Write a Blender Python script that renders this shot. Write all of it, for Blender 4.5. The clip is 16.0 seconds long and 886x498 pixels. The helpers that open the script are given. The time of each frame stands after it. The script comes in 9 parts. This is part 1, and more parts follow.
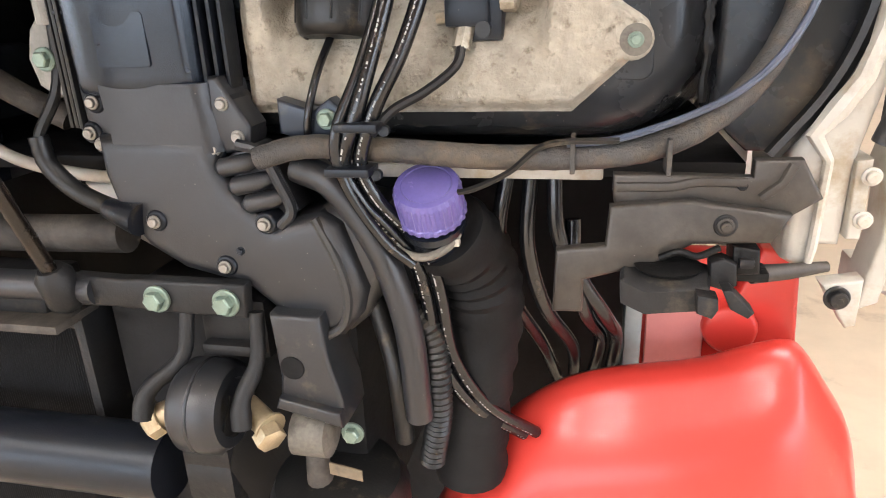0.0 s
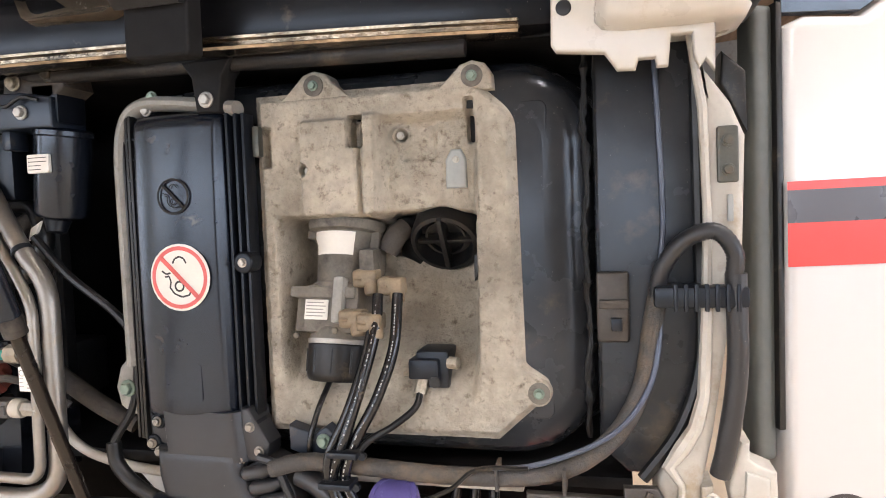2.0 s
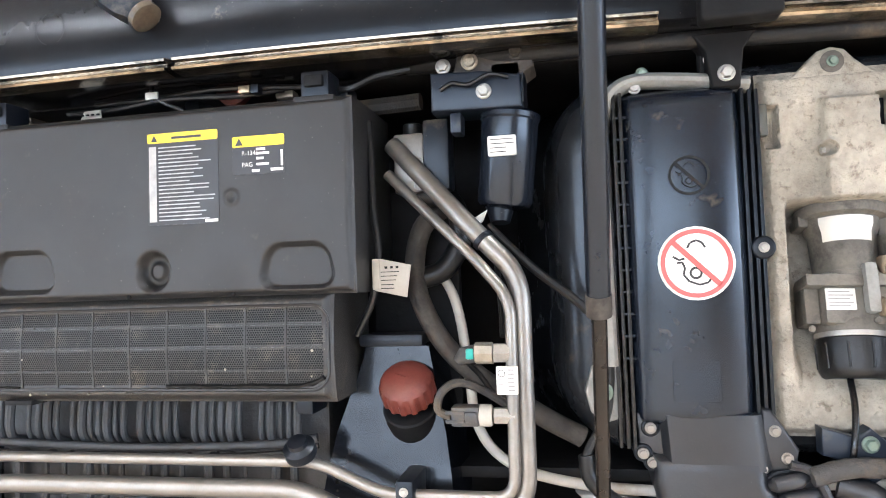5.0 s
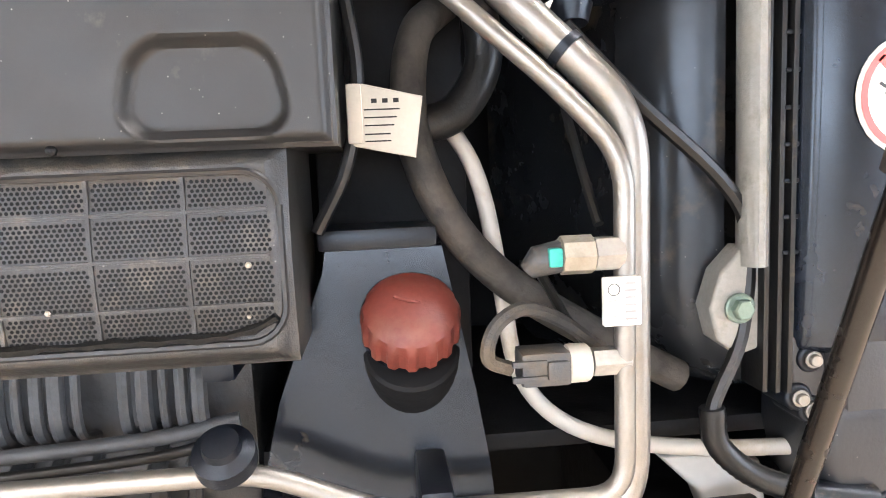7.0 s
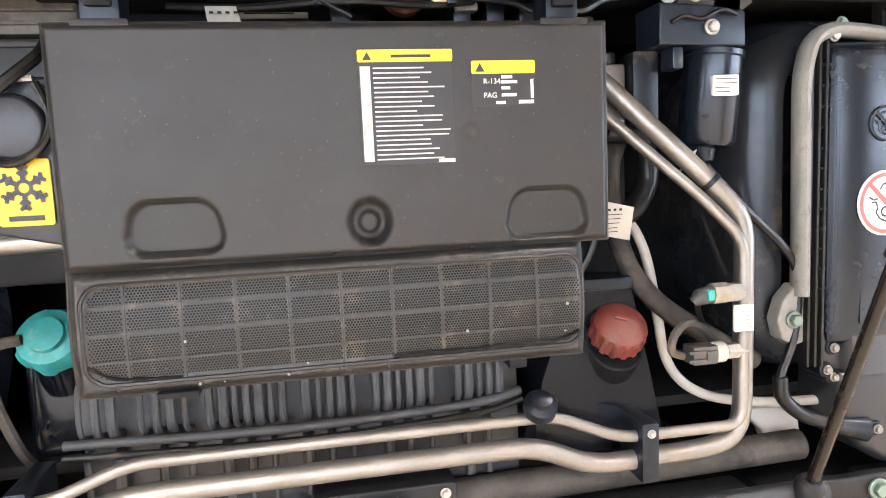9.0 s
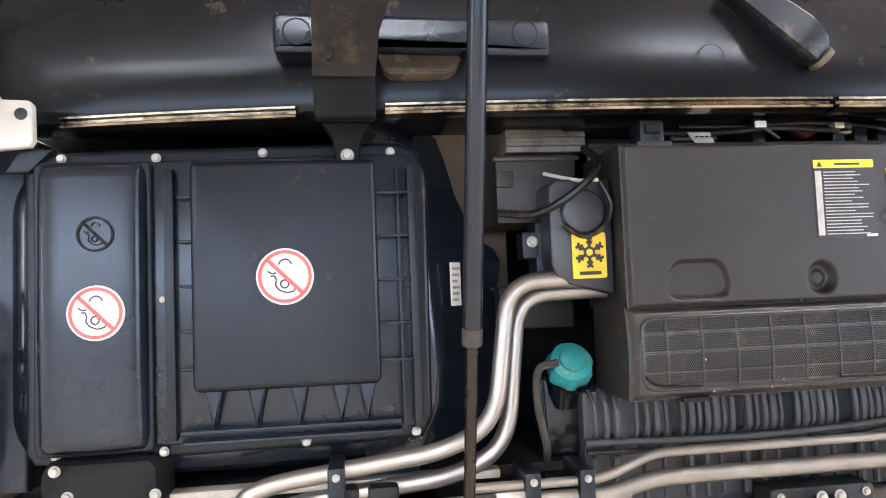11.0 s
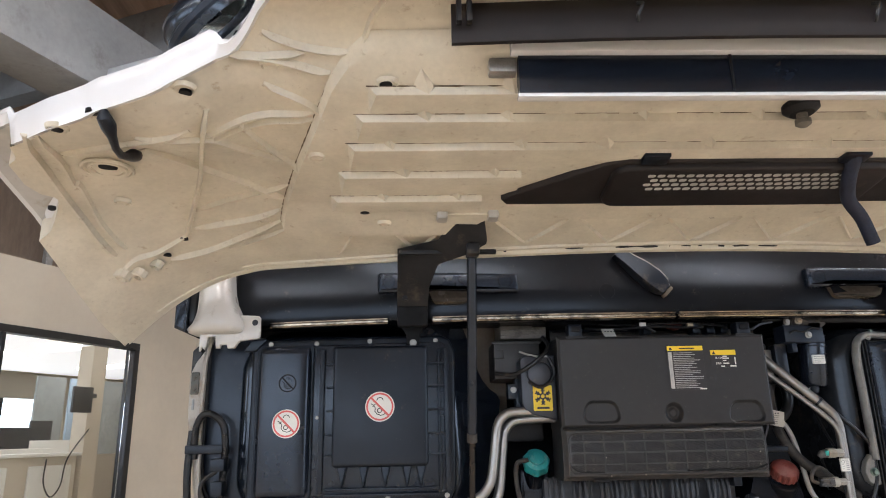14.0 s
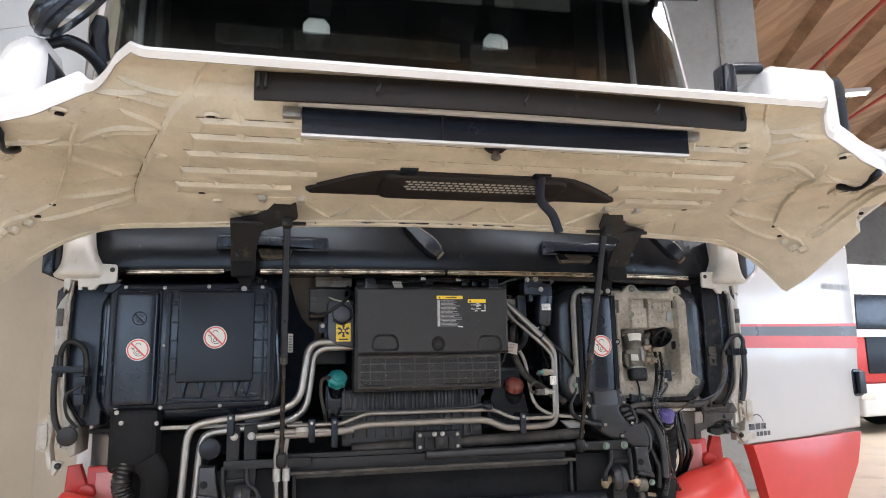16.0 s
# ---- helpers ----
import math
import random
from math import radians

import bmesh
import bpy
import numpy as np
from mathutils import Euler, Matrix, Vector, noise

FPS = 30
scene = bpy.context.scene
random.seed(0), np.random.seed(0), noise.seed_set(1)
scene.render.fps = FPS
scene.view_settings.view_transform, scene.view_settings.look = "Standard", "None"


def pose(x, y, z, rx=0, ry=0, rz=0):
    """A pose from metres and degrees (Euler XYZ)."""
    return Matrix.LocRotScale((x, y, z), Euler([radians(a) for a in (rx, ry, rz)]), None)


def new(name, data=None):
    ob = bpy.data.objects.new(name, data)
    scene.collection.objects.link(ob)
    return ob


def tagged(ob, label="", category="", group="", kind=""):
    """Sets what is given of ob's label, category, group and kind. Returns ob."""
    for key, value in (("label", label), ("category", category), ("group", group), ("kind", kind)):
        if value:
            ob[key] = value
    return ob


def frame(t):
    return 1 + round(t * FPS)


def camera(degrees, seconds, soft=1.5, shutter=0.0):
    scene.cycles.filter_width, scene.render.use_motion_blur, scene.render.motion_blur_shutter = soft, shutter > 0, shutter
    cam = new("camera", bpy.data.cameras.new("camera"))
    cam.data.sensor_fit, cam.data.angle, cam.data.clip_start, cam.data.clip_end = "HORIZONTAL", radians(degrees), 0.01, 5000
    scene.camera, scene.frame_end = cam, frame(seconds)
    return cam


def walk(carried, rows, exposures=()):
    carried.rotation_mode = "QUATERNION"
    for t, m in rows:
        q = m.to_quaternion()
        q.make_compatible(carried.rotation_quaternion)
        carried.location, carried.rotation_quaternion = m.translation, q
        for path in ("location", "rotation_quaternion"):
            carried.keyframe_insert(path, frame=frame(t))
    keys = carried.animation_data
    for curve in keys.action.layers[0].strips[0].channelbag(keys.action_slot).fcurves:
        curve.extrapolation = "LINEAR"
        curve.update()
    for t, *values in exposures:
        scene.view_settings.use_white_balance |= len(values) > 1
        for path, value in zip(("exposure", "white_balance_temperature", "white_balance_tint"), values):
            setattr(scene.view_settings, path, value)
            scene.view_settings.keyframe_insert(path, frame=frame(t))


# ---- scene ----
cam = camera(66.8, 16.0, soft=1.0)
METRES, EYE, TILT, LEAN, TURN = 4.1, 1.5, 0.0, 0.0, 12.7
ROWS = [
    (0.0, 0.0, 0.0, 0.0, -0.79, -20.39, 2.13),
    (0.5, 0.0047, -0.0142, 0.0067, -0.19, -15.93, 2.21),
    (1.0, 0.0068, -0.0318, 0.0171, 0.3, -10.83, 2.23),
    (1.5, 0.0159, -0.042, 0.0283, 0.69, -6.14, 2.22),
    (2.0, 0.0179, -0.0489, 0.0412, 1.3, -2.87, 2.09),
    (2.5, 0.0071, -0.058, 0.0482, 2.38, 0.69, 1.95),
    (3.0, -0.0124, -0.0691, 0.0392, 2.99, 2.67, 1.81),
    (3.5, -0.0518, -0.0724, 0.032, 2.81, 3.3, 1.81),
    (4.0, -0.0836, -0.0591, 0.0317, 2.7, 3.67, 1.75),
    (4.5, -0.1139, -0.0507, 0.0279, 1.8, 3.62, 1.75),
    (7.0, -0.1714, 0.0635, 0.0175, -18.17, -7.03, 2.44),
    (7.5, -0.189, 0.0511, 0.0201, -19.38, -8.38, 2.39),
    (8.0, -0.2151, 0.0286, 0.0245, -21.08, -8.88, 2.3),
    (8.5, -0.2456, 0.0152, 0.0346, -22.37, -8.66, 2.36),
    (9.0, -0.2656, 0.0114, 0.0404, -23.18, -6.43, 2.48),
    (9.5, -0.2971, 0.0123, 0.0396, -23.25, -4.46, 2.34),
    (10.0, -0.3455, 0.0147, 0.0389, -23.37, -3.04, 2.2),
    (12.5, -0.4732, -0.0945, 0.0163, -11.94, 14.0, 1.28),
    (13.0, -0.4804, -0.1361, 0.0156, -11.36, 15.21, 1.09),
    (13.5, -0.4807, -0.1766, 0.0175, -11.47, 15.44, 1.14),
    (14.0, -0.4639, -0.2108, 0.0187, -14.31, 15.48, 1.13),
    (14.5, -0.4461, -0.2553, 0.0168, -17.08, 15.24, 1.1),
    (15.0, -0.4444, -0.3032, 0.0148, -18.32, 14.14, 1.11),
    (15.5, -0.4507, -0.3359, 0.014, -20.9, 12.31, 1.03),
    (16.0, -0.4608, -0.3586, 0.0118, -25.05, 9.73, 1.02),
]
walk(cam, [(t, pose(1.017, -0.544, EYE, TILT, LEAN, TURN) @ pose(METRES * x, METRES * y, METRES * z, 90 + pitch, roll, yaw)) for t, x, y, z, yaw, pitch, roll in ROWS],
     exposures=[(0.0, 0.80, 6650, 15), (1.5, 0.56, 6650, 18), (2.5, 0.42, 6500, 17), (3.0, 0.44, 6450, 16), (3.5, 0.72, 6200, 14), (4.0, 0.88, 6000, 13), (4.5, 0.95, 5950, 13), (7.0, 1.50, 6300, 15), (8.0, 1.08, 6300, 15.5), (9.0, 1.28, 6450, 16.5), (10.0, 1.24, 6350, 17), (12.5, -0.06, 5900, 15), (13.5, -0.26, 5950, 15), (14.5, -0.24, 6150, 15), (15.5, -0.10, 6000, 15), (16.0, -0.2, 6050, 14)])

# ---- world and light: a closed hall lit by strip lamps, office windows and added daylight lamps ----
world = bpy.data.worlds.new("hall_world")
scene.world = world
world.use_nodes = True
world.node_tree.nodes["Background"].inputs[0].default_value = (0.9, 0.95, 1.0, 1)
world.node_tree.nodes["Background"].inputs[1].default_value = 0.6

# the hall stands turned against the lorry
HALL = Matrix.Translation((-3.8, 5.8, 0)) @ Matrix.Rotation(radians(-22.6), 4, "Z")
STRIPS = [(-0.5, -11.5), (3.5, -11.5), (7.5, -11.5), (6.5, -9.3), (11.5, -8.0), (4.5, -3.5), (9.5, -3.5), (14.5, -3.5)]


def lamp(x, y, z, power, sx, sy, colour=(1.0, 0.985, 0.955)):
    d = bpy.data.lights.new("area_light", "AREA")
    d.shape, d.size, d.size_y, d.energy, d.color = "RECTANGLE", sx, sy, power, colour
    ob = new("area_light", d)
    ob.matrix_basis = HALL @ Matrix.Translation((x, y, z))
    return ob


for sx, sy in STRIPS:
    lamp(sx, sy, 6.3, 130 if sx < 0 else 215, 3.0, 0.25)
for sx, sy in ((11.5, 6.8), (15.0, 10.5), (17.0, 6.0)):
    lamp(sx, sy, 6.3, 420, 5.0, 0.25)
# the lit lamps under the office ceiling
office = lamp(-3.6, 0.5, 2.88, 150, 5.0, 10.0)
# daylight lamps added in unseen window bands and an unseen gate, to brighten the lorry
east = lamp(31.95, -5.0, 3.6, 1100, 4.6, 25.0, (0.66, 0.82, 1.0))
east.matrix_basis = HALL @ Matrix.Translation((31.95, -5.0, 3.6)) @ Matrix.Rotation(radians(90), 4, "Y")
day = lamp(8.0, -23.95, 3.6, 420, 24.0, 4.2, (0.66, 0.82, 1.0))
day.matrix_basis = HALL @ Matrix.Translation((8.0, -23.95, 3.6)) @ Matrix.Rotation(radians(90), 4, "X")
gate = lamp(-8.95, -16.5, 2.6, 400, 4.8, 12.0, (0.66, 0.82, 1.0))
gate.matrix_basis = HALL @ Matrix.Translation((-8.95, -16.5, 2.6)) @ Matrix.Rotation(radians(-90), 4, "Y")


# ---- materials ----
def mat(name, col, rough=0.5, metal=0.0, var=0.15, scale=9.0, bump=0.15, bscale=140.0, dirt=None, coat=0.0, rvar=0.12, stretch=(1, 1, 1), spec=0.5, specks=0.0, wave=0.0, tint=(1, 1, 1)):
    """Base colour varied at two scales, fine relief, and dirt (colour, share, scale) in blotches."""
    m = bpy.data.materials.new(name)
    m.use_nodes = True
    nt = m.node_tree
    n, l = nt.nodes, nt.links
    b = n["Principled BSDF"]
    tc, mp = n.new("ShaderNodeTexCoord"), n.new("ShaderNodeMapping")
    mp.inputs["Scale"].default_value = stretch
    l.new(tc.outputs["Object"], mp.inputs["Vector"])

    def noise_tex(s, detail=4.0, rough_=0.6):
        t = n.new("ShaderNodeTexNoise")
        t.inputs["Scale"].default_value, t.inputs["Detail"].default_value, t.inputs["Roughness"].default_value = s, detail, rough_
        l.new(mp.outputs["Vector"], t.inputs["Vector"])
        return t.outputs["Fac"]

    def ramp(src, p0, c0, p1, c1):
        r = n.new("ShaderNodeValToRGB")
        r.color_ramp.elements[0].position, r.color_ramp.elements[0].color = p0, (*c0, 1)
        r.color_ramp.elements[1].position, r.color_ramp.elements[1].color = p1, (*c1, 1)
        l.new(src, r.inputs["Fac"])
        return r.outputs["Color"]

    def mix(kind, f, a, c):
        x = n.new("ShaderNodeMix")
        x.data_type, x.blend_type = "RGBA", kind
        for k, v in ((0, f), (6, a), (7, c)):
            if hasattr(v, "is_linked"):
                l.new(v, x.inputs[k])
            else:
                x.inputs[k].default_value = v
        return x.outputs[2]

    lo, hi = tuple(max(0, c * (1 - var)) for c in col), tuple(min(1, c * (1 + var)) for c in col)
    big, fine = noise_tex(scale), noise_tex(scale * 11, 3)
    colour = mix("MULTIPLY", 0.6, ramp(big, 0.3, lo, 0.7, hi), ramp(fine, 0.3, (1 - var,) * 3, 0.65, (1, 1, 1)))
    if dirt:
        dc, share, ds = dirt
        f = ramp(noise_tex(ds, 7.0, 0.68), 0.66 - share * 0.5, (0, 0, 0), 0.80 - share * 0.4, (1, 1, 1))
        colour = mix("MIX", f, colour, (*dc, 1))
    if specks:
        vo = n.new("ShaderNodeTexVoronoi")
        vo.inputs["Scale"].default_value = 120.0
        l.new(mp.outputs["Vector"], vo.inputs["Vector"])
        dots = mix("MULTIPLY", 1.0, ramp(vo.outputs["Distance"], 0.03, (1, 1, 1), 0.07, (0, 0, 0)), ramp(noise_tex(17.0, 3), 0.55 - specks * 0.2, (0, 0, 0), 0.62 - specks * 0.2, (1, 1, 1)))
        colour = mix("MIX", dots, colour, (0.20, 0.185, 0.165, 1))
        scratch = ramp(noise_tex(38.0, 9.0, 0.85), 0.70, (0, 0, 0), 0.80, (1, 1, 1))
        colour = mix("MIX", mix("MULTIPLY", 1.0, scratch, (0.12, 0.12, 0.12, 1)), colour, (0.13, 0.12, 0.11, 1))
    l.new(colour, b.inputs["Base Color"])
    rr = n.new("ShaderNodeMapRange")
    rr.inputs["To Min"].default_value, rr.inputs["To Max"].default_value = max(0.02, rough - rvar), min(1, rough + rvar)
    l.new(noise_tex(scale * 3, 5), rr.inputs["Value"])
    l.new(rr.outputs[0], b.inputs["Roughness"])
    b.inputs["Metallic"].default_value = metal
    b.inputs["Coat Weight"].default_value = coat
    b.inputs["Coat Roughness"].default_value = 0.08
    b.inputs["Specular IOR Level"].default_value = spec
    b.inputs["Specular Tint"].default_value = (*tint, 1)
    if bump:
        bp = n.new("ShaderNodeBump")
        bp.inputs["Strength"].default_value, bp.inputs["Distance"].default_value = bump, 0.002
        l.new(noise_tex(bscale, 3), bp.inputs["Height"])
        if wave:
            wv = n.new("ShaderNodeBump")
            wv.inputs["Strength"].default_value, wv.inputs["Distance"].default_value = wave, 0.02
            l.new(noise_tex(7.0, 1), wv.inputs["Height"])
            l.new(wv.outputs["Normal"], bp.inputs["Normal"])
        l.new(bp.outputs["Normal"], b.inputs["Normal"])
    return m


def glow(name, col, strength):
    m = bpy.data.materials.new(name)
    m.use_nodes = True
    n = m.node_tree.nodes
    b = n["Principled BSDF"]
    b.inputs["Base Color"].default_value = (*col, 1)
    b.inputs["Emission Color"].default_value, b.inputs["Emission Strength"].default_value = (*col, 1), strength
    return m


def glass(name, tint=(1, 1, 1), rough=0.0):
    m = bpy.data.materials.new(name)
    m.use_nodes = True
    b = m.node_tree.nodes["Principled BSDF"]
    b.inputs["Base Color"].default_value = (*tint, 1)
    b.inputs["Transmission Weight"].default_value, b.inputs["Roughness"].default_value = 1.0, rough
    b.inputs["IOR"].default_value = 1.45
    return m


DUST = (0.092, 0.072, 0.050)
PLASTIC = mat("black_plastic", (0.0065, 0.0078, 0.0112), 0.34, var=0.25, scale=6, bump=0.10, bscale=420, dirt=(DUST, 0.08, 14), specks=0.3, spec=0.34, wave=0.08, tint=(0.84, 0.92, 1.0))
PLASTIC_DUSTY = mat("dusty_black_plastic", (0.016, 0.017, 0.0195), 0.38, var=0.25, scale=5, bump=0.10, bscale=420, dirt=(DUST, 0.11, 9), specks=0.3, spec=0.5, wave=0.12)
OUTLETPLASTIC = mat("dust_caked_black_plastic", (0.030, 0.029, 0.028), 0.42, var=0.25, scale=6, bump=0.12, bscale=380, dirt=(DUST, 0.24, 8), specks=0.4, spec=0.45, wave=0.12)
PLASTIC_SMOOTH = mat("smooth_black_plastic", (0.008, 0.0105, 0.0165), 0.25, var=0.2, scale=5, bump=0.03, bscale=300, dirt=(DUST, 0.03, 18), specks=0.15, spec=0.48, wave=0.06, rvar=0.06, tint=(0.84, 0.92, 1.0))
BOXPLASTIC = mat("grained_grey_plastic", (0.0210, 0.0202, 0.0198), 0.42, var=0.2, scale=5, bump=0.10, bscale=1300, dirt=((0.060, 0.051, 0.041), 0.07, 34), specks=0.75, spec=0.42, wave=0.08, tint=(1.0, 0.98, 0.95))
GRILLEPLASTIC = mat("dusty_perforated_plastic", (0.027, 0.0255, 0.0235), 0.42, var=0.3, scale=7, bump=0.3, bscale=500, dirt=((0.085, 0.072, 0.055), 0.22, 26), specks=0.5, spec=0.5)
BLACKPAINT = mat("black_body_paint", (0.010, 0.0135, 0.020), 0.2, var=0.3, scale=4, bump=0.05, bscale=60, dirt=(DUST, 0.08, 12), coat=0.15, specks=0.35, spec=0.5, wave=0.12, tint=(0.84, 0.92, 1.0))
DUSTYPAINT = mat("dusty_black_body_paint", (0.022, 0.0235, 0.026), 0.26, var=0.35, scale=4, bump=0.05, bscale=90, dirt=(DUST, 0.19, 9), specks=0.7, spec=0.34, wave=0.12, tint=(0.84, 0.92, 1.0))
OLIVE = mat("olive_grey_plated_steel", (0.085, 0.088, 0.075), 0.45, metal=0.3, var=0.2, scale=30, bump=0.2, bscale=260, dirt=(DUST, 0.3, 30))
SCUTTLE = mat("dark_scuttle_paint", (0.0085, 0.0085, 0.0095), 0.22, var=0.2, scale=3, bump=0.04, bscale=90, dirt=(DUST, 0.05, 20), spec=0.19, specks=0.3, rvar=0.06, tint=(0.84, 0.92, 1.0))
BLUEBLACK = mat("blue_black_sheet_metal", (0.016, 0.021, 0.031), 0.32, var=0.3, scale=5, bump=0.05, bscale=60, dirt=(DUST, 0.16, 11), specks=0.4, spec=0.4, tint=(0.84, 0.92, 1.0))
CHASSIS = mat("chassis_black", (0.012, 0.012, 0.0125), 0.5, var=0.4, scale=7, bump=0.3, bscale=160, dirt=(DUST, 0.14, 10), spec=0.3)
# black for parts, and for holes and depths whose shade it paints
VOID = mat("shade_black_metal", (0.012, 0.012, 0.0125), 0.6, var=0.4, scale=5, bump=0.4, bscale=70, spec=0.12)
RUBBER = mat("black_rubber", (0.010, 0.010, 0.010), 0.36, var=0.25, scale=12, bump=0.15, bscale=260, dirt=(DUST, 0.14, 20), spec=0.35)
HOSE = mat("glossy_black_nylon_hose", (0.0062, 0.0066, 0.0075), 0.22, var=0.25, scale=12, bump=0.05, bscale=260, dirt=(DUST, 0.08, 22), spec=0.5)
GRIMYSHEET = mat("grimy_sheet_metal", (0.052, 0.046, 0.040), 0.42, metal=0.35, var=0.4, scale=11, bump=0.25, bscale=120, dirt=((0.03, 0.025, 0.02), 0.35, 18), specks=0.4)
RUBBER_DUSTY = mat("dusty_rubber", (0.062, 0.054, 0.046), 0.65, var=0.35, scale=14, bump=0.3, bscale=260, dirt=((0.02, 0.018, 0.016), 0.35, 16), spec=0.3)
TAPE = mat("wound_cloth_tape", (0.05, 0.047, 0.044), 0.7, var=0.3, scale=30, bump=0.5, bscale=350, dirt=(DUST, 0.4, 25))
ALU = mat("dull_aluminium", (0.255, 0.237, 0.212), 0.38, metal=0.72, var=0.14, scale=18, bump=0.2, bscale=240, dirt=((0.25, 0.21, 0.16), 0.16, 22))
BRIGHTPIPE = mat("bright_bare_steel_pipe", (0.34, 0.325, 0.30), 0.34, metal=0.80, var=0.06, scale=14, bump=0.03, bscale=240, dirt=((0.34, 0.29, 0.23), 0.08, 22))
STEEL = mat("zinc_plated_steel", (0.40, 0.385, 0.35), 0.5, metal=0.7, var=0.2, scale=30, bump=0.1, bscale=300)
BRASS = mat("dull_zinc_fitting", (0.37, 0.335, 0.27), 0.5, metal=0.6, var=0.2, scale=40, bump=0.2, bscale=300, dirt=((0.16, 0.13, 0.09), 0.3, 40))
GREENBOLT = mat("green_passivated_steel", (0.17, 0.225, 0.185), 0.45, metal=0.5, var=0.2, scale=40, bump=0.2, bscale=300)
TANFIT = mat("dusty_tan_plastic", (0.215, 0.165, 0.105), 0.55, var=0.25, scale=30, bump=0.2, bscale=260, dirt=((0.10, 0.08, 0.055), 0.25, 40))
YELLOWBOLT = mat("yellow_zinc_steel", (0.42, 0.34, 0.22), 0.4, metal=0.55, var=0.2, scale=30, bump=0.2, bscale=300)
FOAM = mat("dirty_beige_foam_moulding", (0.36, 0.325, 0.265), 0.85, var=0.34, scale=9, bump=1.0, bscale=300, dirt=((0.13, 0.11, 0.082), 0.23, 75), specks=0.25)
HOODIN = mat("cream_raw_laminate", (0.60, 0.552, 0.436), 0.40, var=0.12, scale=9, bump=0.30, bscale=70, dirt=((0.36, 0.285, 0.19), 0.10, 38), spec=0.45, specks=0.35)
WINGSKIN = mat("dull_white_wing_skin", (0.46, 0.45, 0.42), 0.4, var=0.10, scale=6, bump=0.1, bscale=60, dirt=((0.33, 0.28, 0.20), 0.16, 14))
ACTGREY = mat("dusty_grey_casting", (0.135, 0.122, 0.10), 0.6, var=0.3, scale=25, bump=0.25, bscale=260, dirt=((0.05, 0.045, 0.038), 0.3, 28))
CREAM = mat("creamy_white_moulding", (0.52, 0.495, 0.44), 0.3, var=0.06, scale=6, bump=0.05, bscale=90, dirt=((0.36, 0.29, 0.20), 0.08, 20), coat=0.2)
ACTGREYPALE = mat("pale_beige_metal_flange", (0.25, 0.243, 0.22), 0.5, var=0.2, scale=25, bump=0.2, bscale=260, dirt=((0.12, 0.11, 0.09), 0.2, 25))
# brown: reflected sheen painted on the grip scoops, dirt on the pivot rings
HOLLOW = mat("brown_sheen_and_dirt_plastic", (0.085, 0.068, 0.050), 0.24, var=0.3, scale=14, bump=0.1, bscale=200)
CREASEDARK = mat("brown_dirt_and_crease_shade", (0.13, 0.095, 0.06), 0.8, var=0.4, scale=30, bump=0.3, bscale=200)
BARBROWN = mat("brown_black_matt_plastic", (0.017, 0.0135, 0.0125), 0.5, var=0.2, scale=5, bump=0.1, bscale=300, dirt=(DUST, 0.06, 14), spec=0.3)
STRAPBLUE = mat("blue_black_webbing", (0.010, 0.014, 0.030), 0.7, var=0.3, scale=60, bump=0.5, bscale=500)
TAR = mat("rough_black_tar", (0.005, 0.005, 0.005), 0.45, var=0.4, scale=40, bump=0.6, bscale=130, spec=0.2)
PRINTGREY = mat("grey_white_print", (0.42, 0.41, 0.39), 0.5, var=0.2, scale=90, bump=0.0)
PINK = mat("pink_protective_film", (0.62, 0.23, 0.21), 0.35, var=0.08, scale=8, bump=0.1, bscale=60)
FAINTPRINT = mat("worn_grey_print", (0.30, 0.29, 0.275), 0.5, var=0.2, scale=60, bump=0.0)
BLOCKGREY = mat("weathered_grey_ribbed_casting", (0.046, 0.048, 0.051), 0.55, var=0.35, scale=14, bump=0.4, bscale=150, dirt=((0.03, 0.026, 0.022), 0.32, 20))
# darker copy of the vehicle white, offsetting the strong light on the door
DOORWHITE_DIM = mat("dimmed_white_door_paint", (0.47, 0.465, 0.45), 0.22, var=0.03, scale=1.5, bump=0.0, coat=0.3, rvar=0.015)
WHITE = mat("white_vehicle_paint", (0.70, 0.70, 0.69), 0.22, var=0.03, scale=2, bump=0.0, coat=0.4, rvar=0.02)
DUCTWHITE = mat("white_coated_sheet", (0.66, 0.68, 0.69), 0.5, var=0.03, scale=2, bump=0.0)
WHITE_DIRTY = mat("grimy_cream_white_paint", (0.41, 0.388, 0.34), 0.45, var=0.10, scale=12, bump=0.3, bscale=90, dirt=((0.28, 0.23, 0.16), 0.28, 16))
RED = mat("red_vehicle_paint", (0.50, 0.040, 0.030), 0.30, var=0.06, scale=5, bump=0.02, bscale=40, coat=0.08, rvar=0.04, spec=0.35, dirt=((0.50, 0.10, 0.07), 0.06, 9))
DARKSTRIPE = mat("dark_brown_grey_stripe", (0.035, 0.028, 0.028), 0.3, var=0.1, scale=4, bump=0.0)
DOORSEAL = mat("dark_grey_door_seal", (0.085, 0.092, 0.086), 0.5, var=0.15, scale=12, bump=0.1)
GREYSEAL = mat("grey_door_edge", (0.30, 0.32, 0.31), 0.45, var=0.15, scale=12, bump=0.1)
PURPLE = mat("violet_plastic_cap", (0.105, 0.088, 0.27), 0.4, var=0.15, scale=30, bump=0.1, dirt=((0.28, 0.24, 0.48), 0.12, 90))
REDCAP = mat("faded_red_plastic_cap", (0.155, 0.033, 0.023), 0.5, var=0.25, scale=25, bump=0.2, dirt=((0.16, 0.06, 0.04), 0.3, 30))
TEAL = mat("teal_plastic_cap", (0.02, 0.25, 0.25), 0.45, var=0.2, scale=25, bump=0.2, dirt=((0.25, 0.33, 0.30), 0.2, 40))
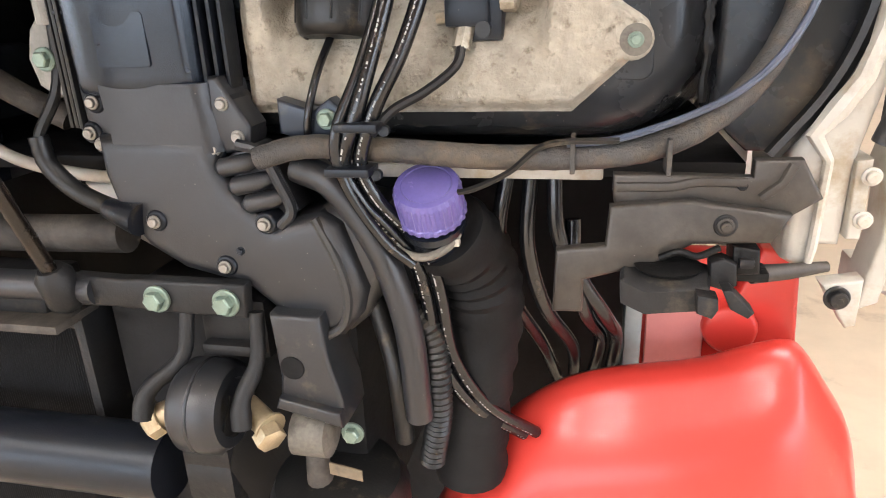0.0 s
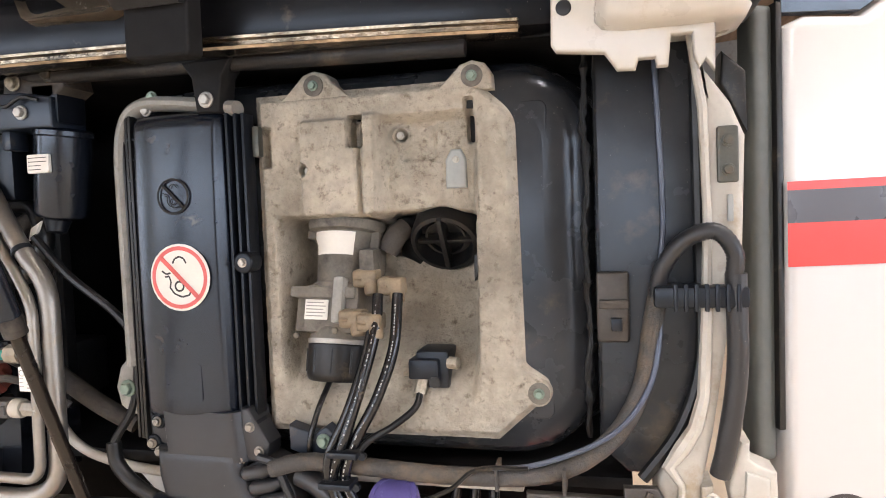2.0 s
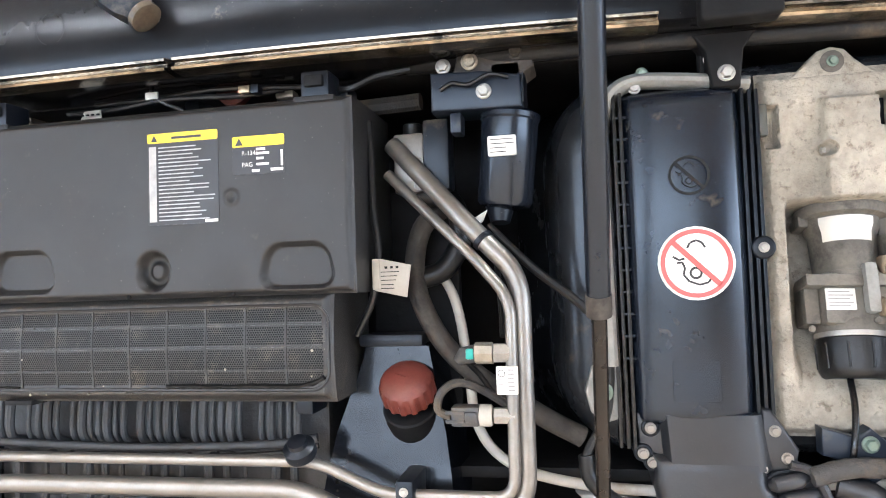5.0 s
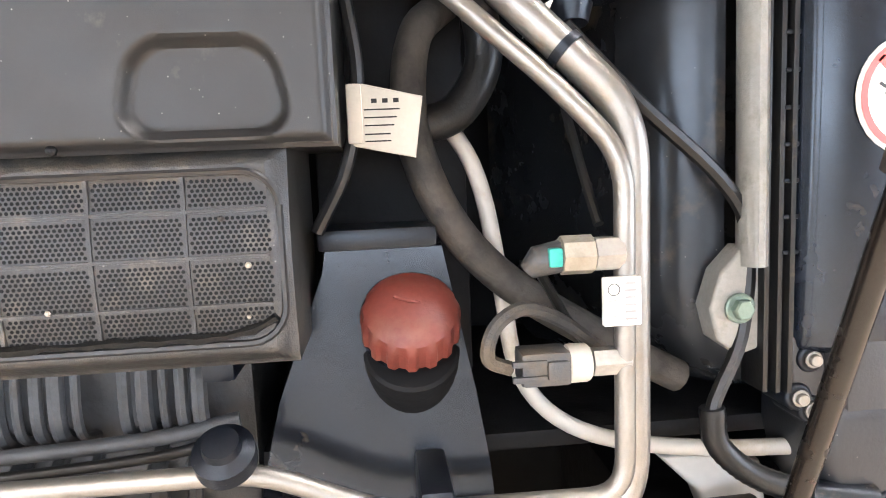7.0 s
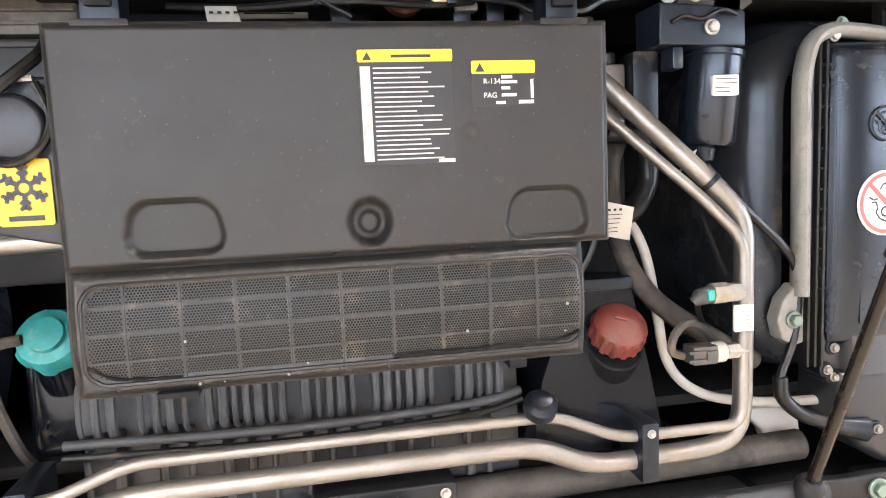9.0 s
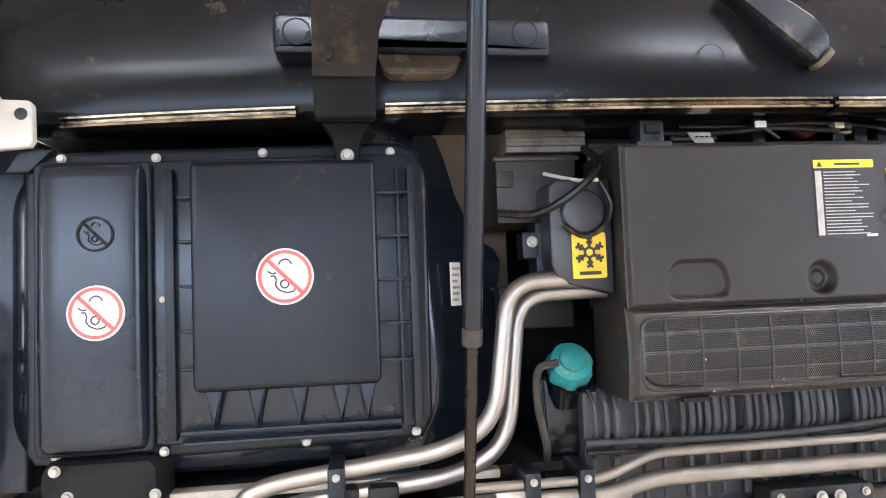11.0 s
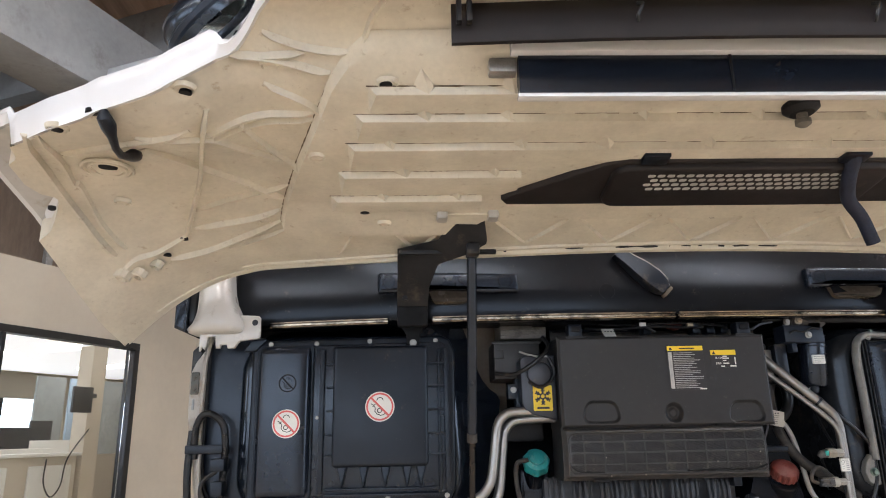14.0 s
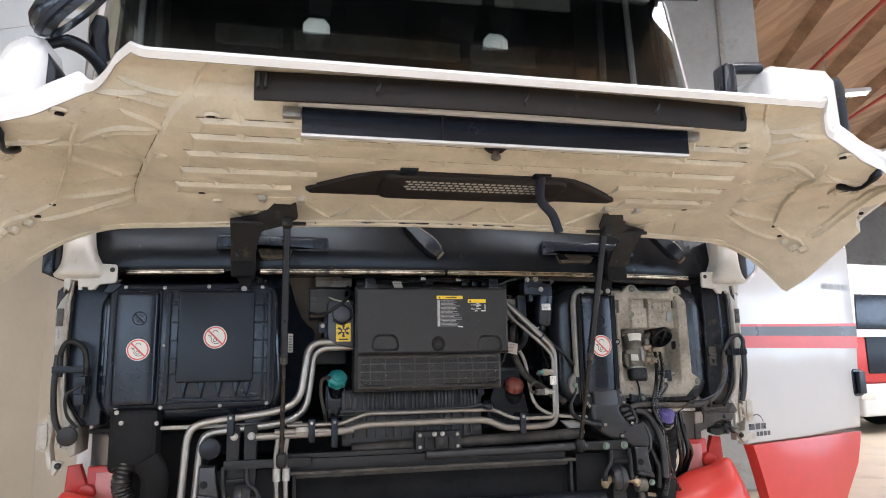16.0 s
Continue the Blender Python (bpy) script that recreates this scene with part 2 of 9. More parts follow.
TANKPLASTIC = mat("dark_expansion_tank_plastic", (0.0065, 0.0075, 0.0105), 0.18, var=0.3, scale=10, bump=0.04, dirt=(DUST, 0.08, 22), wave=0.15, specks=0.3, spec=0.36, tint=(0.92, 0.96, 1.0))
BLOCK = mat("ribbed_grey_black_casting", (0.045, 0.047, 0.050), 0.5, var=0.3, scale=10, bump=0.4, bscale=150, dirt=(DUST, 0.3, 18))
PAPER = mat("off_white_label", (0.72, 0.70, 0.64), 0.55, var=0.06, scale=20, bump=0.0)
TAGPAPER = mat("yellowed_paper_tag", (0.40, 0.372, 0.315), 0.6, var=0.08, scale=30, bump=0.1)
SILL = mat("worn_anodised_sill_strip", (0.36, 0.295, 0.22), 0.22, metal=0.96, var=0.35, scale=18, bump=0.2, bscale=120, dirt=((0.03, 0.027, 0.024), 0.36, 20))
TAGPAPER_DIRTY = mat("dirty_tan_strip", (0.15, 0.115, 0.075), 0.5, var=0.35, scale=14, bump=0.2, dirt=((0.04, 0.035, 0.03), 0.3, 20))
LOFTBOARD = mat("brown_loft_board", (0.30, 0.22, 0.16), 0.8, var=0.25, scale=2, bump=0.3, bscale=30, stretch=(1, 1, 0.3))
# brown of the tunnel wall where lit, carried by an added plate
BROWNWALL = mat("brown_lit_tunnel_wall", (0.15, 0.115, 0.08), 0.7, var=0.2, scale=8, bump=0.3, bscale=120)
STRUTROD = mat("brown_black_rod", (0.014, 0.010, 0.0075), 0.25, metal=0.2, var=0.3, scale=20, bump=0.0)
LABELBLACK = mat("black_label_print", (0.020, 0.018, 0.018), 0.4, var=0.1, scale=20, bump=0.0)
LABELYELLOW = mat("yellow_label_print", (0.80, 0.56, 0.02), 0.4, var=0.05, scale=20, bump=0.0)
LABELRED = mat("red_label_print", (0.62, 0.11, 0.10), 0.4, var=0.1, scale=20, bump=0.0)
LABELGREY = mat("dark_matt_print", (0.004, 0.004, 0.004), 0.75, var=0.1, scale=20, bump=0.0)
BLUE = mat("blue_nylon_tube", (0.05, 0.065, 0.10), 0.35, var=0.2, scale=30, bump=0.1)
CYAN = mat("turquoise_clip", (0.015, 0.30, 0.25), 0.4, var=0.1, scale=30, bump=0.0)
WINDSHIELD = glass("tinted_windscreen_glass", (0.74, 0.80, 0.78))
CLEAR = glass("office_glass", (0.92, 0.95, 0.94))
MIRROR = mat("mirror_glass", (0.85, 0.88, 0.92), 0.04, metal=1.0, var=0.01, scale=2, bump=0.0, rvar=0.02)
# near-black: the dimness of the cab is put into the colour
INTERIOR = mat("cab_interior_painted_dark", (0.009, 0.009, 0.01), 0.7, var=0.2, scale=4, bump=0.1)
INTERIORGREY = mat("grey_trim_and_mesh_light", (0.42, 0.42, 0.38), 0.6, var=0.1, scale=6, bump=0.1)
CONCRETE = mat("grey_precast_concrete", (0.40, 0.40, 0.385), 0.85, var=0.14, scale=1.5, bump=0.4, bscale=30, dirt=((0.27, 0.26, 0.24), 0.25, 3))
CEILING = mat("brown_roof_boards", (0.50, 0.34, 0.23), 0.85, var=0.28, scale=1.6, bump=0.3, bscale=20, stretch=(3, 0.12, 1))
PLASTER = mat("cream_plaster", (0.53, 0.465, 0.365), 0.8, var=0.06, scale=1.2, bump=0.2, bscale=60)
FLOOR = mat("tan_epoxy_floor", (0.62, 0.525, 0.405), 0.35, var=0.10, scale=0.9, bump=0.05, bscale=20, dirt=((0.33, 0.26, 0.19), 0.2, 2))
TUBE = glow("lit_fluorescent_tube", (1.0, 0.96, 0.88), 6.0)
DAY = glow("bright_daylight_beyond", (0.80, 0.90, 1.0), 3.4)
BLUEBOARD = mat("pale_blue_board", (0.36, 0.46, 0.56), 0.5, var=0.08, scale=3, bump=0.0)
CARRIER = mat("blue_grey_moulded_plastic", (0.018, 0.020, 0.026), 0.34, var=0.2, scale=9, bump=0.1, bscale=300, dirt=(DUST, 0.08, 20))
REDPIPE = mat("red_sprinkler_pipe", (0.50, 0.07, 0.05), 0.4, var=0.1, scale=3, bump=0.0)
BLACKFRAME = mat("black_powder_coat", (0.012, 0.012, 0.013), 0.4, var=0.1, scale=5, bump=0.05)


# ---- shapes ----
def box(x0, x1, y0, y1, z0, z1, bev=0.002, seg=2, bm=None):
    own = bmesh.new()
    bmesh.ops.create_cube(own, size=1.0, matrix=Matrix.Translation(((x0 + x1) / 2, (y0 + y1) / 2, (z0 + z1) / 2)) @ Matrix.Diagonal((x1 - x0, y1 - y0, z1 - z0, 1)))
    if bev:
        bmesh.ops.bevel(own, geom=own.edges[:], offset=bev, segments=seg, affect="EDGES", profile=0.6)
    return merge(bm, own)


def merge(bm, other, m=None):
    if m is not None:
        bmesh.ops.transform(other, matrix=m, verts=other.verts)
    if bm is None:
        return other
    tmp = bpy.data.meshes.new("tmp")
    other.to_mesh(tmp)
    bm.from_mesh(tmp)
    bpy.data.meshes.remove(tmp)
    other.free()
    return bm


def rings(loops, caps=True, closed=False, bm=None):
    """Skin a row of loops that have equally many points."""
    bm = bm or bmesh.new()
    vs = [[bm.verts.new(p) for p in lp] for lp in loops]
    n = len(vs[0])
    pairs = list(zip(vs, vs[1:])) + ([(vs[-1], vs[0])] if closed else [])
    for a, b in pairs:
        for i in range(n):
            j = (i + 1) % n
            bm.faces.new((a[i], a[j], b[j], b[i]))
    if caps and not closed:
        bm.faces.new(vs[0][::-1])
        bm.faces.new(vs[-1])
    return bm


def rrect(x0, x1, z0, z1, r, n=5):
    out = []
    for cx, cz, a0 in ((x1 - r, z1 - r, 0), (x0 + r, z1 - r, 90), (x0 + r, z0 + r, 180), (x1 - r, z0 + r, 270)):
        out += [(cx + r * math.cos(radians(a0 + 90 * i / n)), cz + r * math.sin(radians(a0 + 90 * i / n))) for i in range(n + 1)]
    return out


def inset(pts, d):
    """Move a polygon's outline inwards by d."""
    area = sum(a[0] * b[1] - b[0] * a[1] for a, b in zip(pts, pts[1:] + pts[:1]))
    s = 1 if area > 0 else -1
    out = []
    for i, p in enumerate(pts):
        a, b = Vector(pts[i - 1]), Vector(pts[(i + 1) % len(pts)])
        p = Vector(p)
        e0, e1 = (p - a), (b - p)
        e0 = e0.normalized() if e0.length > 1e-9 else e1.normalized()
        e1 = e1.normalized() if e1.length > 1e-9 else e0
        n0, n1 = Vector((-e0.y, e0.x)) * s, Vector((-e1.y, e1.x)) * s
        k = n0 + n1
        k = k / max(0.35, k.length_squared / 2) if k.length > 1e-6 else n0
        out.append(tuple(p + k * d))
    return out


def plate(pts, y0, y1, bev=0.003, seg=3, bm=None):
    """A plate with the outline pts (x, z), its front at y0 rounded over bev, its back at y1."""
    loops = []
    for i in range(seg + 1):
        a = math.pi / 2 * i / seg
        loops.append([(x, y0 + bev * (1 - math.cos(a)), z) for x, z in inset(pts, bev * (1 - math.sin(a)))])
    loops.append([(x, y1, z) for x, z in pts])
    return rings(loops, bm=bm)


def fillet(pts, r, n=5):
    """Round a path's corners."""
    pts = [Vector(p) for p in pts]
    if r <= 0 or len(pts) < 3:
        return pts
    out = [pts[0]]
    for a, p, b in zip(pts, pts[1:], pts[2:]):
        k0, k1 = min(r, (a - p).length * 0.49), min(r, (b - p).length * 0.49)
        s, e = p + (a - p).normalized() * k0, p + (b - p).normalized() * k1
        out += [(1 - t) ** 2 * s + 2 * t * (1 - t) * p + t * t * e for t in (i / n for i in range(n + 1))]
    return out + [pts[-1]]


def smooth_path(pts, n=6):
    """A curve through all points."""
    p = [Vector(q) for q in pts]
    p = [2 * p[0] - p[1]] + p + [2 * p[-1] - p[-2]]
    out = []
    for a, b, c, d in zip(p, p[1:], p[2:], p[3:]):
        for i in range(n):
            t = i / n
            out.append(0.5 * (2 * b + (c - a) * t + (2 * a - 5 * b + 4 * c - d) * t * t + (3 * b - a - 3 * c + d) * t ** 3))
    return out + [p[-2]]


def sweep(path, r, seg=10, bm=None, rib=0.0, pitch=0.006):
    """A round bar along a path; rib raises rings on it."""
    path = [Vector(p) for p in path]
    if rib:
        fine, left = [], 0.0
        for a, b in zip(path, path[1:]):
            k = max(1, int((b - a).length / (pitch / 2)))
            fine += [a.lerp(b, i / k) for i in range(k)]
        path = fine + [path[-1]]
    loops, up = [], None
    for i, p in enumerate(path):
        d = (path[min(i + 1, len(path) - 1)] - path[max(i - 1, 0)]).normalized()
        if up is None:
            up = d.orthogonal().normalized()
        up = (up - d * up.dot(d)).normalized()
        side = d.cross(up)
        rr = (r[i] if isinstance(r, list) else r) + (rib if rib and i % 2 else 0)
        loops.append([p + rr * (math.cos(a) * up + math.sin(a) * side) for a in (2 * math.pi * k / seg for k in range(seg))])
    return rings(loops, bm=bm)


def lathe(profile, origin, axis, seg=24, bm=None, lobes=0, depth=0.0):
    """Turn a profile of (radius, height) round an axis; lobes flute its side."""
    q = Vector(axis).to_track_quat("Z", "Y").to_matrix()
    loops = []
    for r, h in profile:
        loop = []
        for k in range(seg):
            a = 2 * math.pi * k / seg
            rr = r - (depth if lobes and r > 0.93 * max(p[0] for p in profile) and (k * lobes // seg * 2 // 1) % 2 == 0 and (k * lobes * 2 // seg) % 2 else 0)
            loop.append(Vector(origin) + q @ Vector((rr * math.cos(a), rr * math.sin(a), h)))
        loops.append(loop)
    return rings(loops, bm=bm)


def squash(bm, axis, centre, k):
    """Flatten a mesh along one axis."""
    for v in bm.verts:
        v.co[axis] = centre + (v.co[axis] - centre) * k
    return bm


def disc_xz(x, z, r, n=28):
    return [(x + r * math.cos(2 * math.pi * k / n), z + r * math.sin(2 * math.pi * k / n)) for k in range(n)]


def mesh_of(bm, name, material, sharp=38):
    bmesh.ops.recalc_face_normals(bm, faces=bm.faces)
    me = bpy.data.meshes.new(name)
    bm.to_mesh(me)
    bm.free()
    me.materials.append(material)
    for p in me.polygons:
        p.use_smooth = True
    me.set_sharp_from_angle(angle=radians(sharp))
    return me


BASES = {}


def thing(name, base, label, category, group="", kind=""):
    """A thing of several parts: an empty at its base."""
    ob = new(name)
    ob.empty_display_size = 0.05
    ob.matrix_basis = Matrix.Translation(base)
    BASES[ob.name] = Vector(base)
    return tagged(ob, label, category, group, kind)


def part(name, bm, material, parent, label="", at=None, sharp=38):
    """One mesh under a thing or a part. at: its own place, for meshes built round the origin."""
    me = bm if isinstance(bm, bpy.types.Mesh) else mesh_of(bm, name, material, sharp)
    ob = new(name, me)
    ob.parent = parent
    b = BASES.get(parent.name, Vector((0, 0, 0)))
    ob.matrix_parent_inverse = Matrix.Translation(-b)
    if at is not None:
        ob.matrix_basis = at if isinstance(at, Matrix) else Matrix.Translation(at)
        BASES[ob.name] = ob.matrix_basis.translation.copy()
    return tagged(ob, label)


def single(name, bm, material, label, category, group="", kind="", sharp=38):
    ob = new(name, mesh_of(bm, name, material, sharp))
    return tagged(ob, label, category, group, kind)


BOLTS = {}


def bolt(parent, x, y, z, r=0.007, material=STEEL, head=6, label=""):
    """A flanged bolt, its head towards the front."""
    r = r * 0.78
    key = (round(r, 4), material.name, head)
    if key not in BOLTS:
        bm = lathe([(r * 1.35, 0), (r * 1.35, r * 0.25), (r * 1.2, r * 0.35)], (0, 0, 0), (0, -1, 0), 20)
        lathe([(r * 0.95, r * 0.3), (r * 0.95, r * 1.0), (r * 0.8, r * 1.15)], (0, 0, 0), (0, -1, 0), head, bm)
        if head > 8:
            lathe([(r * 0.4, r * 1.16), (r * 0.36, r * 1.2)], (0, 0, 0), (0, -1, 0), 6, bm)
        BOLTS[key] = mesh_of(bm, "bolt", material, 30)
    return part("bolt", BOLTS[key], material, parent, label, at=(x, y, z))


def bars(parent, x0, x1, zs, y, h, material, name="print_line", seed=1, ragged=0.35):
    """Rows of unreadable small print as plain bars."""
    rnd = random.Random(seed)
    bm = bmesh.new()
    for z in zs:
        xe = x1 - (x1 - x0) * ragged * rnd.random()
        bm.faces.new([bm.verts.new(p) for p in ((x0, y, z), (xe, y, z), (xe, y, z + h), (x0, y, z + h))])
    return part(name, bm, material, parent)


def flat(pts, y, bm=None):
    bm = bm or bmesh.new()
    bm.faces.new([bm.verts.new((x, y, z)) for x, z in pts])
    return bm


def ring_xz(x, z, r0, r1, y, n=32, bm=None):
    bm = bm or bmesh.new()
    a = [bm.verts.new((x + r0 * math.cos(2 * math.pi * k / n), y, z + r0 * math.sin(2 * math.pi * k / n))) for k in range(n)]
    b = [bm.verts.new((x + r1 * math.cos(2 * math.pi * k / n), y, z + r1 * math.sin(2 * math.pi * k / n))) for k in range(n)]
    for k in range(n):
        bm.faces.new((a[k], a[(k + 1) % n], b[(k + 1) % n], b[k]))
    return bm


def seg_xz(p, q, w, y, bm=None):
    """A flat stroke from p to q."""
    bm = bm or bmesh.new()
    d = Vector((q[0] - p[0], q[1] - p[1])).normalized() * w / 2
    bm.faces.new([bm.verts.new((a[0] + s * d.y, y, a[1] - s * d.x)) for a, s in ((p, 1), (q, 1), (q, -1), (p, -1))])
    return bm


def text_mesh(body, x, y, z, size, material, parent, name="lettering", bold=0.0):
    cu = bpy.data.curves.new("text", "FONT")
    cu.body, cu.size, cu.extrude, cu.offset = body, size, 0.0002, bold
    tmp = bpy.data.objects.new("text", cu)
    me = bpy.data.meshes.new_from_object(tmp)
    bpy.data.objects.remove(tmp)
    me.transform(Matrix.Translation((x, y, z)) @ Matrix.Rotation(radians(90), 4, "X"))
    me.materials.append(material)
    return part(name, me, material, parent)


def nospray(parent, x, z, r, y, ring=LABELRED, ground=PAPER, ink=LABELBLACK):
    """Round no-spraying sticker: white disc, red ring and bar, a hose drawn under it."""
    st = part("warning_sticker", plate(disc_xz(x, z, r), y - 0.0012, y, 0.0003, 1), ground, parent, "round red and white no-spraying sticker") if ground else None
    host = st or parent
    y = y - 0.0018
    b = ring_xz(x, z, r * 0.93, r * 0.81, y)
    seg_xz((x - r * 0.60, z + r * 0.60), (x + r * 0.60, z - r * 0.60), r * 0.14, y, b)
    part("ring_and_bar", b, ring, host)
    b = bmesh.new()
    lines = ([(-0.22, 0.42), (-0.14, 0.56), (0.02, 0.62), (0.16, 0.56), (0.24, 0.42)], [(-0.60, 0.20), (-0.44, 0.10), (-0.30, 0.14)], [(-0.50, 0.02), (-0.36, 0.04), (-0.30, -0.12), (-0.34, -0.30), (-0.20, -0.48), (0.06, -0.58), (0.30, -0.52), (0.38, -0.36), (0.26, -0.24)])
    for k in lines:
        for p, q in zip(k, k[1:]):
            seg_xz((x + p[0] * r, z + p[1] * r), (x + q[0] * r, z + q[1] * r), r * 0.055, y + 0.0004, b)
    ring_xz(x - 0.02 * r, z - 0.26 * r, 0.17 * r, 0.11 * r, y + 0.0004, 16, b)
    part("spray_drawing", b, ink, host)
    return st


# ---- the hall ----
def hall_part(name, bm, material, label="", category="", parent=None):
    bmesh.ops.transform(bm, matrix=HALL, verts=bm.verts)
    if parent:
        return part(name, bm, material, parent)
    return single(name, bm, material, label, category, kind="structure")


hall_part("floor", box(-9, 32, -24, 22, -0.2, 0, 0), FLOOR, "tan epoxy-coated workshop floor", "floor")
hall_part("ceiling", box(-9, 32, -24, 22, 7.6, 7.8, 0), CEILING, "brown-grey deck ceiling of the hall", "ceiling")
# window bands and gate out of view, added to carry the daylight lamps
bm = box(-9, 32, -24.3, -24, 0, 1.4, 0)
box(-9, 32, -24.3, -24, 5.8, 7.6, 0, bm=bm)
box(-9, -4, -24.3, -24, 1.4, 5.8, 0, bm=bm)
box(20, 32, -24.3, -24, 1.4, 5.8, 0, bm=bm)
hall_part("wall_south", bm, PLASTER, "plain cream wall closing the hall unseen, with an added window band", "wall")
hall_part("backdrop", box(-9, 32, -26, -25.9, 0, 7, 0), DAY, "glowing sheet added as unseen daylight beyond the hall windows", "backdrop")
bm = box(32, 32.3, -24, 22, 0, 1.2, 0)
box(32, 32.3, -24, 22, 6.0, 7.6, 0, bm=bm)
box(32, 32.3, -24, -18, 1.2, 6.0, 0, bm=bm)
box(32, 32.3, 8, 22, 1.2, 6.0, 0, bm=bm)
hall_part("wall_east", bm, CONCRETE, "unseen grey concrete wall with an added window band", "wall")
hall_part("backdrop", box(33.5, 33.6, -24, 12, 0, 7, 0), DAY, "glowing sheet added as unseen daylight beyond the hall windows", "backdrop")
bm = box(-9.3, -9, -10.4, 22, 0, 7.6, 0)
box(-9.3, -9, -24, -22.6, 0, 7.6, 0, bm=bm)
box(-9.3, -9, -22.6, -10.4, 5.1, 7.6, 0, bm=bm)
hall_part("wall_west", bm, CONCRETE, "grey concrete panel wall of the hall with an unseen, added wide gate", "wall")
hall_part("backdrop", box(-10.6, -10.5, -24, -9, 0, 6, 0), DAY, "glowing sheet added as unseen daylight beyond the added gate", "backdrop")
hall_part("wall_north", box(-9, 32, 22, 22.3, 0, 7.6, 0), CONCRETE, "grey concrete panel wall of the hall", "wall")
# office partition with its long window
bm = box(-0.15, 0, -9.0, -4.6, 0, 3.25, 0)
box(-0.15, 0, -0.02, 0.9, 0, 3.25, 0, bm=bm)
box(-0.15, 0, -4.6, -0.02, 2.62, 3.25, 0, bm=bm)
box(-0.15, 0, -4.6, -0.02, 0, 0.75, 0, bm=bm)
hall_part("wall_office", bm, PLASTER, "cream plastered office partition below concrete beams", "wall")
w = thing("window_1", HALL @ Vector((0, -2.3, 0.75)), "long office window in a black frame", "window", kind="structure")
bm = box(-0.1, 0.03, -4.6, -0.02, 2.55, 2.62, 0.004)
box(-0.1, 0.03, -4.6, -0.02, 0.75, 0.82, 0.004, bm=bm)
for y in (-4.6, -3.15, -1.62, -0.09):
    box(-0.1, 0.03, y, y + (0.035 if -4 < y < -1 else 0.07), 0.82, 2.55, 0.004, bm=bm)
hall_part("window_frame", bm, BLACKFRAME, parent=w)
for y0, y1 in ((-4.53, -3.15), (-3.115, -1.62), (-1.585, -0.09)):
    p = hall_part("pane", box(-0.05, -0.04, y0, y1, 0.82, 2.55, 0), CLEAR, parent=w)
    p.visible_shadow = False
# white boxed duct on the concrete edge beam
duct_ = thing("ventilation_box", HALL @ Vector((0.75, -0.7, 3.7)), "white boxed ventilation unit on the concrete beam", "ventilation box")
hall_part("upper_casing", box(0.205, 1.31, -1.04, -0.35, 4.86, 5.46, 0.012), DUCTWHITE, parent=duct_)
hall_part("lower_casing", box(0.36, 1.31, -1.036, -0.35, 3.70, 4.858, 0.012), DUCTWHITE, parent=duct_)
# the office behind the glass
bm = box(-7.0, -0.2, -9, 9, 2.95, 3.0, 0)
hall_part("office_ceiling", bm, PLASTER, "white office ceiling", "ceiling")
bm = box(-7.0, -0.16, 9, 9.1, 0, 0.9, 0)
box(-7.0, -0.16, 9, 9.1, 2.2, 2.95, 0, bm=bm)
box(-7.1, -7.0, -9, 9.1, 0, 1.12, 0, bm=bm)
box(-7.1, -7.0, -9, 9.1, 2.45, 2.95, 0, bm=bm)
box(-7.1, -7.0, 4.4, 9.1, 1.12, 2.45, 0, bm=bm)
box(-0.2, -0.15, 0.9, 9.1, 0, 2.95, 0, bm=bm)
hall_part("office_wall", bm, PLASTER, "cream office wall", "wall")
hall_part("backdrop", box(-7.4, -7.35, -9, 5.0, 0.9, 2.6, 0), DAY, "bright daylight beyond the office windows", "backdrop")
for y in (-3.5, -1.6, 0.3, 2.2, 3.6):
    hall_part("office_mullion", box(-7.08, -7.0, y, y + 0.07, 1.12, 2.45, 0.005), BLACKFRAME, "dark mullion of the outer office window", "mullion")
for x in (-1.6, -3.4, -5.2):
    for y in (-3.2, -0.9, 1.4, 3.7, 6.0):
        hall_part("office_light", box(x, x + 1.2, y, y + 0.2, 2.9, 2.945, 0.004), TUBE, "lit flush office ceiling light", "ceiling light")
oc = thing("office_counter", HALL @ Vector((-2.35, -0.6, 0)), "cream office counter with panelled front behind the glass", "counter")
hall_part("body", box(-2.6, -2.1, -2.6, 1.2, 0, 1.41, 0.01), PLASTER, parent=oc)
hall_part("top", box(-2.66, -2.06, -2.66, 1.24, 1.41, 1.45, 0.008), PAPER, parent=oc)
for y in (-2.2, -1.3, -0.4, 0.5):
    hall_part("front_panel", box(-2.1, -2.085, y, y + 0.62, 0.75, 1.30, 0.012), PAPER, parent=oc)
bm = lathe([(0.075, 0), (0.085, 0.02), (0.085, 0.19), (0.07, 0.21), (0.07, 0.23)], (-2.25, 0.04, 1.45), (0, 0, 1), 20)
o = hall_part("canister", bm, REDPIPE, "dark red canister on the office counter", "canister")
o["kind"] = ""
hall_part("office_column", box(-2.36, -2.10, 1.28, 1.52, 0, 2.95, 0.01), PLASTER, "cream column inside the office", "column")
om = thing("monitor", HALL @ Vector((-2.1, 1.2, 1.9)), "dark screen on a swing arm at the office column", "monitor")
hall_part("screen", box(-2.02, -1.98, 0.93, 1.24, 1.96, 2.30, 0.01), BLACKFRAME, parent=om)
hall_part("arm", box(-2.12, -2.0, 1.18, 1.32, 2.16, 2.22, 0.01), BLACKFRAME, parent=om)
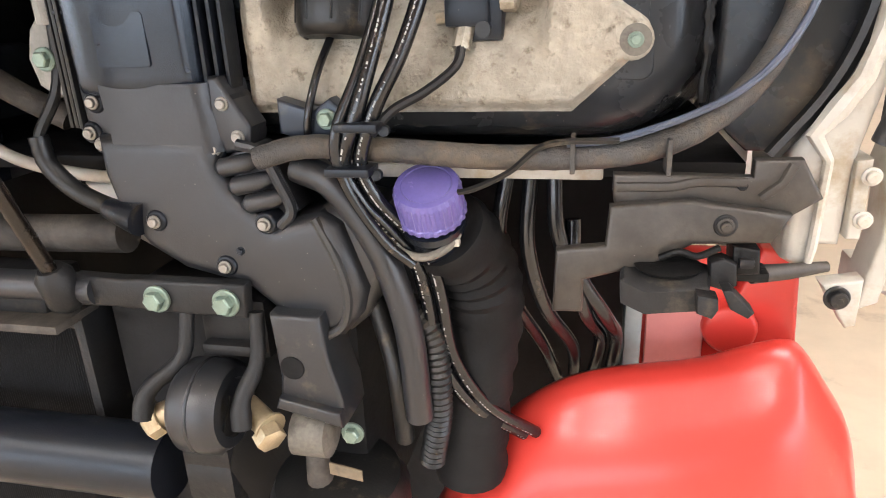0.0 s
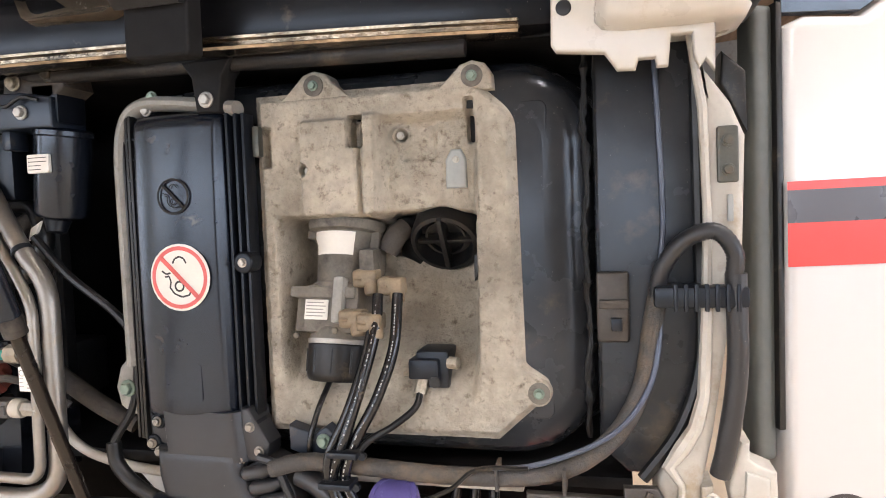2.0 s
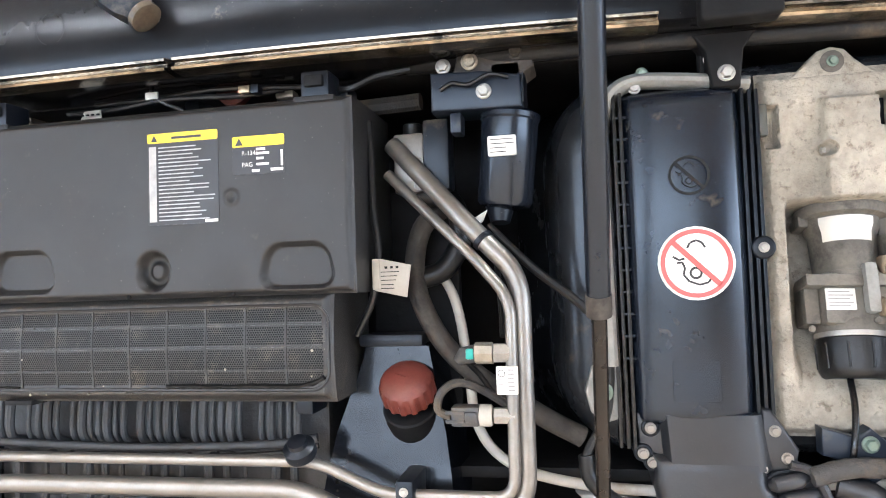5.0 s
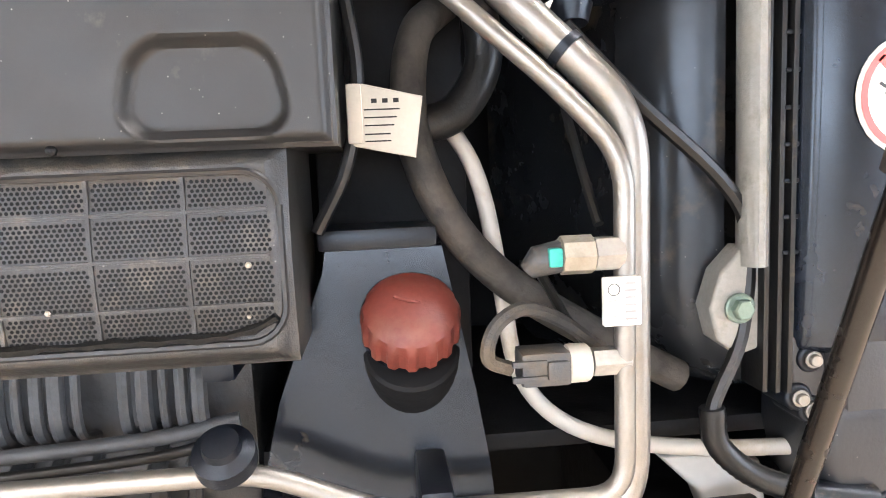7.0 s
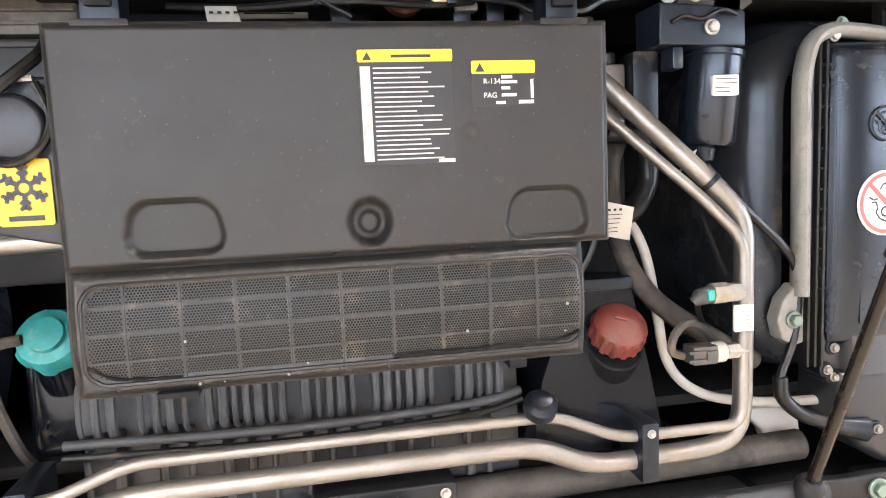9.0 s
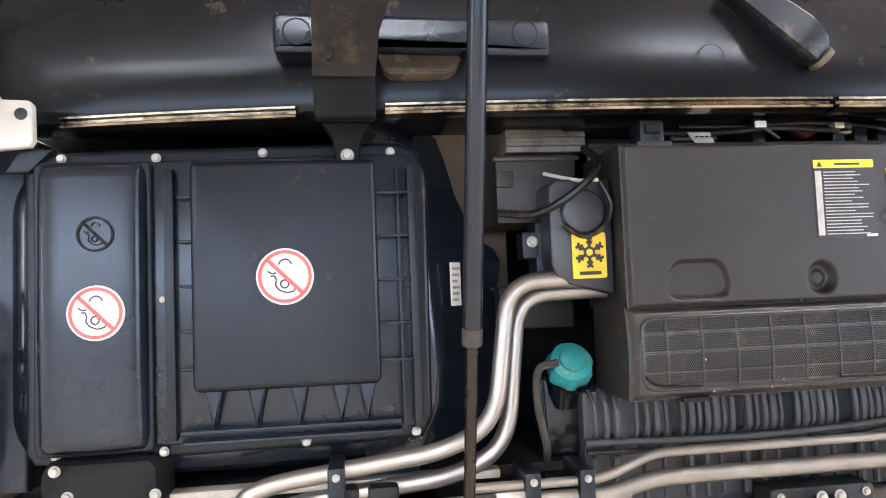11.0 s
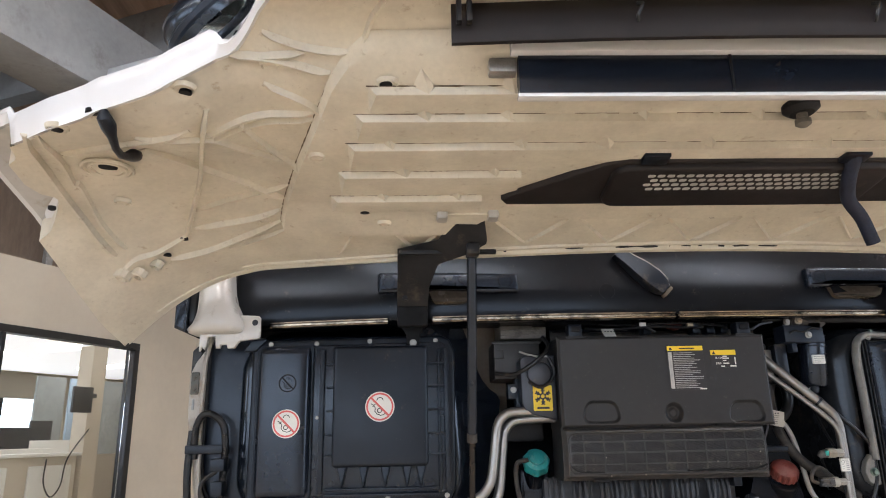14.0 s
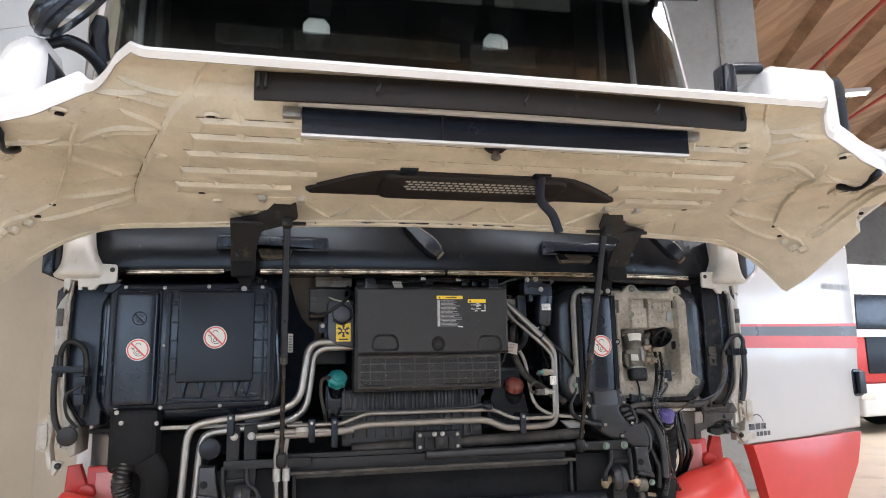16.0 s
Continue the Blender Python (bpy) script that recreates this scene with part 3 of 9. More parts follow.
o = hall_part("cable", sweep(smooth_path([(-2.07, 0.72, 1.38), (-2.05, 0.70, 1.10), (-2.05, 0.82, 0.92), (-2.05, 0.95, 1.05), (-2.06, 1.02, 1.38), (-2.06, 1.30, 1.75)]), 0.009, 8), BLACKFRAME, "black cable hanging over the counter", "cable")
o["kind"] = ""
for k, (y, m_) in enumerate(((3.05, GREYSEAL), (3.75, BLUEBOARD), (4.4, GREYSEAL))):
    hall_part("office_board", box(-5.4, -5.35, y, y + 0.6, 1.35, 2.75, 0.01), m_, "pale blue-grey wall board in the office", "board")
for x, y, w, z in ((-4.2, 1.6, 0.5, 1.5), (-4.6, 2.4, 0.4, 1.62), (-5.0, 0.9, 0.6, 1.45)):
    o = hall_part("office_screen", box(x, x + 0.05, y, y + w, z, z + 0.32, 0.01), BLACKFRAME, "dark screen on a far office desk", "monitor")
    o["kind"] = ""
    o = hall_part("office_desk", box(x - 0.4, x + 0.4, y - 0.3, y + w + 0.3, 0.7, z, 0.01), PAPER, "white desk with a pedestal in the office", "desk")
    o["kind"] = ""
# steel studs and dark space over the partition, concrete beams above it
for y in (-6.5, -5.1, -3.7, -2.3, -0.9):
    hall_part("steel_stud", box(-0.55, -0.49, y, y + 0.08, 3.25, 5.2, 0.004), STEEL, "bare galvanised stud above the partition", "stud")
hall_part("loft_wall", box(-2.6, -2.5, -9, 0.9, 3.0, 5.6, 0), LOFTBOARD, "brown board back of the loft above the office", "wall")
hall_part("edge_beam", box(-0.45, 0.2, -14, 9, 5.2, 6.1, 0.02), CONCRETE, "grey precast concrete edge beam", "beam")
for i in range(14):
    y = -13 + 1.7 * i
    hall_part("roof_beam", box(-9, 9.2, y, y + 0.28, 6.75, 7.6, 0.02), CONCRETE, "precast roof rib spanning the hall", "beam")
for i in range(18):
    x = 9.5 + 1.22 * i
    bm = rings([[(x, y, 7.6), (x + 0.10, y, 7.34), (x + 0.62, y, 7.30), (x + 0.72, y, 7.6)] for y in (-23.9, 21.9)])
    hall_part("deck_rib", bm, CEILING, "brown board rib under the roof deck", "beam")
# wall behind the lorry: cream part, concrete column with conduit, open hall further on
hall_part("wall_back", box(0, 5.6, 0.9, 1.1, 0, 7.6, 0), PLASTER, "cream plastered wall behind the lorry", "wall")
hall_part("column", box(7.7, 8.88, 2.6, 3.3, 0, 7.6, 0.03), CONCRETE, "grey precast concrete column", "column")
hall_part("conduit", box(8.39, 8.45, 2.55, 2.6, 0, 7.6, 0.005), STEEL, "galvanised conduit on the column", "conduit")
hall_part("sprinkler_pipe", sweep([(11.0, 8.5, 7.05), (11.6, 2.0, 7.05)], 0.035, 10), REDPIPE, "red sprinkler pipe under the ceiling", "pipe")
hall_part("sprinkler_pipe", sweep([(12.8, 11.5, 7.05), (13.7, 5.0, 7.05)], 0.035, 10), REDPIPE, "red sprinkler pipe under the ceiling", "pipe")
hall_part("cable_tray", box(6, 30, 1.0, 1.2, 6.35, 6.45, 0.01), STEEL, "galvanised cable tray under the ceiling", "cable tray")
for sx, sy in STRIPS + [(10.4, 6.8), (14.0, 6.8), (17.6, 6.8), (20, -3.5), (14, 11), (20, 11)]:
    t = thing("strip_lamp", HALL @ Vector((sx, sy, 6.42)), "long lit fluorescent strip lamp under the ceiling", "lamp", group="strip lamps of the hall")
    hall_part("housing", box(sx - 1.6, sx + 1.6, sy - 0.09, sy + 0.09, 6.40, 6.48, 0.01), WHITE, parent=t)
    hall_part("tube", box(sx - 1.55, sx + 1.55, sy - 0.05, sy + 0.05, 6.365, 6.40, 0.01), TUBE, parent=t)
    hall_part("hanger", box(sx - 0.9, sx - 0.88, sy - 0.01, sy + 0.01, 6.48, 7.6, 0), STEEL, parent=t)
    hall_part("hanger", box(sx + 0.88, sx + 0.9, sy - 0.01, sy + 0.01, 6.48, 7.6, 0), STEEL, parent=t)


# ---- the lorry's cab ----
def shell_half(x_in, x_out, s):
    """The bulged front wall of one footwell, rolled back at its edges."""
    a, b = sorted((s * x_in, s * x_out))
    base = rrect(a, b, 1.36, 1.865, 0.118, 9)
    loops = []
    # the driver's side is open behind the foam moulding
    for y, d in ((0.34, -0.05), (0.22, 0.0), (0.10, 0.012), (0.06, 0.022), (0.038, 0.036), (0.030, 0.055), (0.028, 0.075)) + (((0.20, 0.077),) if s > 0 else ((0.028, 0.104),)):
        loops.append([(x, y + (0.008 if s > 0 else 0.0), z) for x, z in inset(base, d)])
    return rings(loops)


cab = thing("lorry_cab", (0, 0.9, 0.9), "white lorry cab with its front flap raised", "lorry cab")
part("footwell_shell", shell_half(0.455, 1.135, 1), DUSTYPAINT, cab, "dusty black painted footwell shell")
part("footwell_shell", shell_half(0.545, 1.165, -1), BLACKPAINT, cab, "glossy black painted footwell shell")
# steep inner flank of the passenger's footwell, flaring out to a foot above the coolant pipes
loops = []
for z, xi, xo in ((1.362, -0.590, -0.462), (1.41, -0.565, -0.452), (1.461, -0.548, -0.440), (1.511, -0.545, -0.436), (1.56, -0.548, -0.438), (1.605, -0.552, -0.440), (1.640, -0.555, -0.432), (1.668, -0.557, -0.428), (1.688, -0.560, -0.438), (1.70, -0.562, -0.456), (1.728, -0.566, -0.478), (1.78, -0.574, -0.500), (1.837, -0.592, -0.515), (1.875, -0.612, -0.528), (1.892, -0.630, -0.548)):
    loops.append([(-0.66, 0.036, z), (xi - 0.012, 0.040, z), (xi, 0.047, z), (xi + 0.012, 0.064, z), (xo - 0.010, 0.150, z), (xo, 0.158, z), (xo - 0.004, 0.168, z), (-0.66, 0.168, z)])
part("inner_flank", rings(loops), BLACKPAINT, cab, "glossy black inner flank of the footwell")
# outer strips beside the shells, with the sealed seam
for s, lab in ((1, "dusty dark outer wall strip"), (-1, "dark outer wall strip")):
    a, b = sorted((s * 1.115, s * 1.226))
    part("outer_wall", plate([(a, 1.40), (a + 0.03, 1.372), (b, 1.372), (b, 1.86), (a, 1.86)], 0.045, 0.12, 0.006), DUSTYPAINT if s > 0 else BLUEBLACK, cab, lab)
rnd = random.Random(4)
part("sealant_seam", sweep(smooth_path([(1.106 + rnd.uniform(-0.0025, 0.0025), 0.033, 1.415 + 0.018 * i) for i in range(25)], 3), [0.0028 + 0.0030 * rnd.random() ** 2 for _ in range(73)], 8), TAR, cab, "uneven black sealant seam")
bm = bmesh.new()
sweep(fillet([(1.222, 0.04, 1.86), (1.226, 0.04, 1.50), (1.205, 0.035, 1.43), (1.16, 0.03, 1.372)], 0.04), 0.007, 8, bm)
part("edge_seal", bm, RUBBER, cab, "black rubber edge seal")
part("edge_seal", sweep(fillet([(-1.222, 0.04, 1.86), (-1.226, 0.04, 1.50), (-1.205, 0.035, 1.43), (-1.16, 0.03, 1.372)], 0.04), 0.006, 8), RUBBER, cab, "black rubber edge seal")
# tunnel between the shells and the cab's underside, both painted black for their shade
part("lit_wall_plate", box(-0.62, -0.40, 0.225, 0.235, 1.56, 1.99, 0.004), BROWNWALL, cab, "brown plate standing for the lit left part of the tunnel wall")
part("tunnel_wall", box(-0.6, 0.6, 0.42, 0.46, 1.25, 1.95, 0), VOID, cab, "wall behind the engine tunnel, painted black for its shade")
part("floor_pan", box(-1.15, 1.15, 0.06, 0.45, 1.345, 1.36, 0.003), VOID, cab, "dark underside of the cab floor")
part("upper_crossmember", box(-1.18, -0.63, 0.05, 0.40, 1.893, 1.92, 0.006), VOID, cab, "dark crossmember above the wall")
part("upper_crossmember", box(-0.34, 1.18, 0.05, 0.40, 1.865, 1.90, 0.006), VOID, cab, "dark crossmember above the wall")
part("crossmember_bar", sweep(fillet([(0.30, 0.03, 1.872), (0.42, 0.005, 1.866), (0.60, 0.0, 1.862), (0.98, 0.02, 1.855)], 0.05), 0.011, 10), CHASSIS, cab, "black tube under the scuttle")
for s in (1, -1):
    a, b = sorted((0.60, 1.03) if s > 0 else (-0.47, -1.03))
    part("sill_edge", box(a, b, 0.02, 0.05, 1.352, 1.364, 0.003), WHITE_DIRTY, cab, "white painted lower edge of the cab floor")
    # white pillar flange beside the wall
    pts = [(s * x, z) for x, z in ((1.213, 1.855), (1.225, 1.776), (1.227, 1.62), (1.223, 1.50), (1.217, 1.445), (1.203, 1.419), (1.184, 1.394), (1.175, 1.375), (1.177, 1.287), (1.195, 1.276), (1.199, 1.300), (1.219, 1.300), (1.220, 1.366), (1.233, 1.43), (1.248, 1.53), (1.264, 1.62), (1.268, 1.74), (1.254, 1.775), (1.226, 1.815), (1.220, 1.855))]
    if s < 0:
        pts = pts[::-1]
    part("pillar_flange", plate(pts, 0.02, 0.16, 0.008), WHITE_DIRTY, cab, "grimy white pillar flange with peeling sealant")
    pts = rrect(*sorted((s * 1.2395, s * 1.2605)), 1.692, 1.750, 0.003)
    pl = part("hinge_plate", plate(pts, 0.016, 0.03, 0.002), OLIVE, cab, "olive-grey hinge plate with two screws")
    for z in (1.705, 1.735):
        bolt(pl, s * 1.25, 0.016, z, 0.0066, OLIVE, 12)
# lower white hinge bracket on the door side
for s in (1, -1):
    def sg(lst):
        p = [(s * x, z) for x, z in lst]
        return p if s > 0 else p[::-1]
    b_ = part("lower_bracket", plate(sg([(1.256, 1.398), (1.262, 1.416), (1.271, 1.416), (1.270, 1.398), (1.280, 1.391), (1.297, 1.384), (1.298, 1.36), (1.294, 1.302), (1.267, 1.292), (1.262, 1.245), (1.243, 1.236), (1.255, 1.304), (1.254, 1.337), (1.249, 1.364)]), 0.035, 0.075, 0.004), WHITE_DIRTY, cab, "grimy white painted lower corner bracket")
    part("raised_face", plate(sg([(1.266, 1.385), (1.290, 1.378), (1.287, 1.310), (1.266, 1.302), (1.262, 1.335)]), 0.030, 0.04, 0.003), WHITE_DIRTY, b_)
    part("tail", plate(sg([(1.214, 1.262), (1.246, 1.268), (1.246, 1.225), (1.238, 1.222)]), 0.03, 0.05, 0.003), WHITE_DIRTY, b_)
    bolt(b_, s * 1.226, 0.028, 1.252, 0.010, RUBBER, 12)
    st_ = part("bolt_strip", plate(sg([(1.219, 1.372), (1.231, 1.374), (1.231, 1.308), (1.221, 1.308)]), 0.016, 0.06, 0.002), WHITE_DIRTY, cab, "white strip with two bolts")
    bolt(st_, s * 1.2295, 0.012, 1.361, 0.007, WHITE_DIRTY, 12)
    bolt(st_, s * 1.2285, 0.012, 1.326, 0.007, WHITE_DIRTY, 12)
    part("sealant_bead", sweep([(s * x, 0.016, z) for x, z in ((1.214, 1.85), (1.226, 1.77), (1.229, 1.66), (1.227, 1.55), (1.223, 1.47), (1.214, 1.435), (1.20, 1.412), (1.186, 1.392), (1.199, 1.372), (1.197, 1.30), (1.195, 1.282))], [0.004, 0.005, 0.0045, 0.006, 0.007, 0.008, 0.009, 0.007, 0.004, 0.004, 0.003], 8), WHITE_DIRTY, cab, "lumpy white sealant bead")
    part("slot", box(*sorted((s * 1.249, s * 1.255)), 0.017, 0.022, 1.652, 1.68, 0.002), GREYSEAL, cab)
    part("door_flap", plate(sg([(1.252, 1.835), (1.276, 1.812), (1.277, 1.745), (1.262, 1.775), (1.25, 1.80)]), 0.06, 0.10, 0.003), RUBBER, cab, "black rubber flap")
# scuttle: the dark panel under the windscreen
prof = [(-0.035, 1.868), (-0.055, 1.875), (-0.060, 1.895), (-0.052, 1.96), (-0.035, 2.04), (-0.01, 2.12), (0.03, 2.2), (0.10, 2.2), (0.10, 1.868)]
loops = []
for i in range(33):
    x = -1.17 + 2.34 * i / 32
    k = 0.11 * abs(x / 1.17) ** 2.5
    loops.append([(x, y + (k if y < 0.05 else 0), z) for y, z in prof])
part("scuttle_panel", rings(loops), SCUTTLE, cab, "dark scuttle panel under the windscreen")
for x0, x1 in ((-1.06, -0.74), (-0.62, 0.02), (0.03, 0.60), (0.68, 1.04)):
    bm = bmesh.new()
    loops = []
    for i in range(9):
        x = x0 + (x1 - x0) * i / 8
        k = 0.11 * abs(x / 1.17) ** 2.5
        loops.append([(x, y + k, z) for y, z in ((-0.058, 1.862), (-0.070, 1.864), (-0.072, 1.867), (-0.069, 1.8685), (-0.064, 1.869), (-0.064, 1.874), (-0.071, 1.8755), (-0.0715, 1.8785), (-0.064, 1.881), (-0.045, 1.881), (-0.045, 1.862))])
    part("sill_strip", rings(loops), SILL, cab, "worn stepped metal strip along the scuttle's lower edge", sharp=25)
for xc, r0, r1 in ((-0.578, -0.047, 0.063), (0.578, -0.12, 0.02)):
    k = 0.11 * abs(xc / 1.17) ** 2.5
    slab = [(xc - 0.186, 1.946), (xc - 0.183, 1.941), (xc + r0 - 0.012, 1.941), (xc + r0 + 0.004, 1.950), (xc + r1 + 0.002, 1.946), (xc + r1 + 0.02, 1.938), (xc + 0.182, 1.938), (xc + 0.187, 1.943), (xc + 0.186, 1.983), (xc + 0.180, 1.989), (xc - 0.180, 1.996), (xc - 0.186, 1.990)]
    h = part("grab_handle", plate(slab, -0.088 + k, -0.045 + k, 0.009, 4), PLASTIC_SMOOTH, cab, "black grab handle moulding")
    loops = []
    for x, w in ((xc + r0 - 0.004, 0.3), (xc + r0 + 0.004, 0.85), (xc + r0 + 0.014, 1.0), (xc + r1 - 0.022, 1.0), (xc + r1 - 0.008, 0.85), (xc + r1, 0.4)):
        loops.append([(x, k + y, 1.952 - (1.952 - z) * w) for y, z in ((-0.052, 1.956), (-0.060, 1.946), (-0.0605, 1.932), (-0.066, 1.9225), (-0.076, 1.9185), (-0.0785, 1.9150), (-0.075, 1.9125), (-0.060, 1.9105), (-0.045, 1.912), (-0.045, 1.956))])
    part("grip_scoop", rings(loops), HOLLOW, h, "glossy scoop below the grip with a painted brown sheen", sharp=50)
    for dx in (-0.155, 0.15):
        part("handle_plug", ring_xz(xc + dx, 1.968, 0.0185, 0.0165, -0.0884 + k, 28), VOID, h, "ring of a blind plug")
for xc in (0.0, 0.955):
    axis = Vector((0.105, 0, -0.105)).normalized()
    side = Vector((axis.z, 0, -axis.x))
    loops = []
    for t, w, th, y in ((-0.165, 0.018, 0.016, -0.052), (-0.13, 0.020, 0.018, -0.060), (-0.085, 0.027, 0.020, -0.072), (-0.05, 0.029, 0.021, -0.078), (-0.02, 0.024, 0.019, -0.080), (-0.006, 0.016, 0.012, -0.080)):
        c = Vector((xc, y, 1.930)) + axis * t
        loops.append([c + side * (w * u) + Vector((0, th * v, 0)) for u, v in ((-1, 0.6), (-1, -0.5), (-0.78, -1), (0.78, -1), (1, -0.5), (1, 0.6))])
    arm = part("wiper_arm", rings(loops), PLASTIC, cab, "black angular wiper arm foot")
    part("arm_edge", sweep([loops[k][1] + Vector((0, -0.001, 0)) for k in range(5)], 0.0016, 6), BRASS, arm, "bright worn edge")
    part("pivot_ring", lathe([(0.016, -0.006), (0.020, -0.004), (0.020, 0.004), (0.016, 0.006), (0.010, 0.005)], Vector((xc, -0.078, 1.930)), axis, 20), HOLLOW, arm, "dirty brown pivot ring")
    if xc < 0.5:
        part("blank_cap", ring_xz(xc - 0.153, 1.939, 0.0215, 0.0200, -0.0562, 28), VOID, cab, "ring of a flush blind cap")
# white corner blocks
for s in (1, -1):
    def sx(lst):
        p = [(s * x, z) for x, z in lst]
        return p if s > 0 else p[::-1]
    loops = []
    for z, x0, x1, yf in ((1.845, 1.145, 1.248, -0.040), (1.848, 1.128, 1.262, -0.054), (1.856, 1.121, 1.266, -0.060), (1.872, 1.121, 1.252, -0.062), (1.888, 1.128, 1.246, -0.061), (1.905, 1.138, 1.243, -0.059), (1.93, 1.150, 1.243, -0.055), (1.96, 1.158, 1.244, -0.050), (2.04, 1.166, 1.246, -0.034)):
        loops.append([(s * x, y, z) for x, y in rrect(x0, x1, yf, 0.06, 0.034, 7)])
    blk = part("corner_block", rings(loops), CREAM, cab, "creamy white moulded corner block", sharp=80)
    part("block_gasket", box(*sorted((s * 1.243, s * 1.285)), -0.03, 0.10, 1.868, 2.06, 0.012, 3), RUBBER, cab, "black rubber trim beside the corner block")
    part("fixing_ear", plate(sx([(1.078, 1.886), (1.083, 1.892), (1.14, 1.895), (1.235, 1.85), (1.234, 1.800), (1.226, 1.812), (1.220, 1.803), (1.215, 1.817), (1.214, 1.838), (1.194, 1.838), (1.191, 1.808), (1.180, 1.808), (1.179, 1.817), (1.163, 1.817), (1.160, 1.807), (1.142, 1.808), (1.130, 1.826), (1.082, 1.831), (1.077, 1.838)]), -0.022, -0.010, 0.003), CREAM, blk, "white ear with a screw hole")
    part("hole_plug", plate(disc_xz(s * 1.091, 1.874, 0.008), -0.0235, -0.015, 0.001), RUBBER, blk)
    if s < 0:
        part("corner_lamp", plate(sx([(1.262, 1.97), (1.295, 1.94), (1.295, 1.86), (1.262, 1.845)]), -0.05, 0.1, 0.008), PLASTIC_SMOOTH, blk, "black corner lamp edge")
# windscreen, pillars, roof and sides
bm = bmesh.new()
loops = []
for z, y, hw in ((2.16, 0.06, 1.255), (2.6, 0.14, 1.26), (3.3, 0.30, 1.245)):
    loops.append([(-hw + 2 * hw * i / 16, y + 0.075 * abs(-1 + 2 * i / 16) ** 2.2, z) for i in range(17)])
vs = [[bm.verts.new(p) for p in lp] for lp in loops]
for a, b in zip(vs, vs[1:]):
    for i in range(16):
        bm.faces.new((a[i], a[i + 1], b[i + 1], b[i]))
bmesh.ops.solidify(bm, geom=bm.faces[:], thickness=0.006)
ws = part("windscreen", bm, WINDSHIELD, cab, "large tinted windscreen reflecting strip lamps")
ws.visible_shadow = False
for s in (1, -1):
    part("a_pillar", rings([[(s * (hw + dx), y + dy, z) for dx, dy in ((0.004, 0.070), (0.034, 0.095), (0.055, 0.25), (0.032, 0.25))] for z, y, hw in ((1.95, 0.03, 1.258), (2.16, 0.06, 1.258), (2.6, 0.14, 1.263), (3.3, 0.30, 1.248))]), WHITE, cab, "white windscreen pillar")
    part("side_wall", box(*sorted((s * 1.20, s * 1.25)), 0.30, 2.1, 1.15, 2.1, 0.01), WHITE, cab)
    part("side_wall", box(*sorted((s * 1.17, s * 1.21)), 0.9, 2.1, 2.1, 3.63, 0.01), WHITE, cab)
# dark panels added to keep the bright hall out of the windscreen view
part("side_blind", box(1.20, 1.215, 0.36, 0.92, 2.1, 3.6, 0), INTERIOR, cab, "added dark panel that blocks the view on the open door side")
part("side_blind", rings([[(1.195, y, z), (1.215, y, z), (1.215, 0.95, z), (1.195, 0.95, z)] for y, z in ((0.20, 2.0), (0.24, 2.2), (0.31, 2.6), (0.45, 3.3), (0.45, 3.6))]), INTERIOR, cab, "added dark panel beside the windscreen pillar")
part("side_blind", box(-1.215, -1.195, 0.34, 0.95, 3.0, 3.6, 0), INTERIOR, cab, "added dark panel above the side window")
part("side_blind", rings([[(-1.195, y, z), (-1.215, y, z), (-1.215, y + 0.14, z), (-1.195, y + 0.14, z)] for y, z in ((0.20, 2.0), (0.24, 2.2), (0.31, 2.6), (0.45, 3.3), (0.45, 3.6))]), INTERIOR, cab, "added dark panel beside the windscreen pillar")
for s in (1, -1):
    part("side_screen", box(*sorted((s * 1.150, s * 1.168)), 0.93, 2.04, 2.1, 3.595, 0), INTERIOR, cab, "added dark sheet that hides the white cab side")
part("side_window", box(-1.20, -1.19, 0.34, 0.9, 2.1, 3.0, 0), WINDSHIELD, cab)
part("roof", box(-1.22, 1.22, 0.28, 2.1, 3.62, 3.75, 0.03, 3), WHITE, cab)
part("roof_header", box(-1.18, 1.18, 0.29, 0.42, 3.29, 3.63, 0.02, 3), WHITE, cab, "white header above the windscreen")
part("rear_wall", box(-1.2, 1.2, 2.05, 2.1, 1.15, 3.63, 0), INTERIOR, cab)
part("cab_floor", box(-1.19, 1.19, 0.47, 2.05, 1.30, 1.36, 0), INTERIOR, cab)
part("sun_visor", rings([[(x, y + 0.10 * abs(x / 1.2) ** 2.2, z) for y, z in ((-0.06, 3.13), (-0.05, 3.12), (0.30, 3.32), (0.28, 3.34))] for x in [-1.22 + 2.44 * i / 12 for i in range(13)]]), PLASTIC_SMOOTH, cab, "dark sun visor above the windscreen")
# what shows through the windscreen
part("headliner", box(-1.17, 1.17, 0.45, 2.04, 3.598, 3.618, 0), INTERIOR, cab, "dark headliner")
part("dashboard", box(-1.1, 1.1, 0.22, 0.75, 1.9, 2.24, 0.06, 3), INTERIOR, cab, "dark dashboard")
for x in (-0.437, 0.336):
    part("sensor_bracket", plate([(x - 0.055, 2.905), (x + 0.055, 2.905), (x + 0.055, 2.945), (x + 0.03, 2.975), (x - 0.03, 2.975), (x - 0.055, 2.945)], 0.25, 0.265, 0.004), INTERIORGREY, cab, "grey bracket behind the windscreen")
for x0, x1 in ((-0.995, -0.605), (-0.54, 0.50), (0.573, 1.011)):
    part("bunk_panel", box(x0, x1, 1.5, 1.55, 3.455, 3.575, 0.02), INTERIORGREY, cab, "pale panel deep in the cab")
for s in (1, -1):
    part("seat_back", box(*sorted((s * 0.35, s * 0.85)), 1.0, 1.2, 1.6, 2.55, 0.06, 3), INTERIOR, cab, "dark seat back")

# ---- mirrors ----
mir = thing("side_mirror", (-1.2, 0.1, 2.3), "white side mirror with a tilted mirror glass on the cab", "mirror")
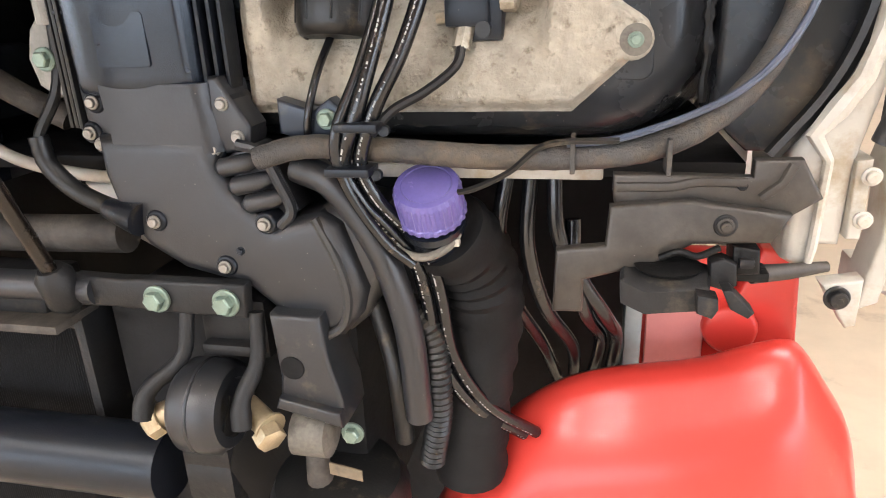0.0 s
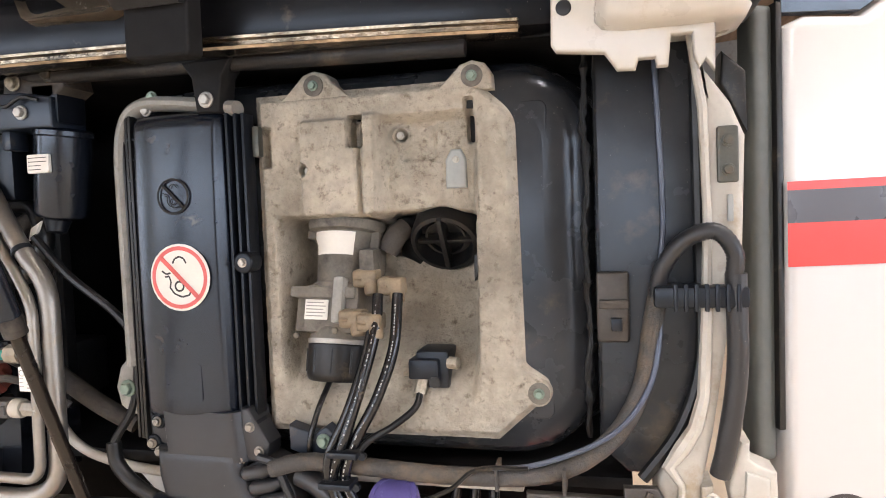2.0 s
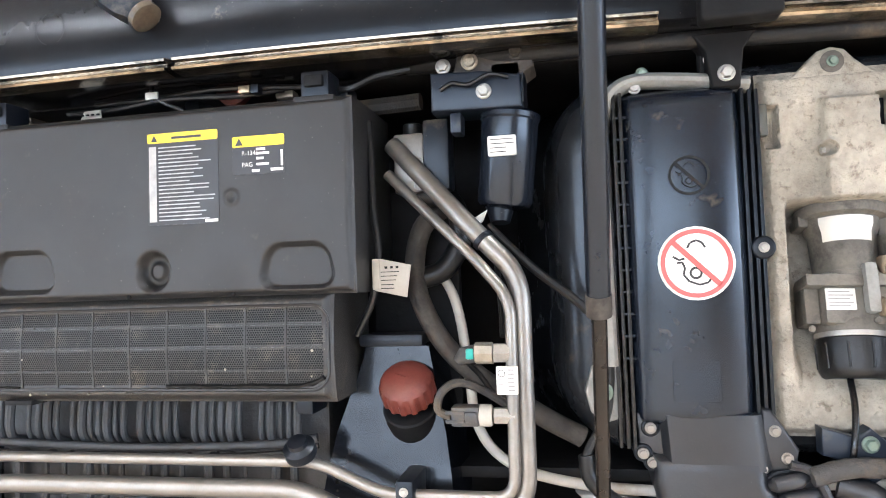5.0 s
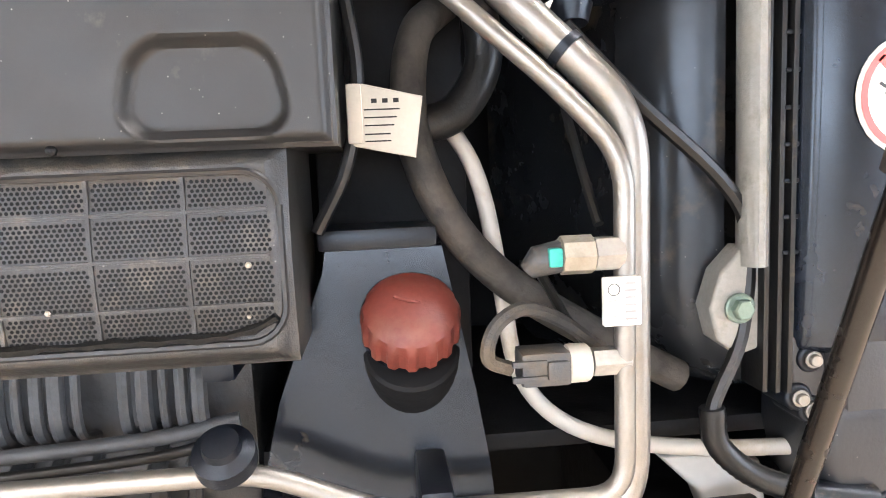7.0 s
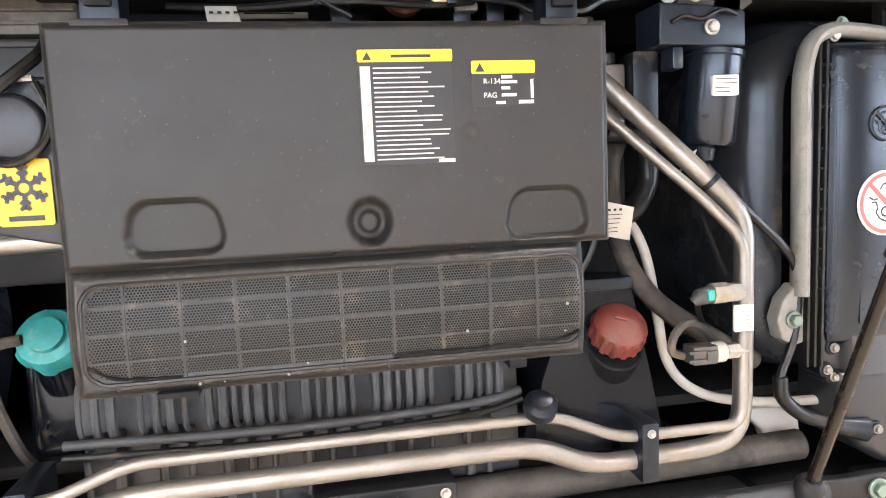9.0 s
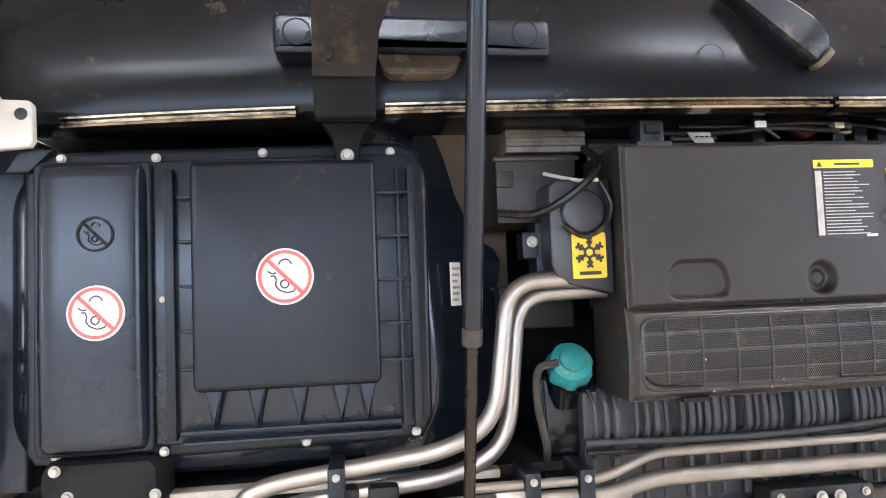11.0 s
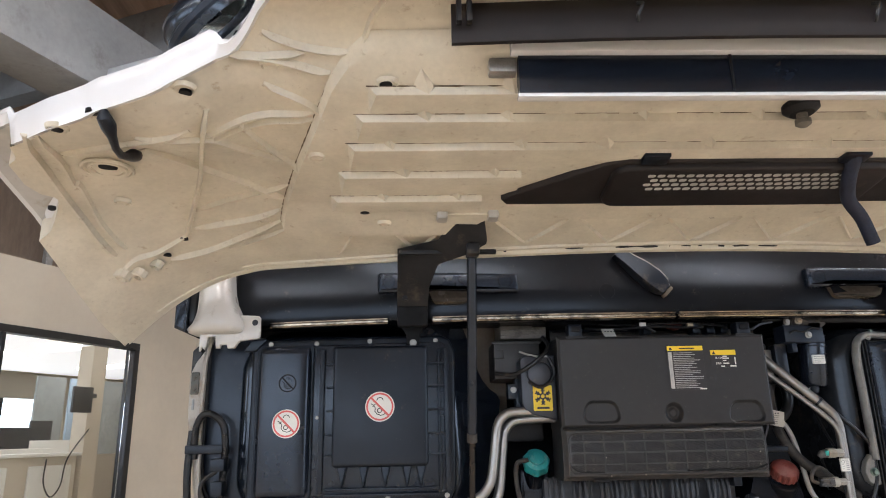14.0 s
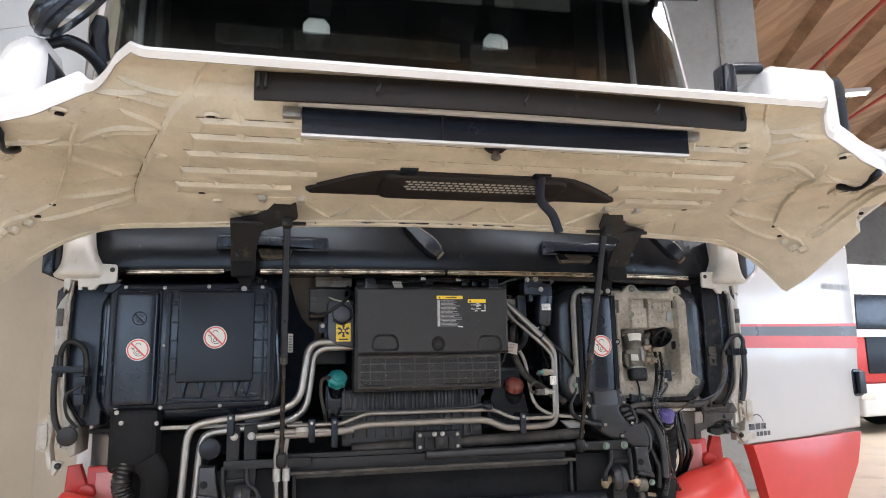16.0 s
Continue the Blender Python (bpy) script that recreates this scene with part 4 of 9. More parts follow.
part("lower_shell", plate([(-1.53, 2.42), (-1.505, 2.56), (-1.46, 2.64), (-1.40, 2.675), (-1.35, 2.665), (-1.335, 2.60), (-1.34, 2.42)], -0.06, 0.14, 0.05, 4), WHITE, mir, "white rounded mirror shell")
part("shell_edge", plate([(-1.345, 2.43), (-1.34, 2.62), (-1.31, 2.56), (-1.315, 2.42)], -0.02, 0.15, 0.01), PLASTIC, mir)
long_ = Vector((0.15, 0.17, 0.27)).normalized()
back_ = Vector((-0.7, -0.35, 0.6))
back_ = (back_ - long_ * back_.dot(long_)).normalized()
wide_ = back_.cross(long_)
MHEAD = Matrix.Translation((-1.268, -0.045, 2.800)) @ Matrix((long_, wide_, back_)).transposed().to_4x4() @ Matrix.Diagonal((1.0, 0.74, 1.0, 1))
hd = part("mirror_head", merge(None, lathe([(0.150, -0.030), (0.152, -0.046), (0.160, -0.046), (0.172, -0.028), (0.178, -0.006), (0.172, 0.020), (0.150, 0.046), (0.105, 0.062), (0.02, 0.066)], (0, 0, 0), (0, 0, 1), 40), MHEAD), BLACKPAINT, mir, "glossy black tilted kerb mirror housing")
part("mirror_glass", merge(None, lathe([(0.003, -0.034), (0.148, -0.034), (0.149, -0.030)], (0, 0, 0), (0, 0, 1), 40), MHEAD), MIRROR, hd, "mirror glass")
# the rim's blue-black paints the reflection along the housing edge
part("trim_ring", merge(None, lathe([(0.172, -0.026), (0.1815, -0.018), (0.1815, -0.004), (0.176, 0.0)], (0, 0, 0), (0, 0, 1), 40), MHEAD), BLUEBLACK, hd, "mirror rim with its blue reflection put into the colour")
part("mirror_arm", sweep(smooth_path([(-1.40, 0.04, 2.66), (-1.31, 0.06, 2.70), (-1.24, 0.12, 2.68), (-1.20, 0.20, 2.62)]), [0.020] * 6 + [0.026] * 40, 10), PLASTIC, mir)
part("bracket_shell", sweep(smooth_path([(-1.20, 0.05, 2.80), (-1.22, 0.10, 2.74), (-1.22, 0.15, 2.68)]), [0.020, 0.024, 0.028] + [0.032] * 20, 12), PLASTIC_SMOOTH, mir, "black mirror bracket at the pillar")
mir2 = thing("side_mirror", (1.2, 0.3, 2.4), "white side mirror with a black arm on the cab", "mirror")
part("housing", plate([(1.60, 2.56), (1.60, 2.86), (1.64, 2.895), (1.93, 2.895), (1.98, 2.84), (1.99, 2.56)], 0.12, 0.34, 0.05, 4), WHITE, mir2, "white mirror housing")
part("housing_rear", plate([(1.985, 2.55), (1.985, 2.86), (2.03, 2.88), (2.06, 2.82), (2.06, 2.54)], 0.16, 0.36, 0.02), PLASTIC, mir2)
part("mirror_arm", sweep(fillet([(1.18, 0.30, 2.72), (1.42, 0.20, 2.74), (1.44, 0.19, 2.88), (1.62, 0.2, 2.90)], 0.06), 0.028, 10), PLASTIC, mir2)
part("arm_cover", plate(rrect(1.40, 1.47, 2.62, 2.90, 0.03), 0.16, 0.24, 0.015), PLASTIC_SMOOTH, mir2)


# ---- the raised front flap ----
def lerp_table(tab, v):
    for (a, fa), (b, fb) in zip(tab, tab[1:]):
        if v <= b:
            return fa + (fb - fa) * max(0.0, (v - a) / (b - a))
    return tab[-1][1]


def sstep(a, b, v):
    t = min(1.0, max(0.0, (v - a) / (b - a)))
    return t * t * (3 - 2 * t)


WING = [(0.96, -0.862), (1.03, -0.852), (1.154, -0.815), (1.263, -0.767), (1.371, -0.70), (1.48, -0.615)]


def flap_y(x):
    """Rear and front edge of the flap at x."""
    ax = abs(x)
    rear = -0.22 + 0.10 * (min(ax, 1.1) / 1.1) ** 2 + 0.05 * max(0.0, ax - 1.1)
    front = -0.985 + 0.123 * sstep(0.81, 0.95, ax) + (lerp_table(WING, ax) + 0.862 if ax > 0.96 else 0)
    return rear, front


BASE_Z = [(-1.02, 2.184), (-0.985, 2.186), (-0.965, 2.206), (-0.91, 2.198), (-0.86, 2.160), (-0.82, 2.138), (-0.7, 2.108), (-0.45, 2.072), (-0.30, 2.030), (-0.20, 2.003), (0.0, 1.985)]


def flap_z(x, y):
    ax = abs(x)
    z = lerp_table(BASE_Z, y)
    edge = 1.385 + 0.092 * (-0.068 - y) / 0.57
    drop = 0.010 + 0.190 * min(1.0, max(0.0, (y + 0.66) / 0.60))
    t = max(0.0, (ax - 1.03) / (edge - 1.03))
    return z - drop * t ** 2.0 - 0.050 * sstep(0.90, 1.08, ax) * sstep(-0.58, -0.80, y)


NOTCH = [(-0.80, 1.30), (-0.763, 1.334), (-0.639, 1.388), (-0.621, 1.413), (-0.567, 1.419), (-0.538, 1.407), (-0.52, 1.385), (-0.507, 1.389), (-0.465, 1.425), (-0.443, 1.449), (-0.40, 1.60)]
FIELD = [(-0.885, 0.72), (-0.858, 0.757), (-0.816, 0.790), (-0.717, 0.831), (-0.595, 0.879), (-0.443, 0.932), (-0.392, 0.947), (-0.345, 0.958), (-0.333, 0.952), (-0.325, 0.938)]
FIELD_H = 0.016


def field_rear(x):
    """Rear edge of the raised field: further forward in the middle."""
    return -0.382 + 0.057 * sstep(0.50, 0.56, abs(x))


def under_z(x, y):
    """Height of the underside, with the raised field."""
    inside = -0.885 < y < field_rear(x) and abs(x) < lerp_table(FIELD, y)
    return flap_z(x, y) - (FIELD_H if inside else 0.0)


flap = thing("front_flap", (0, -0.2, 2.0), "raised white front flap with a bare cream ribbed underside", "lorry flap")
NX, NV, CUT = 264, 96, 0.93
gx, gy, gz = (np.zeros((NX + 1, NV + 1)) for _ in range(3))
for i in range(NX + 1):
    u = -1 + 2 * i / NX
    for j in range(NV + 1):
        x, y = 1.478 * u, 0.0
        for _ in range(3):
            r, f = flap_y(x)
            y = r + (f - r) * j / NV
            nx = min(1.4779, lerp_table(NOTCH, y))
            w = nx * abs(u) / CUT if abs(u) <= CUT else nx + (1.478 - nx) * (abs(u) - CUT) / (1 - CUT)
            x = math.copysign(w, u)
        xx = x * (1 - 0.062 * sstep(1.0, 1.478, abs(x)) * min(1.0, max(0.0, (y + 0.62) / 0.55)))
        gx[i, j], gy[i, j], gz[i, j] = xx, y, flap_z(xx, y)
uu = np.abs(-1 + 2 * np.arange(NX + 1) / NX)
skin_cols = uu > CUT - 1e-6
lift = np.where(skin_cols, 0.045, 0.0)
gu = np.stack([gx, gy, gz + lift[:, None]], axis=-1)
inner = np.stack([gx, gy, gz], axis=-1)
under = [[tuple(p) for p in row] for row in gu.tolist()]
over = [[(gx[i, j], gy[i, j] - 0.01, gz[i, j] + lift[i] * 0.4 + 0.030 - 0.012 * j / NV + 0.034 * sstep(0.945, 0.975, abs(gx[i, j])) * (j / NV) ** 2) for j in range(NV + 1)] for i in range(NX + 1)]


def skin_of(pname, grids, material, label):
    bm = bmesh.new()
    for g in grids:
        vs = [[bm.verts.new(p) for p in row] for row in g]
        for a, b in zip(vs, vs[1:]):
            for j in range(len(a) - 1):
                if (a[j].co - b[j].co).length + (a[j + 1].co - b[j + 1].co).length > 1e-4:
                    bm.faces.new((a[j + 1], b[j + 1], b[j], a[j]))
    return part(pname, bm, material, flap, label, sharp=50)


lo_, hi_ = int(np.argmax(~skin_cols)), NX - int(np.argmax(~skin_cols[::-1]))
skin_of("inner_panel", [inner[lo_ - 1:hi_ + 2], np.stack([gu[lo_ - 1], inner[lo_ - 1]]), np.stack([inner[hi_ + 1], gu[hi_ + 1]])], HOODIN, "cream bare laminate underside with ribs and stains")
skin_of("wing_skin", [gu[:lo_], gu[hi_ + 1:]], WINGSKIN, "dull white inner face of the wing skin")
skin_of("outer_skin", [[row[::4] for row in over[::2]]], WHITE, "white painted outer skin")

# the raised middle field with its rolled edge
FU, FV = 120, 44
rows_ = []
for i in range(FU + 1):
    u = -1 + 2 * i / FU
    col = []
    for j in range(FV + 1):
        y0 = -0.885 + 0.56 * j / FV
        x = u * lerp_table(FIELD, y0)
        y = -0.885 + (field_rear(x) + 0.885) * j / FV
        col.append((x, y, flap_z(x, y) - FIELD_H))
    rows_.append(col)
bm = bmesh.new()
vs = [[bm.verts.new(p) for p in row] for row in rows_]
for a, b in zip(vs, vs[1:]):
    for j in range(FV):
        bm.faces.new((a[j + 1], b[j + 1], b[j], a[j]))
loop_v = vs[0] + [r[-1] for r in vs[1:]] + vs[-1][-2::-1] + [r[0] for r in vs[-2:0:-1]]
low_v = []
for v in loop_v:
    out = Vector((v.co.x * 0.4, v.co.y + 0.6)).normalized() * 0.010
    low_v.append(bm.verts.new((v.co.x + out.x, v.co.y + out.y, flap_z(v.co.x, v.co.y) + 0.004)))
for k in range(len(loop_v)):
    bm.faces.new((loop_v[k], loop_v[(k + 1) % len(loop_v)], low_v[(k + 1) % len(loop_v)], low_v[k]))
part("raised_field", bm, HOODIN, flap, "raised middle field of the underside", sharp=40)

# ledges of the field: a steep front wall that runs out to the next ledge
WALLS = (-0.822, -0.757, -0.677, -0.578, -0.480)
REACH = (0.735, 0.762, 0.784, 0.812, 0.838)
rnd = random.Random(8)
for k, (y0, reach) in enumerate(zip(WALLS, REACH)):
    y1 = (WALLS[k + 1] if k < 4 else -0.412) - 0.004
    inner_x = None if y0 < -0.62 else (0.45 if k == 3 else 0.52)
    spans = [(-reach, reach)] if inner_x is None else [(-reach, -inner_x), (inner_x, reach)]
    for xa, xb in spans:
        n = max(2, int((xb - xa) / 0.05))
        loops = []
        for i in range(n + 1):
            x = xa + (xb - xa) * i / n
            e0 = 0.016 if i == 0 and xa == -reach else 0.0
            e1 = 0.016 if i == n and xb == reach else 0.0
            wx = x + e0 - e1
            zz = lambda y, h: flap_z(x, y) - FIELD_H - h
            loops.append([(x, y0 - 0.002, zz(y0, -0.004)), (wx, y0 + 0.002, zz(y0, 0.0130)), (wx, y0 + 0.005, zz(y0, 0.0142)), (x, y1, zz(y1, 0.001)), (x, y1, zz(y1, -0.004))])
        part("ledge", rings(loops), HOODIN, flap, sharp=30)
        # small triangular gussets in the corner before the wall
        x = xa + 0.06 + 0.05 * rnd.random()
        while x < xb - 0.05:
            q = 0.012 + 0.008 * rnd.random()
            pts3 = [(x, y0 + 0.002, flap_z(x, y0) - FIELD_H), (x + 2.2 * q, y0 + 0.002, flap_z(x, y0) - FIELD_H), (x + q * 1.6, y0 + 0.002, flap_z(x, y0) - FIELD_H - 0.0125), (x + q * 0.9, y0 - 1.7 * q, flap_z(x, y0 - 1.7 * q) - FIELD_H + 0.001)]
            bm = bmesh.new()
            v = [bm.verts.new(p) for p in pts3]
            for t3 in ((0, 1, 2), (0, 1, 3), (1, 2, 3), (0, 2, 3)):
                bm.faces.new([v[t] for t in t3])
            part("gusset", bm, HOODIN, flap, sharp=10)
            x += 0.13 + 0.11 * rnd.random()

# ribs of the wings and the zigzag bracing along the rear: a flat-topped bar laid on the panel
RIBS_FLAP = [  # half width, height, then the line; built on both wings
    (0.006, 0.013, ((1.00, -0.79), (1.03, -0.71), (1.097, -0.513), (1.178, -0.333))),
    (0.005, 0.010, ((1.178, -0.333), (1.247, -0.308), (1.294, -0.31), (1.333, -0.29))),
    (0.009, 0.010, ((1.146, -0.674), (1.083, -0.585), (1.005, -0.514), (0.94, -0.444))),
    (0.006, 0.010, ((1.135, -0.733), (1.026, -0.714), (0.977, -0.651), (0.893, -0.589))),
    (0.005, 0.010, ((1.132, -0.414), (1.015, -0.463), (0.918, -0.502))),
    (0.006, 0.011, ((1.154, -0.351), (1.034, -0.371), (0.953, -0.405))),
    (0.007, 0.011, ((1.232, -0.267), (1.12, -0.274), (0.96, -0.36))),
    (0.005, 0.009, ((1.101, -0.258), (0.956, -0.327))),
    (0.006, 0.012, ((1.310, -0.755), (1.352, -0.62), (1.350, -0.451), (1.331, -0.337))),
    (0.005, 0.010, ((1.290, -0.757), (1.323, -0.574), (1.316, -0.547), (1.324, -0.44), (1.306, -0.345))),
    (0.007, 0.010, ((1.30, -0.655), (1.20, -0.70), (1.039, -0.748))),
    (0.005, 0.009, ((0.891, -0.888), (0.827, -0.87), (0.759, -0.862))),
    (0.005, 0.009, ((0.927, -0.857), (0.828, -0.862))),
    (0.006, 0.010, ((0.904, -0.813), (0.846, -0.774), (0.816, -0.741))),
    (0.006, 0.010, ((1.028, -0.717), (0.948, -0.742), (0.832, -0.741))),
    (0.005, 0.009, ((0.832, -0.725), (0.94, -0.722), (1.028, -0.70))),
    (0.005, 0.010, ((0.965, -0.737), (0.930, -0.650), (0.887, -0.570))),
    (0.006, 0.010, ((0.947, -0.865), (0.869, -0.852), (0.794, -0.829))),
    (0.005, 0.009, ((0.695, -0.948), (0.725, -0.897), (0.735, -0.872))),
    (0.004, 0.007, ((0.60, -0.318), (0.66, -0.235))), (0.004, 0.007, ((0.72, -0.318), (0.66, -0.235))), (0.004, 0.007, ((0.80, -0.32), (0.845, -0.215)))]


def rib_bar(pts, w, h):
    path = smooth_path([(x, y, 0) for x, y in pts], 5) if len(pts) > 2 else [Vector((*pts[0], 0)).lerp(Vector((*pts[1], 0)), k / 5) for k in range(6)]
    loops = []
    for i, p in enumerate(path):
        d = (path[min(i + 1, len(path) - 1)] - path[max(i - 1, 0)]).normalized()
        n = Vector((-d.y, d.x, 0))
        t = min(1.0, (i + 0.35) / 1.5, (len(path) - 0.65 - i) / 1.5)
        loops.append([((p + n * a).x, (p + n * a).y, under_z(p.x, p.y) - e * t + k) for a, e, k in ((-w, 0, 0.003), (-w * 0.9, 0, 0.0), (-w * 0.45, h, 0.0), (w * 0.45, h, 0.0), (w * 0.9, 0, 0.0), (w, 0, 0.003))])
    return rings(loops)


for w, h, pts in RIBS_FLAP:
    for s in (-1, 1):
        part("rib", rib_bar([(s * x, y) for x, y in pts], w, h), HOODIN, flap, sharp=30)
zz_x = [-0.60 + 0.1 * k for k in range(13)]
for k, (xa, xb) in enumerate(zip(zz_x, zz_x[1:])):
    ya, yb = (-0.376, -0.258) if k % 2 else (-0.258, -0.376)
    part("rib", rib_bar([(xa, ya), (xb, yb)], 0.0045, 0.008), HOODIN, flap, sharp=30)
for dy, w, h in ((-0.014, 0.004, 0.008), (-0.034, 0.003, 0.005)):
    part("rear_rail", rib_bar([(x, flap_y(x)[0] + dy) for x in [-1.10 + 0.10 * k for k in range(23)]], w, h), HOODIN, flap, "raised rail along the rear edge")


def crease_line(bm, pts, r0, r1, gaps, seed):
    """An uneven dark thread of dirt and painted shade in a corner; gaps: share left clean."""
    rg = random.Random(seed)
    path = [Vector(pts[0]).lerp(Vector(pts[-1]), k / 40) for k in range(41)] if len(pts) == 2 else smooth_path(pts, 6)
    run, clean = [], 0
    for p in path + [None]:
        if p is not None and clean <= 0:
            run.append(p)
        if p is None or clean > 0 or rg.random() < gaps * 0.3:
            if len(run) > 2:
                sweep(run, [r0 + (r1 - r0) * rg.random() ** 2 for _ in run], 5, bm)
            if run:
                clean = rg.randint(1, 4) if gaps else 0
            run = []
        clean -= 1


# brown threads: dirt, and crease shade painted along field edge, ledges and ribs
crease_bm = bmesh.new()
for s in (-1, 1):
    pts = [(s * (lerp_table(FIELD, y) + 0.0085), y, flap_z(lerp_table(FIELD, y), y) - 0.0006) for y in [-0.87 + 0.04 * k for k in range(14)]]
    crease_line(crease_bm, pts, 0.0005, 0.0022, 0.30, 3 + s)
    pts = [(s * x, -0.3205, flap_z(x, -0.32) - 0.0004) for x in (0.93, 0.85, 0.75, 0.65, 0.57)]
    crease_line(crease_bm, pts, 0.0004, 0.0013, 0.3, 13 + s)
    for k, (y0, reach) in enumerate(zip(WALLS, REACH)):
        xi = 0.0 if k < 3 else (0.46 if k == 3 else 0.53)
        pts = [(s * (xi + (reach - xi) * t / 10), y0 - 0.0025, flap_z(xi, y0) - FIELD_H + 0.0002) for t in range(11)]
        crease_line(crease_bm, pts, 0.0004, 0.0016, 0.25, 20 + 2 * k + s)
    for k, (w, h, rib) in enumerate(RIBS_FLAP[:18]):
        pts = [(s * (x + 0.4 * w), y + w * 0.95, flap_z(x, y) - 0.0004) for x, y in rib]
        crease_line(crease_bm, pts, 0.0005, 0.0023, 0.25, 50 + 2 * k + s)
part("crease_dirt_shade", crease_bm, CREASEDARK, flap, "dirt and painted shade in the creases of the underside")["kind"] = "stuff"
BOSSES = ((0.842, -0.634, 0.014), (0.887, -0.844, 0.013), (1.264, -0.476, 0.014), (0.998, -0.363, 0.012), (0.55, -0.66, 0.013), (1.02, -0.841, 0.016), (1.245, -0.775, 0.016), (0.333, -0.741, 0.017), (0.70, -0.828, 0.015), (0.73, -0.373, 0.013))
for bx, by, br in BOSSES:
    for s in (-1, 1):
        part("boss", lathe([(br + 0.004, -0.003), (br + 0.001, 0.004), (br - 0.001, 0.004), (br - 0.003, 0.001), (0.002, 0.001)], (s * bx, by, under_z(bx, by)), (0, 0, -1), 20), HOODIN, flap)
part("boss", lathe([(0.018, -0.003), (0.015, 0.006), (0.012, 0.006), (0.010, 0.002), (0.002, 0.002)], (-0.005, -0.649, under_z(0, -0.649)), (0, 0, -1), 20), HOODIN, flap)
# corner lugs at the wing's rear
for s in (-1, 1):
    for x, y, w in ((1.303, -0.268, 0.020), (1.333, -0.283, 0.022), (1.262, -0.272, 0.016)):
        part("lug", lathe([(w, -0.004), (w * 0.85, 0.012), (w * 0.6, 0.014), (w * 0.5, 0.006), (0.003, 0.006)], (s * x, y, under_z(x, y)), (0.25 * s, -0.3, -1), 10), HOODIN, flap, sharp=20)


def lip(line_u, line_o, out, name, material, label=""):
    """A folded edge between the underside and the skin."""
    bm = bmesh.new()
    cols = []
    for p, q in zip(line_u, line_o):
        p, q = Vector(p), Vector(q)
        o = Vector(out)
        cols.append([bm.verts.new(v) for v in (p, p + o * 0.012 - Vector((0, 0, 0.004)), (p + q) / 2 + o * 0.018, q + o * 0.008, q)])
    for a, b in zip(cols, cols[1:]):
        for k in range(4):
            bm.faces.new((a[k], b[k], b[k + 1], a[k + 1]))
    return part(name, bm, material, flap, label)


lip([r[-1] for r in under], [r[-1] for r in over], (0, -1, 0), "front_rim", WHITE, "white rounded front rim")
lip([r[0] for r in under], [r[0] for r in over], (0, 0.6, 0), "rear_rim", HOODIN, "cream rear edge")
lip(under[0], over[0], (-0.6, 0, 0), "wing_edge", WHITE, "pale wing edge")
lip(under[-1], over[-1], (0.6, 0, 0), "wing_edge", WHITE, "pale wing edge")


# black cover bar and the step strip along the front
def cross_bar(x0, x1, y, z0, z1, name, material, label, thick=0.012, n=10, bow=0.0):
    loops = []
    for i in range(n + 1):
        x = x0 + (x1 - x0) * i / n
        yb = y + bow * (x / 0.6) ** 2
        loops.append([(x, yb, z0), (x, yb - thick * 0.3, z0 + 0.006), (x, yb - thick, (z0 + z1) / 2), (x, yb - thick * 0.3, z1 - 0.004), (x, yb, z1), (x, yb + thick, z1), (x, yb + thick, z0)])
    return part(name, rings(loops), material, flap, label)


bar = cross_bar(-0.600, 0.635, -0.955, 2.132, 2.198, "cover_bar", BARBROWN, "long matt black cover bar with clips", 0.008, bow=0.02)
for x in (-0.33, 0.02, 0.36):
    part("clip", sweep(fillet([(x, -0.966, 2.178), (x + 0.006, -0.975, 2.172), (x - 0.004, -0.975, 2.152), (x, -0.966, 2.148)], 0.005), 0.003, 6), RUBBER, bar)
for x in (-0.59, -0.575, 0.61):
    part("clip", box(x - 0.004, x + 0.004, -0.965, -0.952, 2.15, 2.185, 0.002), CHASSIS, bar)
part("strip_edge", box(-0.507, 0.507, -0.899, -0.880, 2.1415, 2.164, 0.003), WHITE, flap, "white upper edge of the light strip")
strip = cross_bar(-0.495, 0.495, -0.872, 2.078, 2.141, "light_strip", PLASTIC_SMOOTH, "glossy black strip with a centre joint", -0.014)
part("strip_edge", box(-0.497, 0.497, -0.884, -0.866, 2.072, 2.079, 0.002), WHITE, strip, "thin white lower edge")
part("joint", box(-0.165, -0.161, -0.888, -0.865, 2.08, 2.148, 0), RUBBER, strip)
for s in (-1, 1):
    part("end_clip", box(*sorted((s * 0.495, s * 0.54)), -0.875, -0.85, 2.120, 2.146, 0.006), STEEL, strip, "grey end clip")
for x0 in (-0.72, 0.58):
    part("stiffener", plate([(x0, -0.86), (x0, -0.77), (x0 + 0.14, -0.77), (x0 + 0.14, -0.86)], 0, 0.03, 0.006), HOODIN, flap, at=Matrix.Translation((0, 0, 2.125)) @ Matrix.Rotation(radians(-90), 4, "X") @ Matrix.Scale(-1, 4, (0, 0, 1)))
# black grille insert in the middle
gp = [(-0.480, -0.478), (-0.467, -0.458), (0.467, -0.458), (0.483, -0.475), (0.470, -0.492), (0.29, -0.620), (0.25, -0.632), (-0.25, -0.632), (-0.29, -0.620), (-0.467, -0.495)]
mesh_frame = thing("grille_insert", (0, -0.46, 2.06), "black plastic grille insert with a metal mesh in the flap", "grille")


def on_slope(bm, lift):
    for v in bm.verts:
        x, y, d = v.co.x, v.co.z, v.co.y
        v.co = (x, y, flap_z(x, y) - 0.016 - lift + d)
    return bm


part("insert_frame", on_slope(plate(gp, 0.0, 0.026, 0.004), 0.012), BARBROWN, mesh_frame, "dark insert frame")
